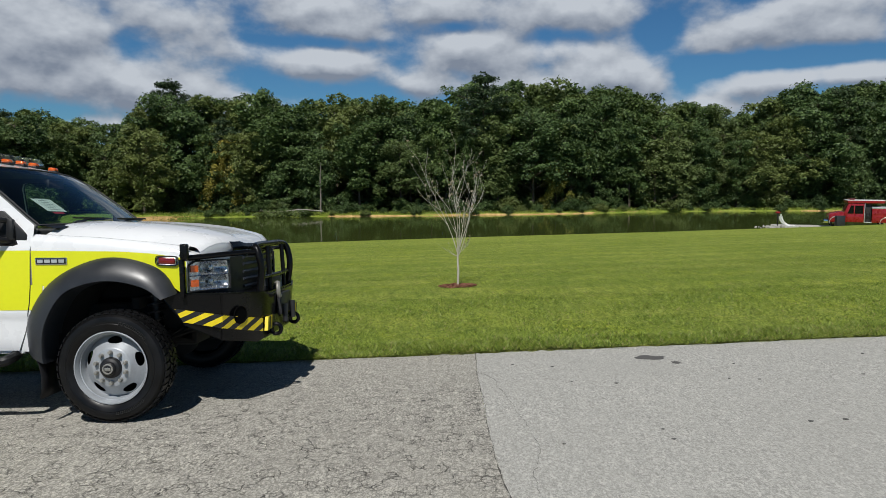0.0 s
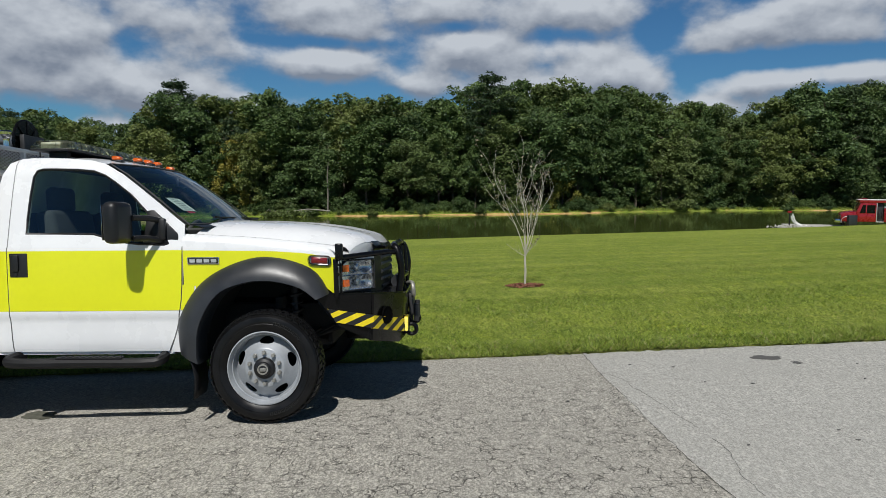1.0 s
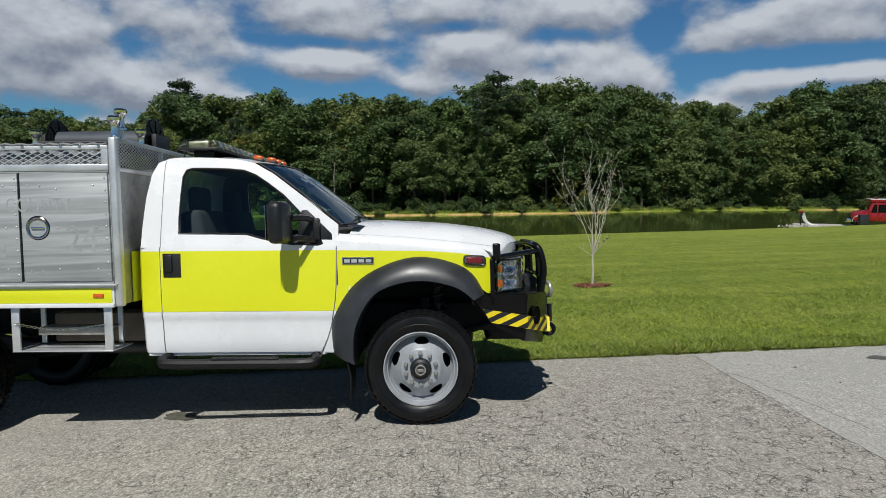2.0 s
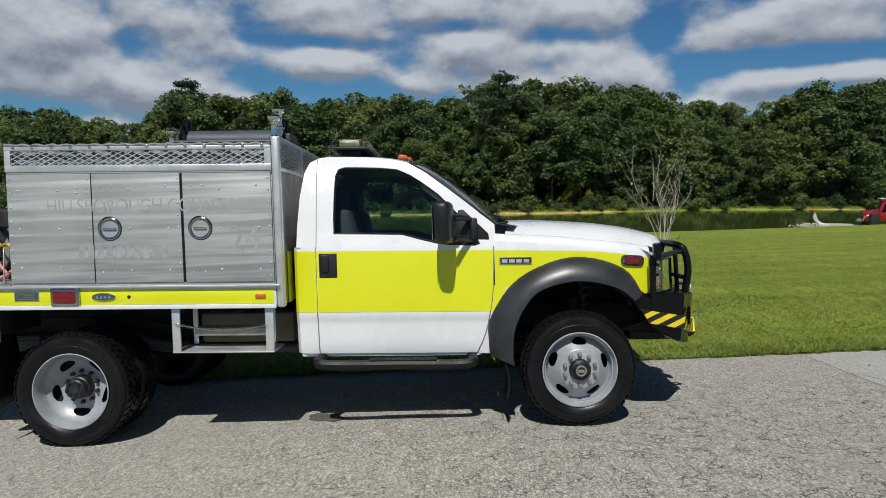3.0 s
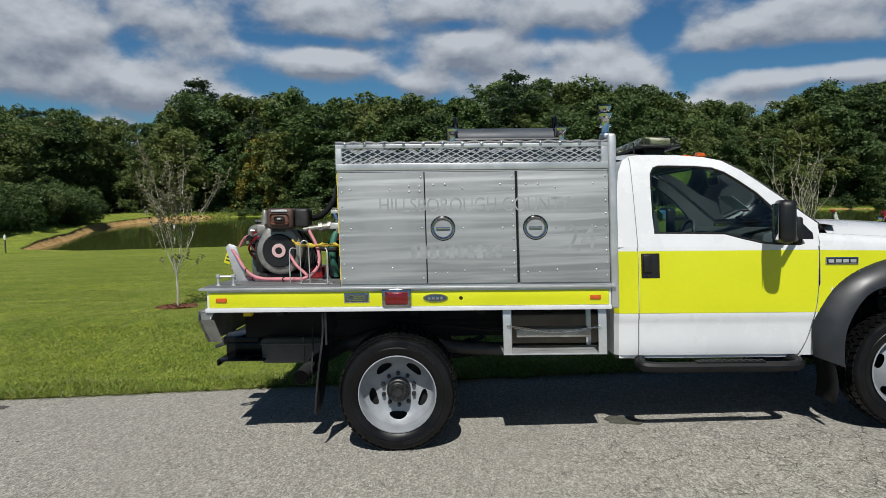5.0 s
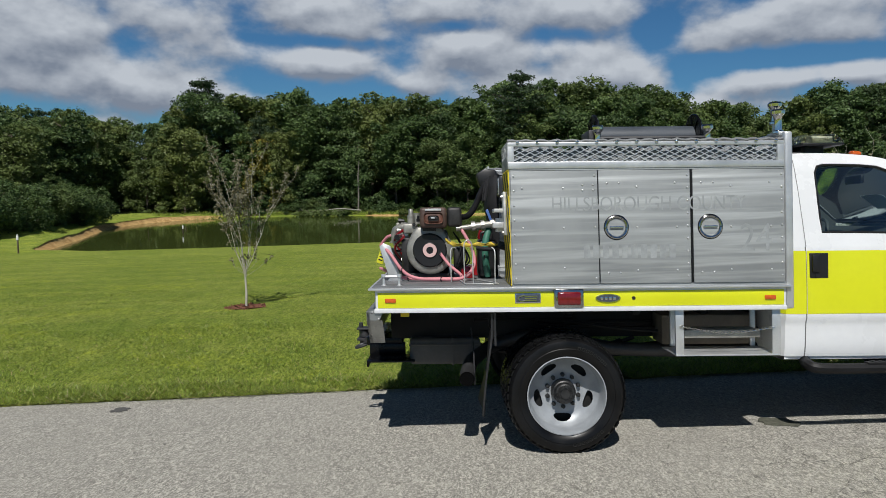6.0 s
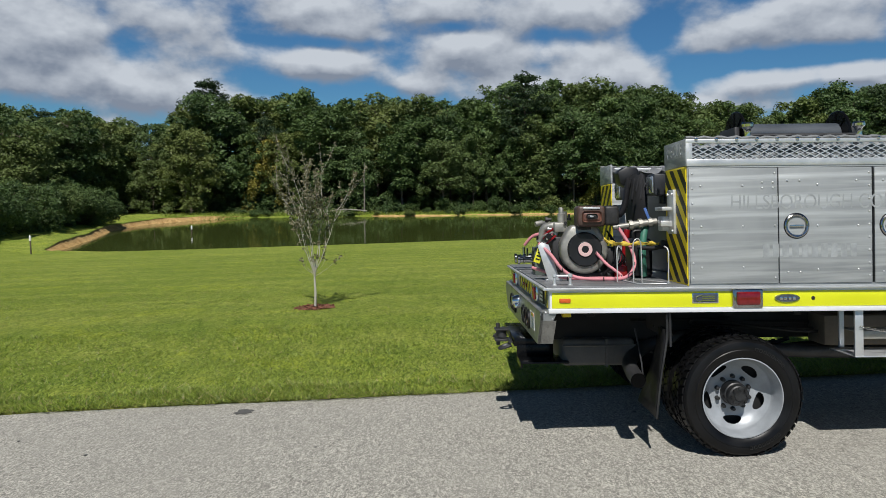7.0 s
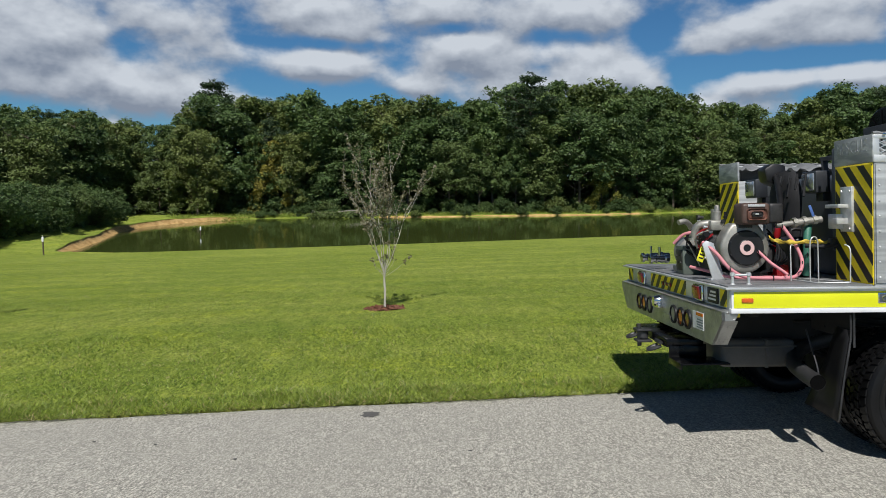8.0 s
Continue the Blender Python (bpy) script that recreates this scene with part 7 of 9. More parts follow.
def make_lightbar():
    bar = group_part("light_bar", (0, 0, 0))
    bm = bmesh.new()
    add_box(bm, -3.775, -3.475, 0.40, 2.0, 2.062, 2.078, 0.005)
    for y in (0.52, 1.82):
        add_box(bm, -3.70, -3.56, y, y + 0.07, 2.005, 2.066, 0.008)
        add_tube(bm, [(-3.78, y + 0.03, 2.0), (-3.785, y + 0.03, 2.11)], 0.006, 6)
    finish("bar_base", bm, M_BLACK_PLASTIC, bar, rake=True)
    for i in range(11):
        y = 0.40 + i * 0.1455
        bm = bmesh.new()
        vs = add_box(bm, -3.775, -3.475, y + 0.003, y + 0.143, 2.079, 2.142, 0.014, seg=3)
        for v in vs:
            if v.co.z > 2.11:
                v.co.x = -3.625 + (v.co.x + 3.625) * 0.84
                if i == 0:
                    v.co.y += 0.03
        pod = finish("lens", bm, M_LENS, bar, "yellowed clear lens", rake=True)
        bm = bmesh.new()
        add_box(bm, -3.70, -3.55, y + 0.02, y + 0.126, 2.082, 2.128, 0.006)
        finish("lamp_unit", bm, M_LAMPUNIT, bar, rake=True)


M_LENS = glass("aged_clear_lens", (0.86, 0.88, 0.78), 0.12)
M_LENS.node_tree.nodes["Principled BSDF"].inputs["IOR"].default_value = 1.2
M_LAMPUNIT = worn("lamp_reflector", (0.50, 0.50, 0.36), 0.35, 0.3, vary=0.2, scale=25.0).m
make_lightbar()


def make_step():
    """Fold-down access step with a safety chain."""
    step = group_part("access_step", (0, 0, 0))
    for x in (-4.845, -4.198):
        bm = bmesh.new()
        add_box(bm, x, x + 0.056, 0.012, 0.030, 0.630, 0.936, 0.003)
        finish("step_leg", bm, M_ALU_BRIGHT, step, "aluminium step leg", rake=True)
        bm = bmesh.new()
        add_box(bm, x + (0.05 if x < -4.5 else -0.03), x + (0.085 if x < -4.5 else 0.005), 0.28, 0.30, 0.64, 0.936, 0.003)
        finish("step_leg", bm, M_ALU_BRIGHT, step, "aluminium step leg", rake=True)
    bm = bmesh.new()
    add_box(bm, -4.845, -4.142, 0.010, 0.32, 0.622, 0.632, 0.003)
    finish("lower_tread", bm, M_ALU_BRIGHT, step, rake=True)
    bm = bmesh.new()
    add_box(bm, -4.74, -4.22, 0.16, 0.32, 0.760, 0.775, 0.003)
    add_box(bm, -4.74, -4.22, 0.15, 0.16, 0.72, 0.775, 0.003)
    finish("upper_tread", bm, M_CAST, step, rake=True)
    bm = bmesh.new()
    n = 30
    for k in range(n):
        f = (k + 0.5) / n
        x = -4.815 + 0.628 * f
        z = 0.825 - 0.040 * math.sin(math.pi * f) - 0.008 * f
        nx = [(x + 0.015 * math.cos(a), 0.004 + (0.007 * math.sin(a) if k % 2 else 0), z + (0 if k % 2 else 0.007 * math.sin(a)) + 0.12 * (f - 0.5) * 0.015 * math.cos(a)) for a in (2 * math.pi * q / 10 for q in range(10))]
        add_tube(bm, nx, 0.0028, 5, closed=True)
    finish("safety_chain", bm, M_CHROME, step, "galvanised safety chain", rake=True, angle=70)


make_step()

# ---- under the truck ----
EXHAUST_TIP = (-6.247, 0.095, 0.515)


def make_chassis():
    for y in (0.72, 1.60):
        bm = bmesh.new()
        add_box(bm, -6.80, -1.15, y, y + 0.08, 0.64, 0.86, 0.01)
        finish("frame_rail", bm, M_UNDER, truck, rake=True)
    for x, cz in ((-5.56, 0.405), (-2.005, 0.412)):
        bm = bmesh.new()
        add_tube(bm, [(x, 0.30, cz), (x, 2.10, cz)], 0.062, 12)
        add_lathe(bm, [(-0.17, 0.03), (-0.13, 0.11), (-0.05, 0.165), (0.05, 0.165), (0.13, 0.11), (0.17, 0.03)], (x, 1.2 if x < -4 else 1.45, cz), (0, 1, 0), 20)
        finish("axle", bm, M_UNDER, truck)
    for x in (-5.56, -2.005):
        for y in (0.70, 1.70):
            bm = bmesh.new()
            for k in range(5):
                w = 0.62 - 0.1 * k
                add_tube(bm, smooth_path([(x - w, y, 0.62 - k * 0.016 + 0.04), (x, y, 0.50 - k * 0.014), (x + w, y, 0.62 - k * 0.016 + 0.04)], 5), 0.016, 6)
            finish("leaf_spring", bm, M_UNDER, truck)
    for x, y0, y1 in ((-1.88, 0.62, 0.70), (-1.88, 1.70, 1.78)):
        bm = bmesh.new()
        coil = [(x + 0.055 * math.cos(a), (y0 + y1) / 2 + 0.055 * math.sin(a), 0.62 + a * 0.0105) for a in np.linspace(0, 12 * math.pi, 120)]
        add_tube(bm, coil, 0.011, 5)
        add_tube(bm, [(x, (y0 + y1) / 2, 0.45), (x, (y0 + y1) / 2, 1.05)], 0.028, 8)
        finish("shock_absorber", bm, M_STEEL_DARK, truck, rake=True)
    bm = bmesh.new()
    add_tube(bm, [(-5.45, 1.2, 0.42), (-3.0, 1.2, 0.62)], 0.045, 10)
    finish("drive_shaft", bm, M_UNDER, truck)
    bm = bmesh.new()
    add_box(bm, -3.7, -1.6, 0.80, 1.60, 0.50, 0.95, 0.05)
    finish("engine_sump", bm, M_UNDER, truck, rake=True)
    bm = bmesh.new()
    add_box(bm, -6.66, -6.12, 0.62, 1.52, 0.455, 0.655, 0.03, seg=3)
    add_tube(bm, [(-6.66, 0.612, 0.61), (-6.12, 0.612, 0.61)], 0.008, 6)
    add_box(bm, -6.34, -6.325, 0.610, 1.53, 0.452, 0.658)
    finish("rear_tank", bm, M_TANKGREY, truck, "dull grey fuel tank", rake=True)
    bm = bmesh.new()
    add_box(bm, -4.80, -4.10, 0.46, 0.70, 0.62, 0.84, 0.02)
    finish("tool_box", bm, M_BOXTAN, truck, rake=True)
    # exhaust
    bm = bmesh.new()
    path = smooth_path([(-3.4, 0.66, 0.55), (-4.4, 0.62, 0.56), (-5.15, 0.62, 0.60), (-5.6, 0.62, 0.72), (-5.98, 0.72, 0.64), (-6.17, 0.56, 0.565), (-6.225, 0.34, 0.535), EXHAUST_TIP], 6)
    add_tube(bm, path, 0.052, 16, caps=False)
    pipe = finish("exhaust_pipe", bm, M_STEEL_DARK, truck, "blackened exhaust tailpipe")
    # a black plug closes the tip, painted as the dark inside
    bm = bmesh.new()
    add_tube(bm, [tuple(Vector(path[-1]) * 0.9 + Vector(path[-2]) * 0.1), path[-2]], 0.048, 16, caps=True)
    finish("bore_shade_plug", bm, M_HOLE, pipe, "black plug for the shade inside the pipe")
    # mud flaps behind the rear wheels, on bent rods
    for side in (0, 1):
        bm = bmesh.new()
        rows = []
        for f in np.linspace(0, 1, 8):
            rows.append([(-6.06 - 0.085 * f - 0.012 * math.sin(4 * f + 3 * w), lateral(side, 0.035 + (0.16 + 0.24 * f) * w + 0.015 * f * (1 - w)), 0.86 - 0.60 * f + 0.03 * w * f) for w in np.linspace(0, 1, 5)])
        add_grid(bm, rows)
        flap = finish("mud_flap", bm, M_RUBBER, truck, "sagging black rubber mud flap")
        flap.modifiers.new("thick", "SOLIDIFY").thickness = 0.008
        bm = bmesh.new()
        add_tube(bm, smooth_path([(-6.07, lateral(side, 0.03), 0.96), (-6.075, lateral(side, 0.025), 0.80), (-6.115, lateral(side, 0.03), 0.55), (-6.145, lateral(side, 0.035), 0.30), (-6.14, lateral(side, 0.06), 0.28)], 4), 0.007, 6)
        add_tube(bm, [(-6.05, lateral(side, 0.028), 0.97), (-6.05, lateral(side, 0.028), 0.75)], 0.008, 6)
        finish("flap_rod", bm, M_STEEL_DARK, flap)
        bm = bmesh.new()
        add_box(bm, -6.062, -6.050, lateral(side, 0.04), lateral(side, 0.52), 0.80, 0.985, 0.003)
        for y in (0.10, 0.22, 0.34):
            add_lathe(bm, [(0, 0.009), (0.006, 0.008), (0.006, 0)], (-6.063, lateral(side, y), 0.84), (-1, 0, 0), 8)
        finish("flap_bracket", bm, M_UNDER, flap)
        bm = bmesh.new()
        add_tube(bm, smooth_path([(-6.20, lateral(side, 0.33), 0.83), (-6.19, lateral(side, 0.27), 0.70), (-6.19, lateral(side, 0.20), 0.575), (-6.19, lateral(side, 0.19), 0.45)], 4), 0.006, 6)
        finish("pipe_hanger", bm, M_STEEL_DARK, truck)
        bm = bmesh.new()
        add_box(bm, -6.70, -6.64, lateral(side, 0.34), lateral(side, 0.40), 0.86, 0.93, 0.004)
        finish("marker", bm, M_YELLOW_TAPE, truck, rake=True)
    # cross members and hoses that fill the underside
    rng = random.Random(8)
    for i in range(10):
        x = -6.5 + i * 0.5
        bm = bmesh.new()
        add_box(bm, x, x + 0.06, 0.5, 1.9, 0.84, 0.93, 0.006)
        finish("cross_member", bm, M_UNDER, truck, rake=True)
    bm = bmesh.new()
    for i in range(5):
        y = 0.55 + 0.06 * i
        add_tube(bm, smooth_path([(-6.4 + rng.random(), y, 0.80), (-5.6, y + 0.1, 0.74 + 0.05 * rng.random()), (-4.9, y, 0.70 + 0.1 * rng.random()), (-4.2, y + 0.05, 0.72), (-3.6, y, 0.70)], 5), 0.012, 6)
    finish("air_line", bm, M_UNDER, truck, rake=True)


M_TANKGREY = worn("dusty_tank_grey", (0.085, 0.083, 0.078), 0.7, vary=0.25, scale=5.0, grain=60.0, bump=0.1).m
M_BOXTAN = worn("dusty_tan_metal", (0.13, 0.11, 0.085), 0.8, vary=0.2, scale=6.0, bump=0.1).m
make_chassis()


def make_tail():
    # upper band with lamps and hazard stripes
    bm = bmesh.new()
    add_box(bm, -6.845, -6.82, 0.02, 2.38, 0.955, 1.084, 0.003)
    band = finish("tail_band", bm, M_ALU_BRIGHT, truck, "aluminium tail rail with hazard stripes", rake=True)
    for a, b, flip in ((0.80, 1.66, True), (0.06, 0.16, True), (2.22, 2.36, False)):
        chevrons("hazard_stripe", -6.845, a, b, 0.965, 1.075, band, flip)
    for y in (0.50, 1.86):
        bm = bmesh.new()
        add_box(bm, -6.875, -6.84, y - 0.085, y + 0.085, 0.962, 1.078, 0.010)
        lamp = finish("tail_lamp", bm, M_CHROME, band, "red tail lamp in a chrome frame", rake=True)
        bm = bmesh.new()
        add_box(bm, -6.890, -6.87, y - 0.070, y + 0.070, 0.975, 1.066, 0.010)
        finish("lens", bm, M_RED_LENS, lamp, "red lens", rake=True)
    for k in range(3):
        bm = bmesh.new()
        add_box(bm, -6.86, -6.842, 1.12 + k * 0.09, 1.17 + k * 0.09, 1.0, 1.03, 0.005)
        finish("id_lamp", bm, M_RED_LENS, band, rake=True)
    bm = bmesh.new()
    add_box(bm, -6.856, -6.843, 0.19, 0.36, 0.97, 1.07, 0.004)
    plate = finish("plate", bm, M_BLACK_PLASTIC, band, rake=True)
    for k in range(3):
        bm = bmesh.new()
        add_box(bm, -6.858, -6.855, 0.21, 0.34 - 0.02 * k, 0.99 + k * 0.025, 1.003 + k * 0.025)
        finish("plate_bar", bm, M_WHITE_PLASTIC, plate, rake=True)
    # lower tread-plate panel with chamfered ends
    bm = bmesh.new()
    add_prism(bm, [(0.0, 0.945), (0.0, 0.885), (0.17, 0.705), (2.23, 0.705), (2.40, 0.885), (2.40, 0.945)], -6.905, -6.885, "x")
    add_prism(bm, [(-6.905, 0.925), (-6.905, 0.945), (-6.83, 0.955), (-6.83, 0.935)], 0.0, 2.40, "y")
    for side in (0, 1):
        add_prism(bm, [(-6.905, 0.945), (-6.905, 0.885), (-6.82, 0.885), (-6.79, 0.945)], lateral(side, 0.0), lateral(side, 0.006), "y")
        lo, hi = (0.0, 0.885), (0.17, 0.705)
        add_grid(bm, [[(-6.905, lateral(side, p[0]), p[1]) for p in (lo, hi)], [(-6.80, lateral(side, p[0]), p[1]) for p in (lo, hi)]])
    panel = finish("tail_panel", bm, M_PLATE, truck, "aluminium tread-plate tail panel", rake=True)
    for ys in ((0.60, 0.74, 0.90), (1.50, 1.66, 1.80)):
        for i, y in enumerate(ys):
            bm = bmesh.new()
            add_lathe(bm, [(0.0, 0.072), (0.012, 0.070), (0.016, 0.058), (0.0, 0.056)], (-6.905, y, 0.815), (-1, 0, 0), 28)
            lamp = finish("round_lamp", bm, M_RUBBER, panel, "round lamp in a rubber grommet", rake=True)
            bm = bmesh.new()
            add_lathe(bm, [(0.006, 0.0), (0.010, 0.03), (0.004, 0.056), (0.0, 0.056)], (-6.905, y, 0.815), (-1, 0, 0), 24)
            mats = (M_RED_LENS, M_AMBER, M_CAST) if ys[0] < 1 else (M_CAST, M_AMBER, M_RED_LENS)
            finish("lens", bm, mats[i], lamp, rake=True)
    bm = bmesh.new()
    add_box(bm, -6.908, -6.904, 0.30, 0.50, 0.775, 0.895)
    sign = finish("warning_label", bm, M_WHITE_PLASTIC, panel, "white warning label with orange head", rake=True)
    bm = bmesh.new()
    add_box(bm, -6.910, -6.907, 0.31, 0.43, 0.868, 0.890)
    finish("orange_head", bm, M_AMBER, sign, rake=True)
    for k in range(4):
        bm = bmesh.new()
        add_box(bm, -6.910, -6.907, 0.31, 0.42 - 0.01 * (k % 2), 0.785 + k * 0.018, 0.794 + k * 0.018)
        finish("label_bar", bm, M_GREY_PRINT, sign, rake=True)
    bm = bmesh.new()
    add_lathe(bm, [(0, 0.0), (0, 0.05), (0.02, 0.05), (0.06, 0.035), (0.06, 0)], (-6.905, 1.22, 0.88), (-1, 0, 0), 16)
    add_box(bm, -6.95, -6.905, 1.14, 1.30, 0.83, 0.86, 0.005)
    finish("licence_lamp", bm, M_CHROME, panel, rake=True)
    # hitch beam with shackles
    bm = bmesh.new()
    add_box(bm, -7.00, -6.72, 0.80, 1.62, 0.575, 0.640, 0.008)
    add_box(bm, -6.98, -6.70, 0.80, 0.815, 0.49, 0.60, 0.004)
    add_box(bm, -6.98, -6.62, 0.56, 0.82, 0.487, 0.502, 0.004)
    add_box(bm, -6.98, -6.965, 0.56, 0.82, 0.455, 0.50, 0.003)
    add_box(bm, -6.80, -6.45, 1.13, 1.27, 0.58, 0.70, 0.008)
    hitch = finish("hitch", bm, M_BLACK_PAINT, truck, "black steel towing beam", rake=True)
    for y in (0.93, 1.52):
        bm = bmesh.new()
        ring = [(-7.045 - 0.055 * math.sin(a), y + 0.038 * math.cos(a), 0.605 - 0.03 + 0.0) for a in np.linspace(-0.6, math.pi + 0.6, 16)]
        ring = [(x, yy, z - 0.35 * (abs(x) - 7.0)) for x, yy, z in ring]
        add_tube(bm, ring, 0.014, 8)
        add_tube(bm, [(-7.02, y - 0.055, 0.60), (-7.02, y + 0.055, 0.60)], 0.017, 8)
        finish("shackle", bm, M_STEEL_DARK, hitch, "dark steel shackle", rake=True)
    bm = bmesh.new()
    add_box(bm, -7.12, -7.0, 1.14, 1.26, 0.555, 0.575, 0.004)
    add_box(bm, -7.12, -7.0, 1.14, 1.26, 0.645, 0.66, 0.004)
    add_tube(bm, [(-7.09, 1.2, 0.52), (-7.09, 1.2, 0.70)], 0.017, 10)
    add_lathe(bm, [(0, 0.0), (0, 0.04), (0.05, 0.04), (0.05, 0.0)], (-7.06, 1.2, 0.585), (0, 0, 1), 16)
    finish("pintle", bm, M_STEEL_DARK, hitch, rake=True)


make_tail()

# ---- pump set and kit on the deck ----
DECK = 1.108


def thing(name, label, category):
    return group(name, label, category, SLOPE)


def make_pump():
    eng = thing("pump_engine", "small diesel pump engine with black fan and brown air filter", "engine")
    cx, cz = -6.48, 1.325
    bm = bmesh.new()
    out = [(cx + 0.176 * math.cos(a), cz - 0.005 + 0.178 * math.sin(a)) for a in np.linspace(math.radians(155), math.radians(385), 26)]
    out += [(cx + 0.135, cz + 0.120), (cx + 0.095, cz + 0.178), (cx - 0.095, cz + 0.178), (cx - 0.135, cz + 0.120)]
    add_prism(bm, out, 0.605, 0.74, "y", bevel=0.022)
    finish("fan_shroud", bm, M_CAST, eng, "cast aluminium fan shroud", rake=True, angle=50)
    bm = bmesh.new()
    add_lathe(bm, [(0.0, 0.128), (0.010, 0.128), (0.022, 0.118), (0.020, 0.060), (0.026, 0.052), (0.026, 0.0)], (cx, 0.605, cz), (0, -1, 0), 36)
    fan = finish("fan_cover", bm, M_BLACK_PLASTIC, eng, "black fan cover", rake=True)
    for k in range(8):
        t = 2 * math.pi * (k + 0.5) / 8
        bm = bmesh.new()
        add_lathe(bm, [(0, 0.006), (0.004, 0.005), (0.005, 0)], (cx + 0.121 * math.cos(t), 0.586, cz + 0.121 * math.sin(t)), (0, -1, 0), 6)
        finish("cover_bolt", bm, M_STEEL_DARK, fan, rake=True)
    bm = bmesh.new()
    add_lathe(bm, [(0.026, 0.053), (0.030, 0.051), (0.030, 0.028), (0.026, 0.026)], (cx, 0.605, cz), (0, -1, 0), 30)
    finish("fan_label", bm, M_PALE_RED, fan, "pale pink ring label", rake=True)
    bm = bmesh.new()
    add_box(bm, cx - 0.05, cx + 0.05, 0.600, 0.606, cz + 0.145, cz + 0.175, 0.003)
    finish("name_plate", bm, M_GUNMETAL, eng, rake=True)
    bm = bmesh.new()
    add_box(bm, -6.60, -6.34, 0.74, 1.02, 1.13, 1.48, 0.03)
    add_box(bm, -6.66, -6.30, 0.66, 1.04, DECK, 1.15, 0.01)
    add_box(bm, -6.30, -6.22, 0.68, 0.95, 1.14, 1.34, 0.02)
    case = finish("crankcase", bm, M_GUNMETAL, eng, "dark finned crankcase", rake=True)
    for k in range(7):
        bm = bmesh.new()
        add_box(bm, -6.61, -6.35, 0.73, 0.98, 1.36 + k * 0.018, 1.366 + k * 0.018)
        finish("cooling_fin", bm, M_GUNMETAL, case, rake=True)
    bm = bmesh.new()
    add_box(bm, -6.545, -6.345, 0.50, 0.66, 1.492, 1.645, 0.024, seg=3)
    air = finish("air_filter", bm, M_RUST, eng, "brown air filter box", rake=True)
    bm = bmesh.new()
    add_box(bm, -6.515, -6.375, 0.492, 0.505, 1.525, 1.605, 0.022, seg=3)
    finish("filter_panel", bm, M_RUST_LIGHT, air, "worn reddish-brown oval panel", rake=True)
    bm = bmesh.new()
    add_box(bm, -6.485, -6.405, 0.486, 0.496, 1.545, 1.585, 0.016, seg=3)
    finish("filter_emblem", bm, M_GUNMETAL, air, rake=True)
    bm = bmesh.new()
    add_box(bm, -6.505, -6.385, 0.493, 0.502, 1.618, 1.634, 0.002)
    add_box(bm, -6.460, -6.435, 0.482, 0.490, 1.560, 1.572, 0.002)
    finish("filter_label", bm, M_ALU_BRIGHT, air, rake=True)
    # small fittings, bolts and unions round the cylinder head
    frng = random.Random(12)
    for k in range(26):
        bm = bmesh.new()
        c = (-6.73 + 0.19 * frng.random(), 0.66 + 0.30 * frng.random(), 1.20 + 0.36 * frng.random())
        r = frng.uniform(0.008, 0.022)
        way = ((1, 0, 0), (0, 1, 0), (0, 0, 1))[k % 3]
        h = frng.uniform(0.02, 0.06)
        add_lathe(bm, [(0, 0), (0, r), (h * 0.4, r), (h * 0.45, r * 0.65), (h, r * 0.6), (h, 0)], c, way, 8)
        finish("engine_fitting", bm, (M_CAST, M_GUNMETAL, M_ALU_BRIGHT, M_RUBBER)[k % 4], eng, rake=True)
    bm = bmesh.new()
    add_box(bm, -6.343, -6.235, 0.53, 0.70, 1.500, 1.645, 0.022, seg=3)
    finish("silencer", bm, M_GUNMETAL, eng, "dark silencer box", rake=True)
    bm = bmesh.new()
    add_lathe(bm, [(0, 0), (0, 0.028), (0.07, 0.028), (0.075, 0.020), (0.11, 0.018), (0.12, 0.010), (0.12, 0)], (-6.62, 0.76, 1.52), (0, 0, 1), 16)
    add_lathe(bm, [(0, 0), (0, 0.03), (0.09, 0.03), (0.09, 0.0)], (-6.58, 0.90, 1.52), (0, 0, 1), 14)
    add_box(bm, -6.68, -6.58, 0.72, 0.86, 1.45, 1.525, 0.012)
    finish("fuel_pump", bm, M_CAST, eng, "silver fuel fitting", rake=True)
    bm = bmesh.new()
    add_tube(bm, smooth_path([(-6.25, 0.66, 1.57), (-6.18, 0.72, 1.585), (-6.12, 0.82, 1.66), (-6.06, 0.97, 1.78), (-6.01, 1.10, 1.85), (-6.00, 1.18, 1.87)], 6), 0.023, 12)
    finish("intake_hose", bm, M_RUBBER, eng, "black corrugated intake hose", rake=True)
    rng = random.Random(2)
    for i in range(7):
        bm = bmesh.new()
        p0 = (-6.66 - 0.04 * rng.random(), 0.66 + 0.3 * rng.random(), 1.30 + 0.25 * rng.random())
        p1 = (p0[0] - 0.08, p0[1] + 0.05, p0[2] - 0.10 * rng.random())
        p2 = (-6.72 + 0.1 * rng.random(), 0.9, 1.18)
        add_tube(bm, smooth_path([p0, p1, p2], 6), 0.007 + 0.006 * rng.random(), 6)
        finish("fuel_line", bm, (M_RUBBER, M_CAST, M_RED_PAINT)[i % 3], eng, rake=True)
    bm = bmesh.new()
    add_box(bm, -6.70, -6.60, 0.72, 0.95, 1.15, 1.42, 0.02)
    finish("gear_housing", bm, M_GUNMETAL, eng, "dark gear housing", rake=True)
    bm = bmesh.new()
    add_tube(bm, smooth_path([(-6.58, 0.78, 1.49), (-6.68, 0.80, 1.50), (-6.745, 0.83, 1.475), (-6.755, 0.85, 1.39)], 5), 0.030, 12)
    add_lathe(bm, [(0, 0), (0, 0.044), (0.018, 0.044), (0.018, 0)], (-6.755, 0.85, 1.375), (0, 0, 1), 12)
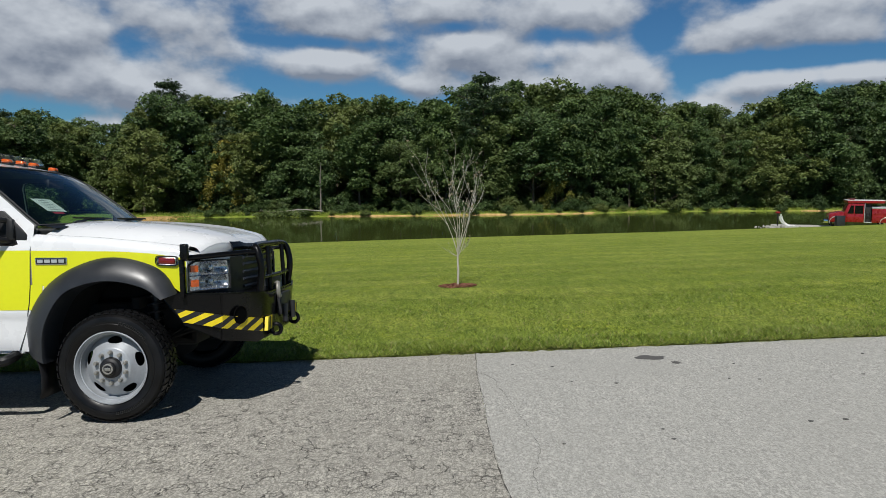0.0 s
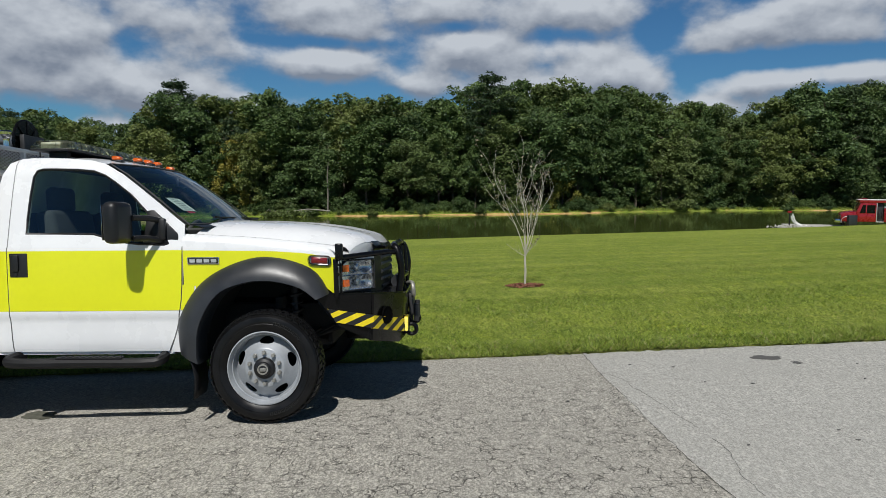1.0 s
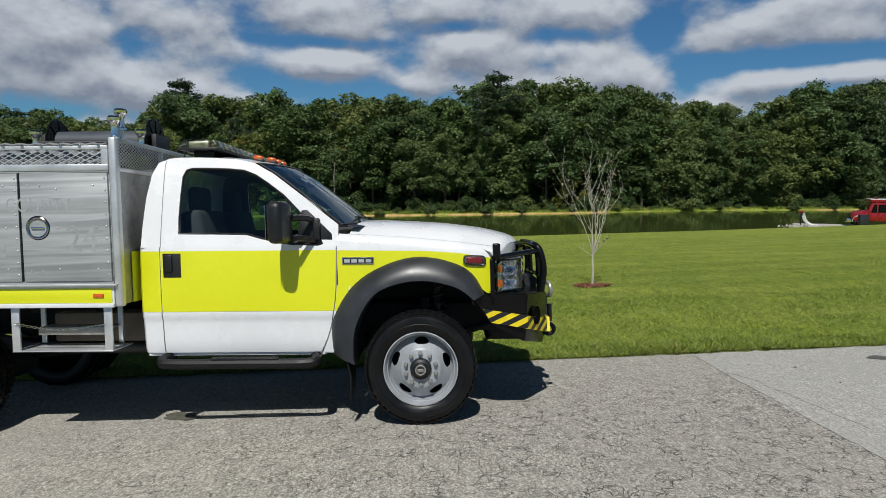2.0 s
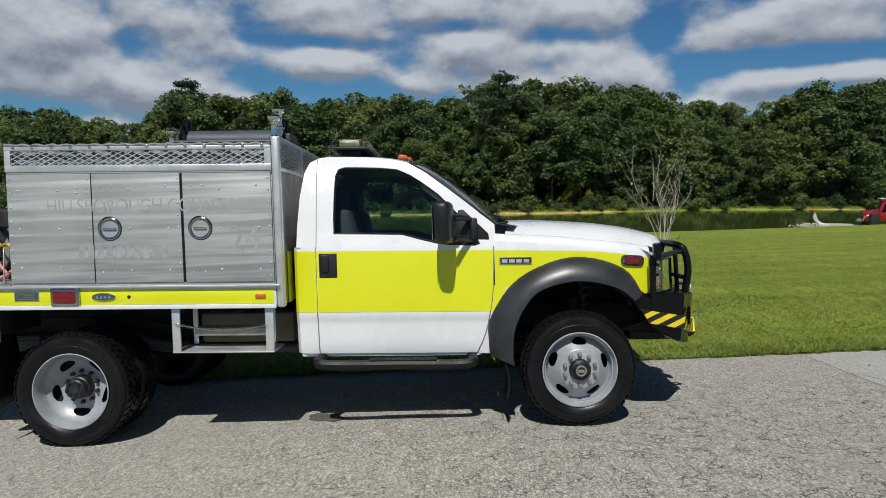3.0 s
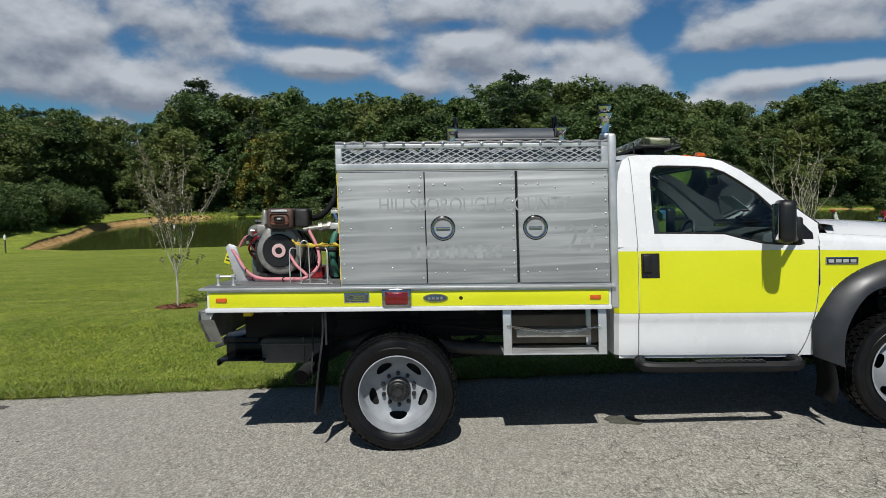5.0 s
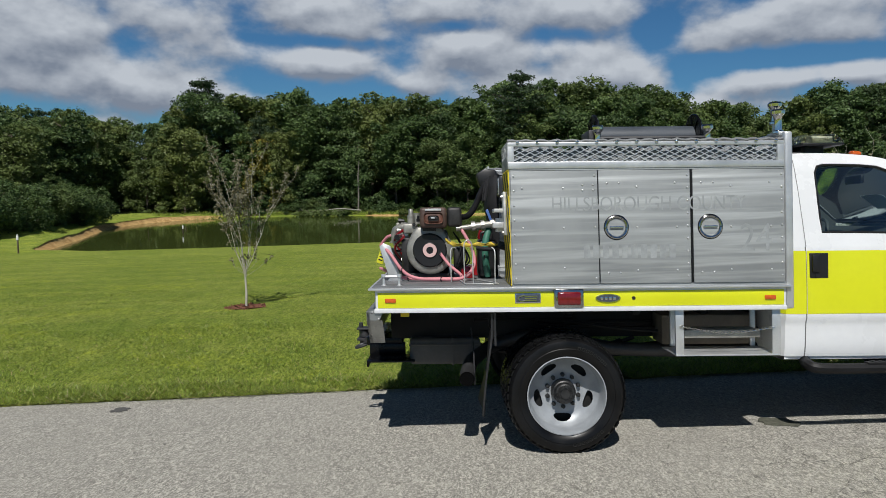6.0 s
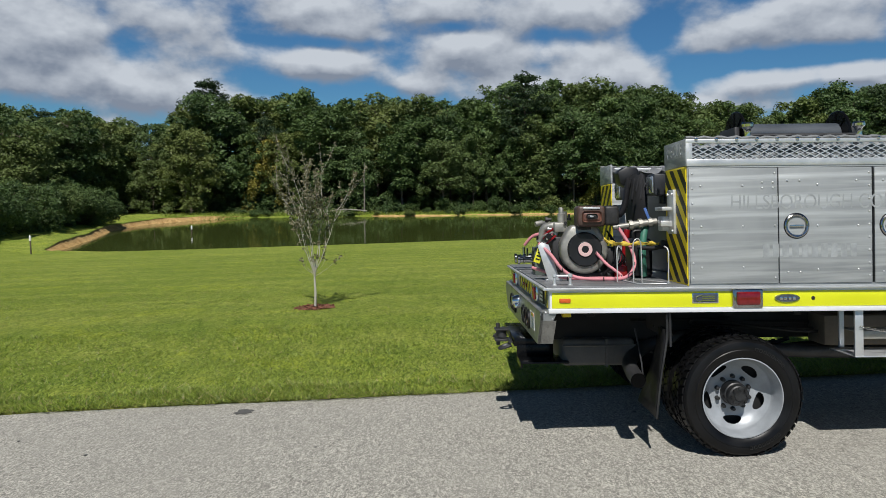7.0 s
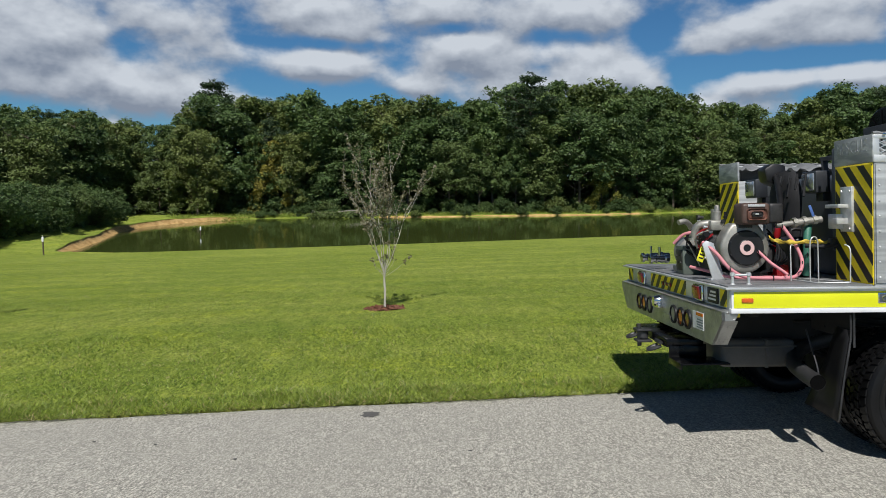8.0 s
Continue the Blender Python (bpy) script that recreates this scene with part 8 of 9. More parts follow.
    add_lathe(bm, [(0, 0), (0, 0.042), (0.016, 0.042), (0.016, 0)], (-6.62, 0.79, 1.495), (-1, 0, 0), 12)
    finish("exhaust_elbow", bm, M_CAST, eng, "cast elbow with flanges", rake=True)
    for k in range(5):
        bm = bmesh.new()
        add_tube(bm, smooth_path([(-6.30 + 0.02 * k, 0.66 + 0.03 * k, 1.46 - 0.03 * k), (-6.25 + 0.015 * k, 0.62, 1.36 - 0.02 * k), (-6.28 + 0.02 * k, 0.60, 1.22), (-6.34, 0.62 + 0.02 * k, 1.14)], 6), 0.006 + 0.002 * (k % 2), 6)
        finish("cable", bm, M_RUBBER, eng, "black engine cable", rake=True)
    # pump body with chrome valves at the tail
    pump = thing("water_pump", "cast water pump with chrome valves at the tail", "pump")
    bm = bmesh.new()
    add_lathe(bm, [(-0.10, 0.0), (-0.10, 0.10), (-0.06, 0.13), (0.06, 0.13), (0.10, 0.10), (0.10, 0.0)], (-6.62, 1.28, 1.27), (0, 1, 0), 28)
    add_tube(bm, smooth_path([(-6.62, 1.28, 1.38), (-6.64, 1.24, 1.47), (-6.70, 1.20, 1.52), (-6.76, 1.18, 1.51)], 6), 0.022, 12)
    add_box(bm, -6.74, -6.45, 1.14, 1.40, DECK, 1.16, 0.01)
    finish("volute", bm, M_CAST, pump, "cast pump volute", rake=True)
    for y, x in ((1.62, -6.80), (1.86, -6.80)):
        bm = bmesh.new()
        add_lathe(bm, [(0, 0), (0, 0.034), (0.03, 0.038), (0.04, 0.026), (0.10, 0.026), (0.105, 0.036), (0.115, 0.036), (0.12, 0.028), (0.14, 0.028), (0.145, 0.042), (0.165, 0.042), (0.17, 0.030), (0.17, 0)], (x + 0.10, y, 1.20), (-1, 0, 0), 24)
        add_tube(bm, [(x + 0.02, y, 1.23), (x + 0.02, y, 1.30)], 0.012, 8)
        finish("outlet_valve", bm, M_CHROME_DARK, pump, "chrome outlet valve", rake=True)
    bm = bmesh.new()
    add_lathe(bm, [(0, 0), (0, 0.042), (0.05, 0.042), (0.055, 0.050), (0.075, 0.050), (0.08, 0.042), (0.16, 0.042), (0.17, 0.032), (0.17, 0)], (-6.62, 1.86, 1.20), (-1, 0, 0), 22)
    finish("inlet_pipe", bm, M_CHROME_DARK, pump, rake=True)
    # control box with lever
    box = thing("control_box", "grey-green control box with a ball lever", "control box")
    bm = bmesh.new()
    add_box(bm, -6.80, -6.60, 0.98, 1.14, DECK, 1.33, 0.008)
    finish("case", bm, M_OLIVE, box, rake=True)
    bm = bmesh.new()
    add_box(bm, -6.805, -6.798, 1.0, 1.12, 1.14, 1.30, 0.002)
    for k in range(4):
        add_lathe(bm, [(0, 0.012), (0.01, 0.01), (0.01, 0)], (-6.80, 1.02 + 0.028 * k, 1.20 + 0.05 * (k % 2)), (-1, 0, 0), 8)
    finish("panel", bm, M_GUNMETAL, box, rake=True)
    bm = bmesh.new()
    add_tube(bm, [(-6.74, 1.06, 1.33), (-6.74, 1.06, 1.37)], 0.006, 6)
    add_lathe(bm, [(-0.02, 0.0), (-0.014, 0.014), (0, 0.02), (0.014, 0.014), (0.02, 0.0)], (-6.74, 1.06, 1.385), (0, 0, 1), 12)
    finish("ball_lever", bm, M_BLACK_PLASTIC, box, rake=True)
    # leaning aluminium bracket with yellow tag
    br = thing("bracket_plate", "leaning aluminium bracket plate with a yellow tag", "bracket")
    bm = bmesh.new()
    add_prism(bm, [(-6.775, DECK), (-6.690, DECK), (-6.765, 1.365), (-6.815, 1.385), (-6.845, 1.36)], 0.46, 0.474, "y", bevel=0.003)
    add_box(bm, -6.79, -6.68, 0.46, 0.56, DECK, 1.118, 0.003)
    finish("plate", bm, M_ALU_BRIGHT, br, rake=True)
    bm = bmesh.new()
    add_box(bm, -0.024, 0.024, -0.004, 0.004, -0.052, 0.052, 0.004, m=Matrix.Translation((-6.835, 0.50, 1.285)) @ Matrix.Rotation(0.35, 4, "Y"))
    tag = finish("tag", bm, M_TAG, br, "yellow warning tag", rake=True)
    bm = bmesh.new()
    for k in range(3):
        add_box(bm, -0.015, 0.015, -0.006, -0.003, -0.03 + 0.024 * k, -0.02 + 0.024 * k, m=Matrix.Translation((-6.835, 0.50, 1.285)) @ Matrix.Rotation(0.35, 4, "Y"))
    finish("tag_bars", bm, M_BLACK_TAPE, tag, rake=True)
    # towing cleat at the deck corner
    cl = thing("deck_cleat", "small chrome cleat on the deck corner", "cleat")
    bm = bmesh.new()
    for x in (-6.66, -6.555):
        add_lathe(bm, [(0, 0), (0, 0.018), (0.008, 0.010), (0.05, 0.009), (0.058, 0.017), (0.076, 0.016), (0.08, 0)], (x - 0.13, 0.10, DECK), (0, 0, 1), 16)
    add_tube(bm, [(-6.79, 0.10, DECK + 0.062), (-6.685, 0.10, DECK + 0.062)], 0.008, 8)
    finish("posts", bm, M_ALU_BRIGHT, cl, rake=True)
    # hoses
    for name, pts, r, mat, lab in (
            ("hose", [(-6.83, 0.50, 1.375), (-6.76, 0.44, 1.30), (-6.68, 0.40, 1.19), (-6.58, 0.38, 1.135), (-6.40, 0.36, 1.126), (-6.24, 0.38, 1.135), (-6.16, 0.44, 1.22), (-6.17, 0.50, 1.34), (-6.24, 0.55, 1.48)], 0.0125, M_PINK, "faded pink rubber hose looped over the deck"),
            ("hose", [(-6.86, 0.66, 1.19), (-6.76, 0.52, 1.16), (-6.64, 0.44, 1.127), (-6.42, 0.43, 1.126), (-6.25, 0.46, 1.13), (-6.34, 0.52, 1.22), (-6.40, 0.58, 1.30)], 0.0115, M_PINK, "faded pink rubber hose lying on the deck"),
            ("hose", [(-6.88, 0.95, 1.35), (-6.82, 0.90, 1.42), (-6.74, 0.85, 1.44), (-6.68, 0.80, 1.43)], 0.012, M_PINK, "short faded pink hose at the pump"),
            ("hose", [(-6.03, 0.60, 1.49), (-6.06, 0.56, 1.40), (-6.07, 0.55, 1.28), (-6.05, 0.60, 1.13)], 0.026, M_GREEN_HOSE, "green suction hose under the valve")):
        h = thing(name, lab, "hose")
        bm = bmesh.new()
        add_tube(bm, smooth_path(pts, 8), r, 10)
        finish("tube", bm, mat, h, rake=True, angle=70)
        for p in pts[2::2]:
            bm = bmesh.new()
            ring = [(p[0] + (r + 0.002) * 0.3 * math.cos(a), p[1] + (r + 0.003) * math.cos(a), p[2] + (r + 0.003) * math.sin(a)) for a in (2 * math.pi * k / 12 for k in range(12))]
            add_tube(bm, ring, 0.004, 5, closed=True)
            finish("clip", bm, M_BLACK_TAPE, h, rake=True)
    # valve manifold on its bracket
    mani = thing("valve_manifold", "cast pipe manifold with a blue ball-valve lever", "valve")
    bm = bmesh.new()
    add_tube(bm, [(-6.28, 0.56, 1.485), (-6.16, 0.56, 1.50)], 0.020, 12)
    add_tube(bm, [(-6.16, 0.56, 1.50), (-5.96, 0.56, 1.525)], 0.026, 12)
    for x in (-6.15, -6.08, -6.01):
        add_lathe(bm, [(-0.014, 0.0), (-0.014, 0.036), (0.014, 0.036), (0.014, 0.0)], (x, 0.56, 1.503 + (x + 6.15) * 0.12), (1, 0, 0.12), 8)
    finish("pipe", bm, M_CAST, mani, rake=True)
    bm = bmesh.new()
    add_box(bm, -0.010, 0.010, -0.004, 0.004, 0.0, 0.085, 0.003, m=Matrix.Translation((-6.02, 0.545, 1.545)) @ Matrix.Rotation(-0.35, 4, "Y"))
    finish("lever", bm, M_BLUE, mani, "blue lever", rake=True)
    bm = bmesh.new()
    add_box(bm, -5.955, -5.936, 0.20, 0.33, 1.44, 1.74, 0.004)
    add_box(bm, -6.02, -5.94, 0.24, 0.40, 1.60, 1.625, 0.004)
    add_box(bm, -6.03, -5.94, 0.24, 0.30, 1.49, 1.53, 0.006)
    add_box(bm, -6.00, -5.94, 0.30, 0.40, 1.46, 1.56, 0.006)
    for k in range(4):
        add_lathe(bm, [(0, 0.009), (0.008, 0.008), (0.008, 0)], (-5.956, 0.22 + 0.09 * (k % 2), 1.46 + 0.25 * (k // 2)), (-1, 0, 0), 8)
    finish("bracket", bm, M_CASTPALE, mani, "bright aluminium bracket", rake=True)
    # ratchet strap and wire rack
    st = thing("ratchet_strap", "dirty yellow ratchet strap pulled across the deck", "strap")
    bm = bmesh.new()
    pts = smooth_path([(-6.36, 0.50, 1.405), (-6.30, 0.48, 1.375), (-6.18, 0.46, 1.37), (-6.05, 0.45, 1.372), (-5.95, 0.44, 1.365), (-5.87, 0.42, 1.335), (-5.85, 0.42, 1.27)], 5)
    add_grid(bm, [[(p.x + 0.004 * math.sin(i * 2.1), p.y + 0.006 * math.sin(i * 1.3), p.z - 0.010 - 0.010 * abs(math.sin(i * 0.9))), (p.x, p.y - 0.003 * math.cos(i * 2.3), p.z + 0.003 * math.sin(i * 2.9)), (p.x - 0.005 * math.sin(i * 1.6), p.y + 0.010 * math.sin(i * 0.8), p.z + 0.010 + 0.009 * math.sin(i * 1.7))] for i, p in enumerate(pts)])
    webbing = finish("webbing", bm, M_STRAP, st, rake=True, angle=12)
    webbing.modifiers.new("thick", "SOLIDIFY").thickness = 0.0025
    bm = bmesh.new()
    folds = smooth_path([(-6.14, 0.44, 1.345), (-6.04, 0.42, 1.335), (-5.96, 0.40, 1.35), (-5.90, 0.39, 1.33), (-5.86, 0.40, 1.27), (-5.87, 0.42, 1.24)], 5)
    add_grid(bm, [[(p.x, p.y + 0.005 * math.sin(i * 1.9), p.z - 0.016), (p.x + 0.003 * math.sin(i), p.y - 0.005, p.z), (p.x, p.y + 0.004 * math.cos(i * 1.4), p.z + 0.015)] for i, p in enumerate(folds)])
    tail = finish("strap_tail", bm, M_CANVAS, st, "black folded strap tail", rake=True, angle=12)
    tail.modifiers.new("thick", "SOLIDIFY").thickness = 0.003
    bm = bmesh.new()
    add_box(bm, -5.985, -5.875, 0.40, 0.45, 1.325, 1.385, 0.014, m=Matrix.Translation((-5.93, 0.42, 1.355)) @ Matrix.Rotation(0.25, 4, "Y") @ Matrix.Translation((5.93, -0.42, -1.355)))
    finish("ratchet", bm, M_BLACK_PLASTIC, st, rake=True)
    rack = thing("wire_rack", "bent wire rack standing on the deck", "rack")
    bm = bmesh.new()
    add_tube(bm, smooth_path([(-6.238, 0.19, DECK + 0.004), (-6.238, 0.19, 1.34), (-6.230, 0.19, 1.395), (-6.205, 0.195, 1.41), (-6.185, 0.20, 1.39), (-6.180, 0.20, 1.34), (-6.178, 0.20, DECK + 0.004)], 4), 0.0045, 6)
    add_tube(bm, smooth_path([(-6.035, 0.085, DECK + 0.004), (-6.035, 0.085, 1.20), (-6.032, 0.09, 1.33), (-6.05, 0.12, 1.36)], 4), 0.0045, 6)
    add_tube(bm, smooth_path([(-6.33, 0.26, DECK + 0.004), (-6.33, 0.26, 1.22), (-6.325, 0.27, 1.345), (-6.29, 0.30, 1.35)], 4), 0.0045, 6)
    add_tube(bm, [(-6.27, 0.44, DECK + 0.006), (-6.235, 0.10, DECK + 0.006), (-6.05, 0.075, DECK + 0.006), (-6.01, 0.13, DECK + 0.006), (-6.13, 0.42, DECK + 0.006)], 0.0045, 6, closed=True)
    finish("wire", bm, M_CASTPALE, rack, rake=True, angle=70)
    # kit hanging at the tank's rear
    bag = thing("gear_bag", "black canvas gear hanging against the tank", "bag")
    bm = bmesh.new()
    rng = random.Random(6)
    rows = []
    for f in np.linspace(0, 1, 12):
        z = 1.90 - 0.72 * f
        w = 0.10 + 0.09 * math.sin(math.pi * min(1, f * 1.1)) + 0.02 * math.sin(9 * f)
        rows.append([(-5.93 - w * 0.55 * math.sin(a) * (1 + 0.12 * math.sin(5 * a + 8 * f)), 1.08 + w * 1.15 * math.cos(a), z + 0.01 * math.sin(7 * a)) for a in np.linspace(0, math.pi, 12)])
    add_grid(bm, rows)
    bmesh.ops.recalc_face_normals(bm, faces=bm.faces)
    finish("canvas", bm, M_CANVAS, bag, rake=True, angle=60)
    bm = bmesh.new()
    add_prism(bm, [(-6.07, 1.83), (-6.09, 1.93), (-6.02, 1.975), (-5.92, 1.96), (-5.90, 1.82), (-5.98, 1.79)], 1.13, 1.27, "y", bevel=0.018)
    finish("hood", bm, M_BLACK_PLASTIC, bag, rake=True)
    bm = bmesh.new()
    for k in range(4):
        add_tube(bm, smooth_path([(-6.02, 1.0 - 0.12 * k, 1.86), (-6.06, 0.96 - 0.12 * k, 1.75 - 0.06 * (k % 2)), (-6.04, 0.92 - 0.10 * k, 1.86 - 0.02 * k)], 6), 0.008, 6)
    finish("cord", bm, M_CANVAS, bag, rake=True)
    for y in (0.66, 1.62):
        lamp = thing("work_lamp", "square work lamp facing the tail", "lamp")
        bm = bmesh.new()
        add_box(bm, -5.94, -5.83, y, y + 0.20, 1.72, 1.88, 0.012)
        add_box(bm, -5.86, -5.80, y + 0.05, y + 0.15, 1.66, 1.74, 0.006)
        finish("housing", bm, M_FLARE, lamp, rake=True)
        bm = bmesh.new()
        add_box(bm, -5.950, -5.938, y + 0.018, y + 0.182, 1.737, 1.863, 0.006)
        finish("lens", bm, M_LAMPGLASS, lamp, rake=True)
    can = thing("fuel_can", "black canister standing by the compartment", "canister")
    bm = bmesh.new()
    add_box(bm, -6.12, -5.97, 0.62, 0.86, DECK, 1.40, 0.03, seg=3)
    add_tube(bm, smooth_path([(-6.08, 0.74, 1.40), (-6.08, 0.74, 1.45), (-6.01, 0.74, 1.45), (-6.01, 0.74, 1.40)], 4), 0.012, 8)
    finish("body", bm, M_BLACK_PLASTIC, can, rake=True)
    nz = thing("nozzle", "red nozzle and fittings behind the engine", "nozzle")
    bm = bmesh.new()
    add_lathe(bm, [(0, 0), (0, 0.03), (0.08, 0.03), (0.12, 0.018), (0.28, 0.018), (0.30, 0.03), (0.36, 0.026), (0.36, 0)], (-6.12, 0.98, DECK), (0.15, 0, 1), 14)
    add_box(bm, -6.25, -6.16, 0.62, 0.80, DECK, 1.20, 0.012)
    finish("barrel", bm, M_RED_PAINT, nz, rake=True)


M_OLIVE = worn("grey_green_enamel", (0.10, 0.12, 0.10), 0.45, vary=0.15, scale=8.0, bump=0.05).m
M_TAG = worn("yellow_tag", (0.75, 0.70, 0.03), 0.5, vary=0.1, bump=0.02).m
M_PALE_RED = worn("pale_label", (0.70, 0.48, 0.46), 0.5, vary=0.1, bump=0.0).m
M_CASTPALE = worn("bright_cast_aluminium", (0.62, 0.62, 0.60), 0.42, 0.5, vary=0.15, scale=14.0, bump=0.1).m
M_LAMPGLASS = worn("lamp_glass", (0.45, 0.47, 0.48), 0.12, 0.6, vary=0.3, scale=30.0, bump=0.2, coat=0.5).m
make_pump()

# ---- young trees on the lawn ----
def young_tree(x, y, height, seed, leaves, bark, label, spread=0.42):
    rng = random.Random(seed)
    z = float(ground_z(x, y)) - 0.02
    tree = group("young_tree", label, "tree", Matrix.Translation((x, y, z)), "young trees on the lawn")
    bm = bmesh.new()
    fork = height * 0.33
    add_tube(bm, smooth_path([(0, 0, -0.05), (0.01, 0.0, fork * 0.4), (0.0, 0.01, fork * 0.75), (0.015, 0, fork)], 4), [0.021 - 0.007 * i / 12 for i in range(13)], 8)
    finish("trunk", bm, bark, tree)
    tips = []

    def branch(bm, p, way, length, r, depth):
        pts, q, w = [p], Vector(p), Vector(way)
        steps = 5
        for i in range(steps):
            w = (w + Vector((rng.gauss(0, 0.10), rng.gauss(0, 0.10), 0.10 + rng.gauss(0, 0.05)))).normalized()
            q = q + w * length / steps
            pts.append(tuple(q))
            if depth and i >= 1 and rng.random() < (0.75 if depth > 1 else 0.55):
                a = rng.uniform(0, 6.28)
                d = (w + Vector((math.cos(a), math.sin(a), 0.1)) * rng.uniform(0.4, 0.75)).normalized()
                branch(bm, tuple(q), d, length * rng.uniform(0.4, 0.7), r * 0.55, depth - 1)
            tips.append((tuple(q), depth))
        add_tube(bm, pts, [max(0.0016, r * (1 - 0.85 * i / steps)) for i in range(steps + 1)], 5)
    for k in range(7):
        a = k * 2.4 + rng.random()
        tilt = rng.uniform(0.22, 0.62) * spread / 0.42
        start = fork * rng.uniform(0.78, 1.0)
        bm = bmesh.new()
        branch(bm, (0.005, 0, start), Vector((math.cos(a) * tilt, math.sin(a) * tilt, 1)).normalized(), (height - start) * rng.uniform(0.62, 0.95), 0.0085, 2)
        finish("branch", bm, bark, tree)
    for k in range(6):
        a = k * 1.1 + rng.random()
        bm = bmesh.new()
        branch(bm, (0.0, 0, fork * rng.uniform(0.8, 0.95)), Vector((math.cos(a), math.sin(a), 0.35)).normalized(), 0.30 * rng.uniform(0.6, 1.1), 0.004, 1)
        finish("branch", bm, bark, tree)
    if leaves:
        nrng = np.random.default_rng(seed)
        spots = [p for p, d in tips if p[2] > fork * 1.15]
        pick = nrng.integers(0, len(spots), leaves)
        c = np.array(spots)[pick] + nrng.normal(0, 0.02, (leaves, 3))
        a = nrng.normal(size=(leaves, 3)) * (1, 1, 0.6)
        a /= np.linalg.norm(a, axis=1, keepdims=True)
        b = np.cross(a, nrng.normal(size=(leaves, 3)))
        b /= np.linalg.norm(b, axis=1, keepdims=True)
        s = nrng.uniform(0.014, 0.031, (leaves, 1))
        a, b = a * s, b * s * 0.6
        tagged(quads("leaves", np.stack([c - a, c - b, c + a, c + b], 1), M_DRY_LEAF, tree), "sparse curled brownish leaves", kind="stuff")
    # ring of bark mulch round the foot
    bed = group("mulch_ring", "ring of reddish bark mulch round a young tree", "mulch", Matrix.Translation((x, y, z)), kind="stuff")
    nrng = np.random.default_rng(seed + 1)
    n = 420
    rad = 0.31 * np.sqrt(nrng.random(n))
    ang = nrng.uniform(0, 6.28, n)
    px, py = rad * np.cos(ang), rad * np.sin(ang)
    pz = ground_z(x + px, y + py) - z + 0.012 + 0.02 * (1 - rad / 0.46) * nrng.random(n)
    c = np.stack([px, py, pz], -1)
    a = nrng.normal(size=(n, 3)) * (1, 1, 0.25)
    a /= np.linalg.norm(a, axis=1, keepdims=True)
    b = np.cross(a, nrng.normal(size=(n, 3)) * (0.3, 0.3, 1))
    b /= np.linalg.norm(b, axis=1, keepdims=True)
    a, b = a * nrng.uniform(0.02, 0.045, (n, 1)), b * nrng.uniform(0.008, 0.016, (n, 1))
    quads("chips", np.stack([c - a - b, c + a - b, c + a + b, c - a + b], 1), M_MULCH, bed)


M_DRY_LEAF = leaf_material("dry_leaves", (0.17, 0.15, 0.085), (0.40, 0.37, 0.26), (0.30, 0.22, 0.13))
M_MULCH = worn("red_bark_mulch", (0.21, 0.085, 0.05), 0.9, vary=0.5, scale=20.0, bump=0.2).m
M_YOUNG = bark_material("young_grey_bark", (0.40, 0.37, 0.31), (0.60, 0.57, 0.50))
young_tree(-9.59, 6.60, 1.98, 21, 2600, M_YOUNG, "young tree with pale trunk and sparse withered leaves", 0.46)
young_tree(0.65, 6.83, 1.98, 31, 220, M_YOUNG, "bare young tree with pale branches and few withered leaves", 0.40)
young_tree(-16.9, 6.35, 2.1, 41, 2200, M_YOUNG, "young leafy tree on the lawn beside the road", 0.46)


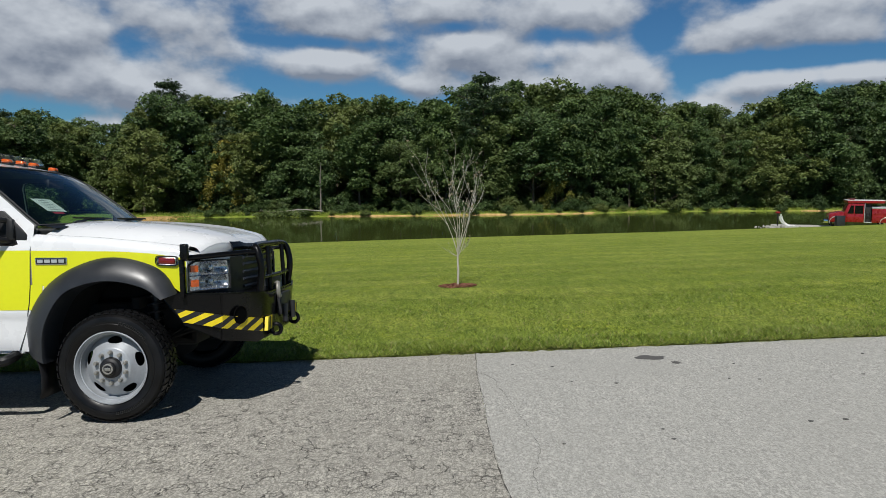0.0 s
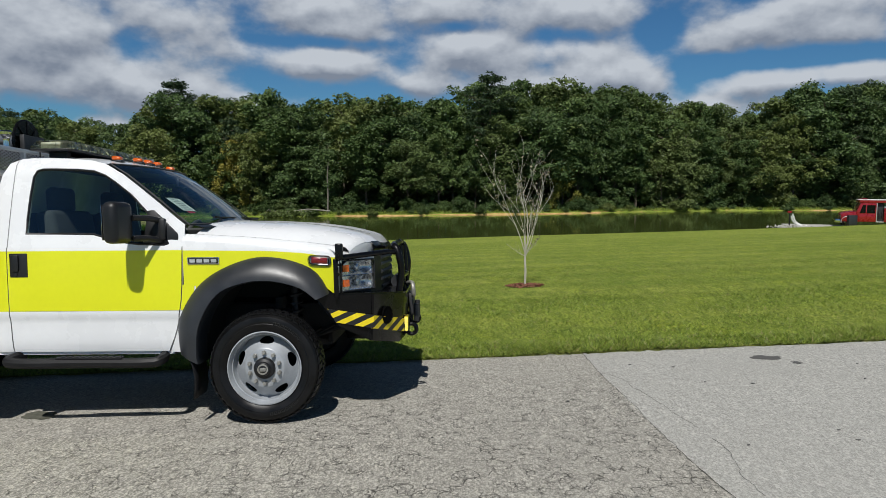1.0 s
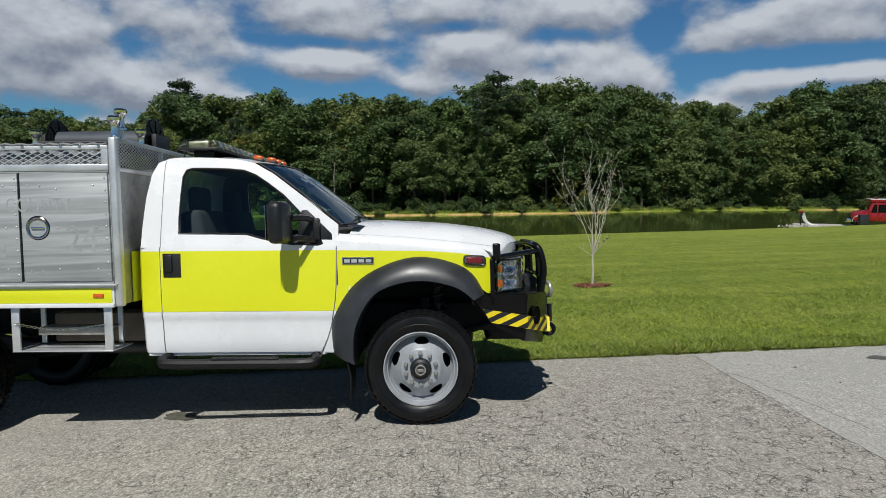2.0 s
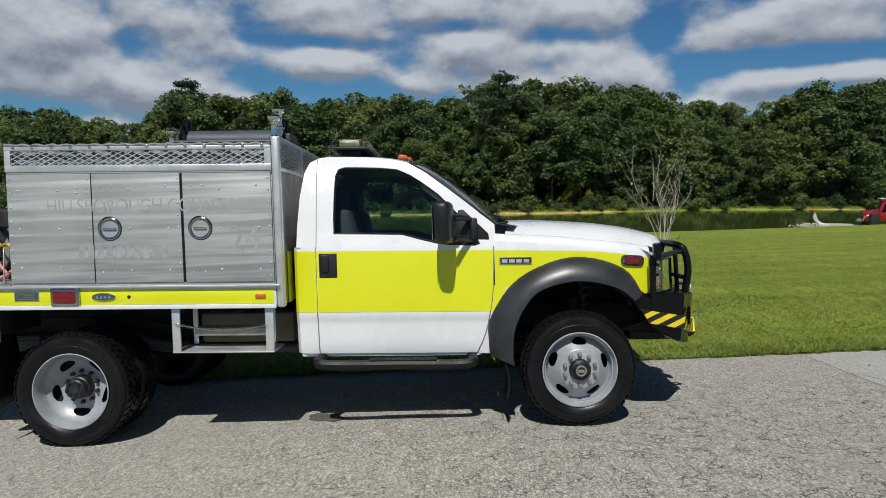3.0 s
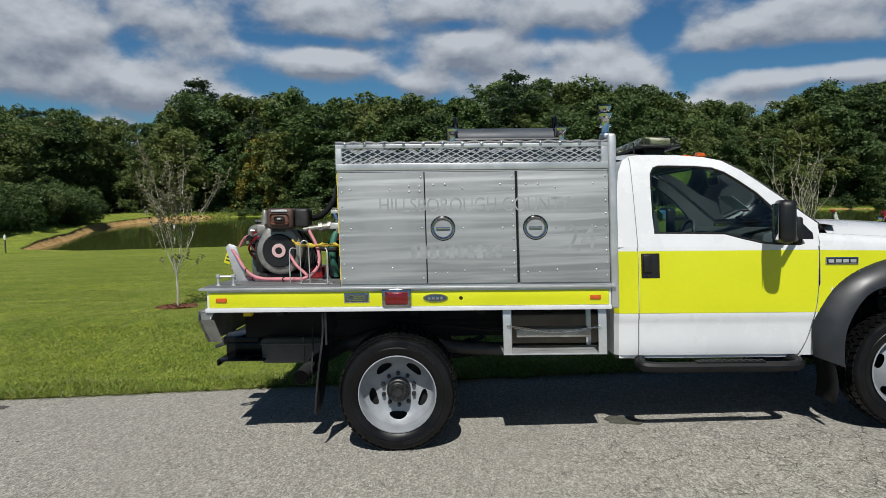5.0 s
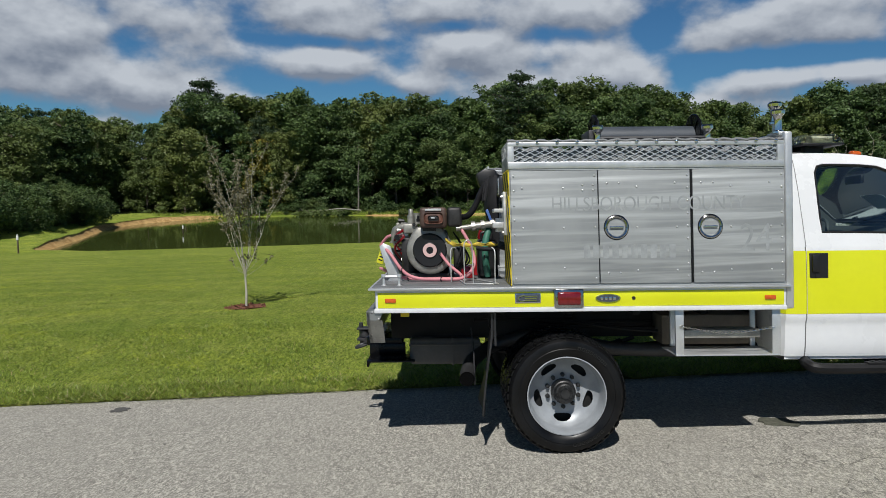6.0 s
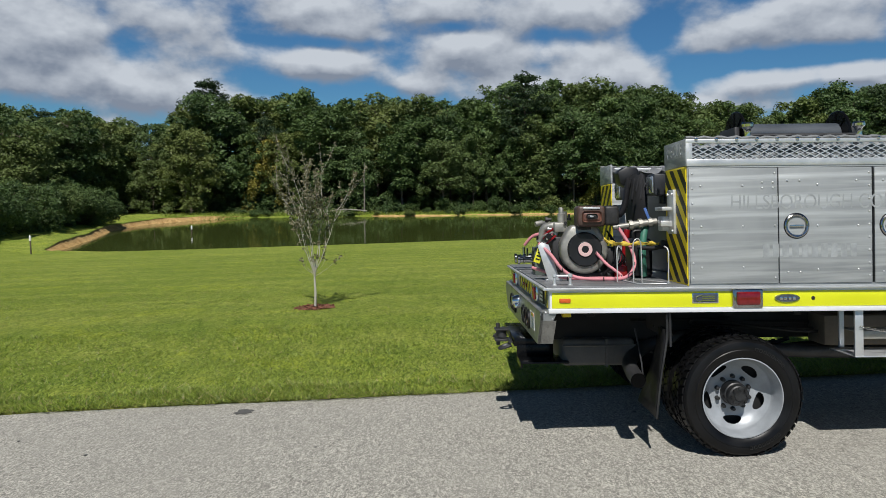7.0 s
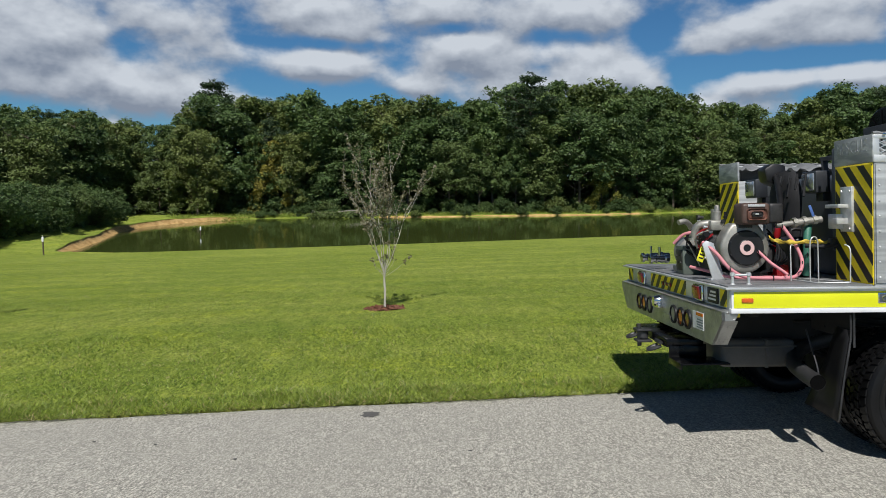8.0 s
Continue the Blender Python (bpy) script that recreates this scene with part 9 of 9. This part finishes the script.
# ---- far things at the pond ----
def make_fire_engine():
    x0, y0 = 40.7, 67.5
    z0 = -3.40
    eng = group("fire_engine", "red pumper fire engine parked at the pond", "fire engine", Matrix.Translation((x0, y0, z0)) @ Matrix.Rotation(radians(-22), 4, "Z"))
    def put(name, bm, mat, parent=eng, label=""):
        return finish(name, bm, mat, parent, label)
    bm = bmesh.new()
    add_prism(bm, [(0.15, 0.55), (0.15, 1.25), (0.35, 1.42), (1.25, 1.62), (1.55, 1.62), (1.55, 0.55)], 0.0, 2.3, "y", bevel=0.05)
    put("bonnet", bm, M_RED_PAINT, label="red bonnet")
    bm = bmesh.new()
    add_prism(bm, [(1.55, 0.55), (1.55, 1.62), (1.85, 2.42), (1.95, 2.5), (3.3, 2.5), (3.3, 0.55)], 0.0, 2.3, "y", bevel=0.04)
    cab = put("cab", bm, M_RED_PAINT, label="red crew cab")
    for a, b in ((1.80, 2.35), (2.45, 3.2)):
        bm = bmesh.new()
        add_prism(bm, [(a, 1.45), (a + (0.28 if a < 2 else 0), 2.28), (b, 2.28), (b, 1.45)], -0.02, 0.02, "y")
        put("cab_window", bm, M_BLACK_PAINT, cab)
        bm = bmesh.new()
        add_box(bm, a - 0.02, b + 0.03, -0.012, 0.0, 0.62, 1.38, 0.01)
        put("cab_door", bm, M_RED_PAINT, cab)
    bm = bmesh.new()
    add_box(bm, 1.75, 5.1, -0.05, 2.35, 2.52, 2.80, 0.03)
    put("roof_canopy", bm, M_RED_PAINT, label="raised red canopy")
    bm = bmesh.new()
    add_box(bm, 1.72, 5.12, -0.07, 2.37, 2.78, 2.84, 0.02)
    put("canopy_trim", bm, M_WHITE_PLASTIC)
    bm = bmesh.new()
    add_box(bm, 3.3, 4.0, 0.25, 2.05, 0.6, 2.5, 0.02)
    for k in range(4):
        add_box(bm, 3.4 + 0.14 * k, 3.48 + 0.14 * k, 0.18, 0.25, 1.0, 1.0 + 0.3 * (k % 2 + 1), 0.01)
    put("pump_panel", bm, M_GUNMETAL, label="dark pump panel")
    bm = bmesh.new()
    add_box(bm, 3.30, 3.36, -0.02, 0.04, 0.55, 2.55, 0.01)
    add_box(bm, 3.3, 4.0, -0.05, 0.4, 0.52, 0.60, 0.01)
    put("running_board", bm, M_ALU_BRIGHT)
    bm = bmesh.new()
    add_box(bm, 4.0, 8.2, 0.0, 2.4, 0.55, 2.05, 0.03)
    body = put("body", bm, M_RED_PAINT, label="red equipment body")
    bm = bmesh.new()
    add_box(bm, 3.98, 8.22, -0.02, 2.42, 1.98, 2.14, 0.02)
    put("hose_bed_rail", bm, M_ALU_BRIGHT, body)
    for a, b in ((4.06, 4.95), (6.05, 7.0), (7.08, 8.1)):
        bm = bmesh.new()
        add_box(bm, a, b, -0.02, 0.0, 0.70, 1.92, 0.01)
        for k in range(9):
            add_box(bm, a + 0.03, b - 0.03, -0.028, -0.02, 0.76 + k * 0.125, 0.86 + k * 0.125, 0.004)
        put("locker_shutter", bm, M_RED_PAINT, body)
    for x, r in ((0.75, 0.47), (5.30, 0.47)):
        for s, y in ((1, 0.02), (-1, 2.32)):
            bm = bmesh.new()
            add_lathe(bm, [(0.30 * s, 0.26), (0.30 * s, r), (0.26 * s, r + 0.0), (0.03 * s, r), (0.0, r - 0.05), (0.0, 0.28)], (x, y, r), (0, 1, 0), 28)
            w = put("wheel", bm, M_TYRE)
            bm = bmesh.new()
            add_lathe(bm, [(0.02 * s, 0.28), (0.0, 0.27), (0.06 * s, 0.22), (0.05 * s, 0.1), (-0.04 * s, 0.09), (-0.04 * s, 0)], (x, y, r), (0, 1, 0), 24)
            put("rim", bm, M_CHROME, w)
        bm = bmesh.new()
        arch = [(x + (r + 0.10) * math.cos(a), -0.03, 0.05 + r + (r + 0.10) * math.sin(a)) for a in np.linspace(-0.15, math.pi + 0.15, 18)]
        add_tube(bm, arch, 0.035, 6)
        put("wheel_arch", bm, M_ALU_BRIGHT)
    bm = bmesh.new()
    add_box(bm, -0.35, 0.15, 0.0, 2.3, 0.42, 0.78, 0.03)
    put("front_bumper", bm, M_CHROME)
    for y in (0.25, 2.05):
        bm = bmesh.new()
        add_lathe(bm, [(0, 0), (0.02, 0.09), (0.0, 0.12)], (0.13, y, 1.05), (-1, 0, 0), 16)
        put("headlamp", bm, M_CHROME)
    bm = bmesh.new()
    add_box(bm, 2.0, 2.5, 0.4, 1.9, 2.86, 2.98, 0.03)
    put("beacon", bm, M_RED_LENS)
    for x in (1.45,):
        bm = bmesh.new()
        add_tube(bm, [(x, 0.0, 1.6), (x - 0.15, -0.2, 1.9), (x - 0.15, -0.2, 2.2)], 0.03, 6)
        put("mirror", bm, M_CHROME)
    # concrete pad and the draughting gear
    bm = bmesh.new()
    add_box(bm, -5.2, 9.0, -1.0, 2.9, -0.35, 0.005, 0.02, Matrix.Translation((x0, y0, z0)) @ Matrix.Rotation(radians(-22), 4, "Z"))
    tagged(finish("pavement", bm, M_CONCRETE), "pale concrete pad beside the pond", "pad", kind="structure")
    cab2 = group("steel_cabinet", "dark grey steel cabinet standing on the pad", "cabinet", Matrix.Translation((41.3, 66.25, -3.395)))
    bm = bmesh.new()
    add_box(bm, -0.45, 0.45, -0.2, 0.2, 0.0, 1.25, 0.03)
    finish("case", bm, M_GUNMETAL, cab2)
    bm = bmesh.new()
    add_box(bm, -0.42, 0.42, -0.215, -0.2, 0.06, 1.2, 0.01)
    finish("door", bm, M_FLARE, cab2)
    for i, (dx, h) in enumerate(((0.0, 1.15), (0.35, 1.35), (0.7, 1.1))):
        hose = group("suction_hose", "thick white suction hose arched beside the pond", "hose", Matrix.Translation((35.6 + dx * 0.55, 66.8 + 0.15 * i, -3.39)), "suction hoses on the pad")
        bm = bmesh.new()
        pts = smooth_path([(-0.25, 0, h), (-0.22, 0, h * 0.75), (0.02, 0, h * 0.42), (0.55, 0, 0.18), (1.15, 0.0, 0.09)], 8)
        add_tube(bm, pts, 0.085, 10)
        finish("tube", bm, M_WHITE_PLASTIC, hose, angle=70)
        bm = bmesh.new()
        for p in pts[::2]:
            add_tube(bm, [(p.x + 0.09 * math.cos(a), p.y + 0.09 * math.sin(a), p.z) for a in (2 * math.pi * k / 10 for k in range(10))], 0.008, 4, closed=True)
        finish("rib", bm, M_CASTPALE, hose)
    hyd = group("dry_hydrant", "dry hydrant pipe with a red cap", "hydrant", Matrix.Translation((35.35, 67.2, -3.5)))
    bm = bmesh.new()
    add_tube(bm, [(0, 0, 0), (0, 0, 1.55)], 0.07, 10)
    finish("pipe", bm, M_GUNMETAL, hyd)
    bm = bmesh.new()
    add_tube(bm, [(0.18, 0, 1.62), (-0.22, 0, 1.62)], 0.11, 12)
    finish("cap", bm, M_RED_PAINT, hyd, "red cap")
    # pale stones at the pad's end
    rng = random.Random(12)
    heap = group("stone_heap", "pale broken stones at the end of the pad", "stones", Matrix.Translation((35.4, 66.6, -3.55)), kind="stuff")
    bm = bmesh.new()
    for k in range(110):
        r = rng.uniform(0.06, 0.16)
        m = Matrix.Translation((rng.gauss(0, 1.0), rng.gauss(0, 0.45), 0.1 + rng.random() * 0.18)) @ Euler((rng.random() * 6, rng.random() * 6, 0)).to_matrix().to_4x4() @ Matrix.Diagonal((r * 1.4, r, r * 0.7, 1))
        bmesh.ops.create_icosphere(bm, subdivisions=1, radius=1, matrix=m)
    finish("stones", bm, M_CONCRETE, heap, angle=10)


make_fire_engine()


def make_posts():
    for x, y, base, h in ((-40.4, 51.0, None, 1.62), (-36.6, 76.5, WATER_Z - 0.3, 1.25)):
        z = float(ground_z(x, y)) - 0.1 if base is None else base
        post = group("marker_post", "thin dark post with a small white marker", "marker post", Matrix.Translation((x, y, z)), "marker posts at the pond")
        bm = bmesh.new()
        add_box(bm, -0.045, 0.045, -0.045, 0.045, 0, h, 0.006)
        finish("post", bm, M_BARK, post)
        bm = bmesh.new()
        add_lathe(bm, [(h - 0.42, 0.0), (h - 0.42, 0.09), (h - 0.10, 0.09), (h - 0.03, 0.05), (h + 0.04, 0.045), (h + 0.05, 0.0)], (0, 0, 0), (0, 0, 1), 14)
        finish("marker", bm, M_WHITE_PLASTIC, post, "white plastic marker tube")



make_posts()


def make_fallen_tree():
    rng = np.random.default_rng(17)
    t = group("fallen_tree", "fallen leafy tree lying half in the pond", "tree", Matrix.Translation((-24.5, 111.0, WATER_Z)))
    bm = bmesh.new()
    add_tube(bm, [(4.5, 2.5, 0.9), (1.0, 1.0, 1.25), (-3.2, -0.5, 0.75), (-5.5, -1.4, 0.1)], [0.10, 0.09, 0.06, 0.025], 8)
    for k in range(9):
        x = -4.5 + k * 0.8
        add_tube(bm, [(x, -0.6 + x * 0.2, 0.9), (x - 0.5, -1.3, 0.9 + rng.uniform(-0.2, 0.6)), (x - 0.9, -1.9, 0.3 + rng.uniform(0, 0.9))], [0.05, 0.03, 0.01], 5)
    finish("trunk", bm, M_PALE_BARK, t, "bleached trunk")
    lobes = [((-5.2 + i * 0.75, -1.4 + rng.uniform(-0.6, 0.6), 0.35 + rng.uniform(0, 0.5)), (0.8, 0.8, 0.45)) for i in range(9)]
    shards("crown", leaf_cloud(rng, lobes, 3000, 0.16), M_LEAF[1], t)
    # a pale bare trunk standing at the shore
    s = group("bare_trunk", "pale slender tree trunk standing at the shore", "tree", Matrix.Translation((-20.6, 115.0, -4.7)))
    bm = bmesh.new()
    add_tube(bm, [(0, 0, 0), (0.08, 0, 3.0), (0.0, 0.1, 6.5), (0.2, 0.1, 9.0)], [0.15, 0.13, 0.10, 0.05], 8)
    finish("trunk", bm, M_GREY_BARK, s)


make_fallen_tree()

# ---- grass ----
def blades(name, x, y, height, width, rng, material, lean=0.5):
    """Grass blades as narrow bent strips, one quad each."""
    n = len(x)
    z = ground_z(x, np.maximum(y, road_edge(x) + 0.004)) - 0.006
    a = rng.uniform(0, 6.283, n)
    side = np.stack([np.cos(a), np.sin(a), np.zeros(n)], -1) * width[:, None]
    tip = np.stack([rng.normal(0, lean, n), rng.normal(0, lean, n), np.ones(n)], -1) * height[:, None]
    p = np.stack([x, y, z], -1)
    mid = p + tip * 0.55
    return np.stack([p - side, p + side, p + tip + side * 0.25, mid - side * 0.8], 1)


def grass_material(name="grass_blades", dry_from=0.93):
    k = Mat(name, (0.1, 0.16, 0.03), 0.42, spec=0.45)
    r = k.random(island=True)
    c = k.mix(r, (0.075, 0.145, 0.016), (0.410, 0.500, 0.085))
    patch = k.noise(0.5, 4.0, 0.6)
    c = k.mix(k.ramp(patch, 0.4, 0.75, 0.0, 0.5), c, (0.31, 0.36, 0.08))
    dry = k.ramp(k.math("FRACT", k.math("MULTIPLY", r, 37.0)), dry_from, dry_from + 0.03)
    c = k.mix(dry, c, (0.44, 0.38, 0.17))
    k.set(Base_Color=c)
    thin = k.t.nodes.new("ShaderNodeBsdfTranslucent")
    k.t.links.new(c, thin.inputs["Color"])
    both = k.t.nodes.new("ShaderNodeMixShader")
    both.inputs[0].default_value = 0.35
    k.t.links.new(k.p.outputs[0], both.inputs[1])
    k.t.links.new(thin.outputs[0], both.inputs[2])
    k.t.links.new(both.outputs[0], k.t.nodes["Material Output"].inputs[0])
    return k.m


def sow():
    rng = np.random.default_rng(77)
    parts = []
    # the shaggy verge, then the mown lawn, ever thinner with distance
    for s0, s1, span, per, hl, hh, w, fall in ((-0.055, 0.36, 0.0, 4800, 0.03, 0.075, 0.0046, 1.1), (0.2, 3.0, 0.0, 2000, 0.014, 0.036, 0.0050, 1.15),
                                               (2.6, 8.5, 0.4, 620, 0.015, 0.034, 0.0036, 1.3), (6.0, 28.0, 0.7, 150, 0.015, 0.030, 0.0055, 1.5)):
        xa, xb = -17.0 - span * s1 * 0.75, 10.0 + span * s1 * 0.75
        n = int((s1 - s0) * (xb - xa) * per)
        x = rng.uniform(xa, xb, n)
        s = s0 + (s1 - s0) * rng.random(n) ** fall
        clump = 0.6 + 0.8 * np.clip(0.5 + 0.5 * np.sin(x * 3.1 + np.sin(s * 2.3) * 2) * np.cos(s * 4.7 + x * 1.3), 0, 1)
        edge = 0.010 * np.sin(x * 5.3) + 0.016 * np.sin(x * 1.7) + 0.008 * np.sin(x * 13.1) if s0 < 0 else 0
        parts.append(blades("b", x, s + road_edge(x) + edge, rng.uniform(hl, hh, n) * clump, np.full(n, w), rng, None, 1.0))
    verge = quads("verge_grass", parts.pop(0), M_VERGE)
    tagged(verge, "shaggy half-dry grass fringe along the road edge", "grass", kind="stuff")
    ob = quads("grass", np.concatenate(parts), M_GRASS)
    tagged(ob, "short green lawn grass with a shaggy edge along the road", "grass", kind="stuff")
    # rank growth on the far shore
    n = 26000
    k = rng.random(n) * 12.0
    i = k.astype(int)
    f = (k - i)[:, None]
    pts = LAKE_A[8:]
    p = pts[i] * (1 - f) + pts[np.minimum(i + 1, len(pts) - 1)] * f
    c = np.array([15.0, 95.0])
    out = p - c
    out /= np.linalg.norm(out, axis=1, keepdims=True)
    p = p + out * (0.35 + 3.4 * rng.random((n, 1)) ** 1.2)
    tall = quads("reeds", blades("r", p[:, 0], p[:, 1], rng.uniform(0.10, 0.50, n) * (0.5 + rng.random(n)), np.full(n, 0.035), rng, None, 0.9), M_GRASS)
    tagged(tall, "rank green grass along the far shore", "grass", kind="stuff")


M_GRASS = grass_material()
M_VERGE = grass_material("verge_blades", 0.90)
sow()


# ---- marks and litter on the road ----
def blotch(name, label, x, y, rx, ry, seed, material, height=0.003):
    rng = random.Random(seed)
    bm = bmesh.new()
    n = 18
    pts = []
    for k in range(n):
        a = 2 * math.pi * k / n
        r = 1 + rng.uniform(-0.28, 0.28)
        pts.append((x + rx * r * math.cos(a), y + ry * r * math.sin(a)))
    add_prism(bm, pts, 0.0005, height, "z")
    ob = finish(name, bm, material)
    ob.matrix_world = SLOPE
    return tagged(ob, label, "stain")


M_STAIN = worn("tar_stain", (0.10, 0.096, 0.09), 0.8, vary=0.25, scale=30.0, grain=160.0, bump=0.3).m
M_MUD = worn("dried_mud", (0.10, 0.10, 0.075), 0.95, vary=0.35, scale=30.0, grain=120.0, bump=0.6).m
blotch("tar_patch", "small dark round tar patch on the road", -9.33, 1.575, 0.075, 0.085, 1, M_STAIN)
blotch("tar_patch", "dark tar patch on the pale asphalt", 2.42, 1.93, 0.13, 0.10, 2, M_STAIN)
blotch("tar_patch", "dark tar patch on the pale asphalt", 2.60, 1.66, 0.04, 0.06, 3, M_STAIN)
blotch("mud_patch", "dried clump of mud and grass on the road", -3.90, 0.56, 0.13, 0.11, 4, M_MUD, 0.012)
for i in range(30):
    r = random.Random(100 + i)
    x = r.uniform(0.95, 4.6) if i % 3 else r.uniform(-12, 0.5)
    y = r.uniform(-0.9, 2.2)
    s = r.uniform(0.006, 0.016)
    blotch("stone_chip", "small dark stone chip on the road", x, y, s, s * r.uniform(0.5, 1.0), 200 + i, M_STAIN, 0.006)["group"] = "stone chips on the road"
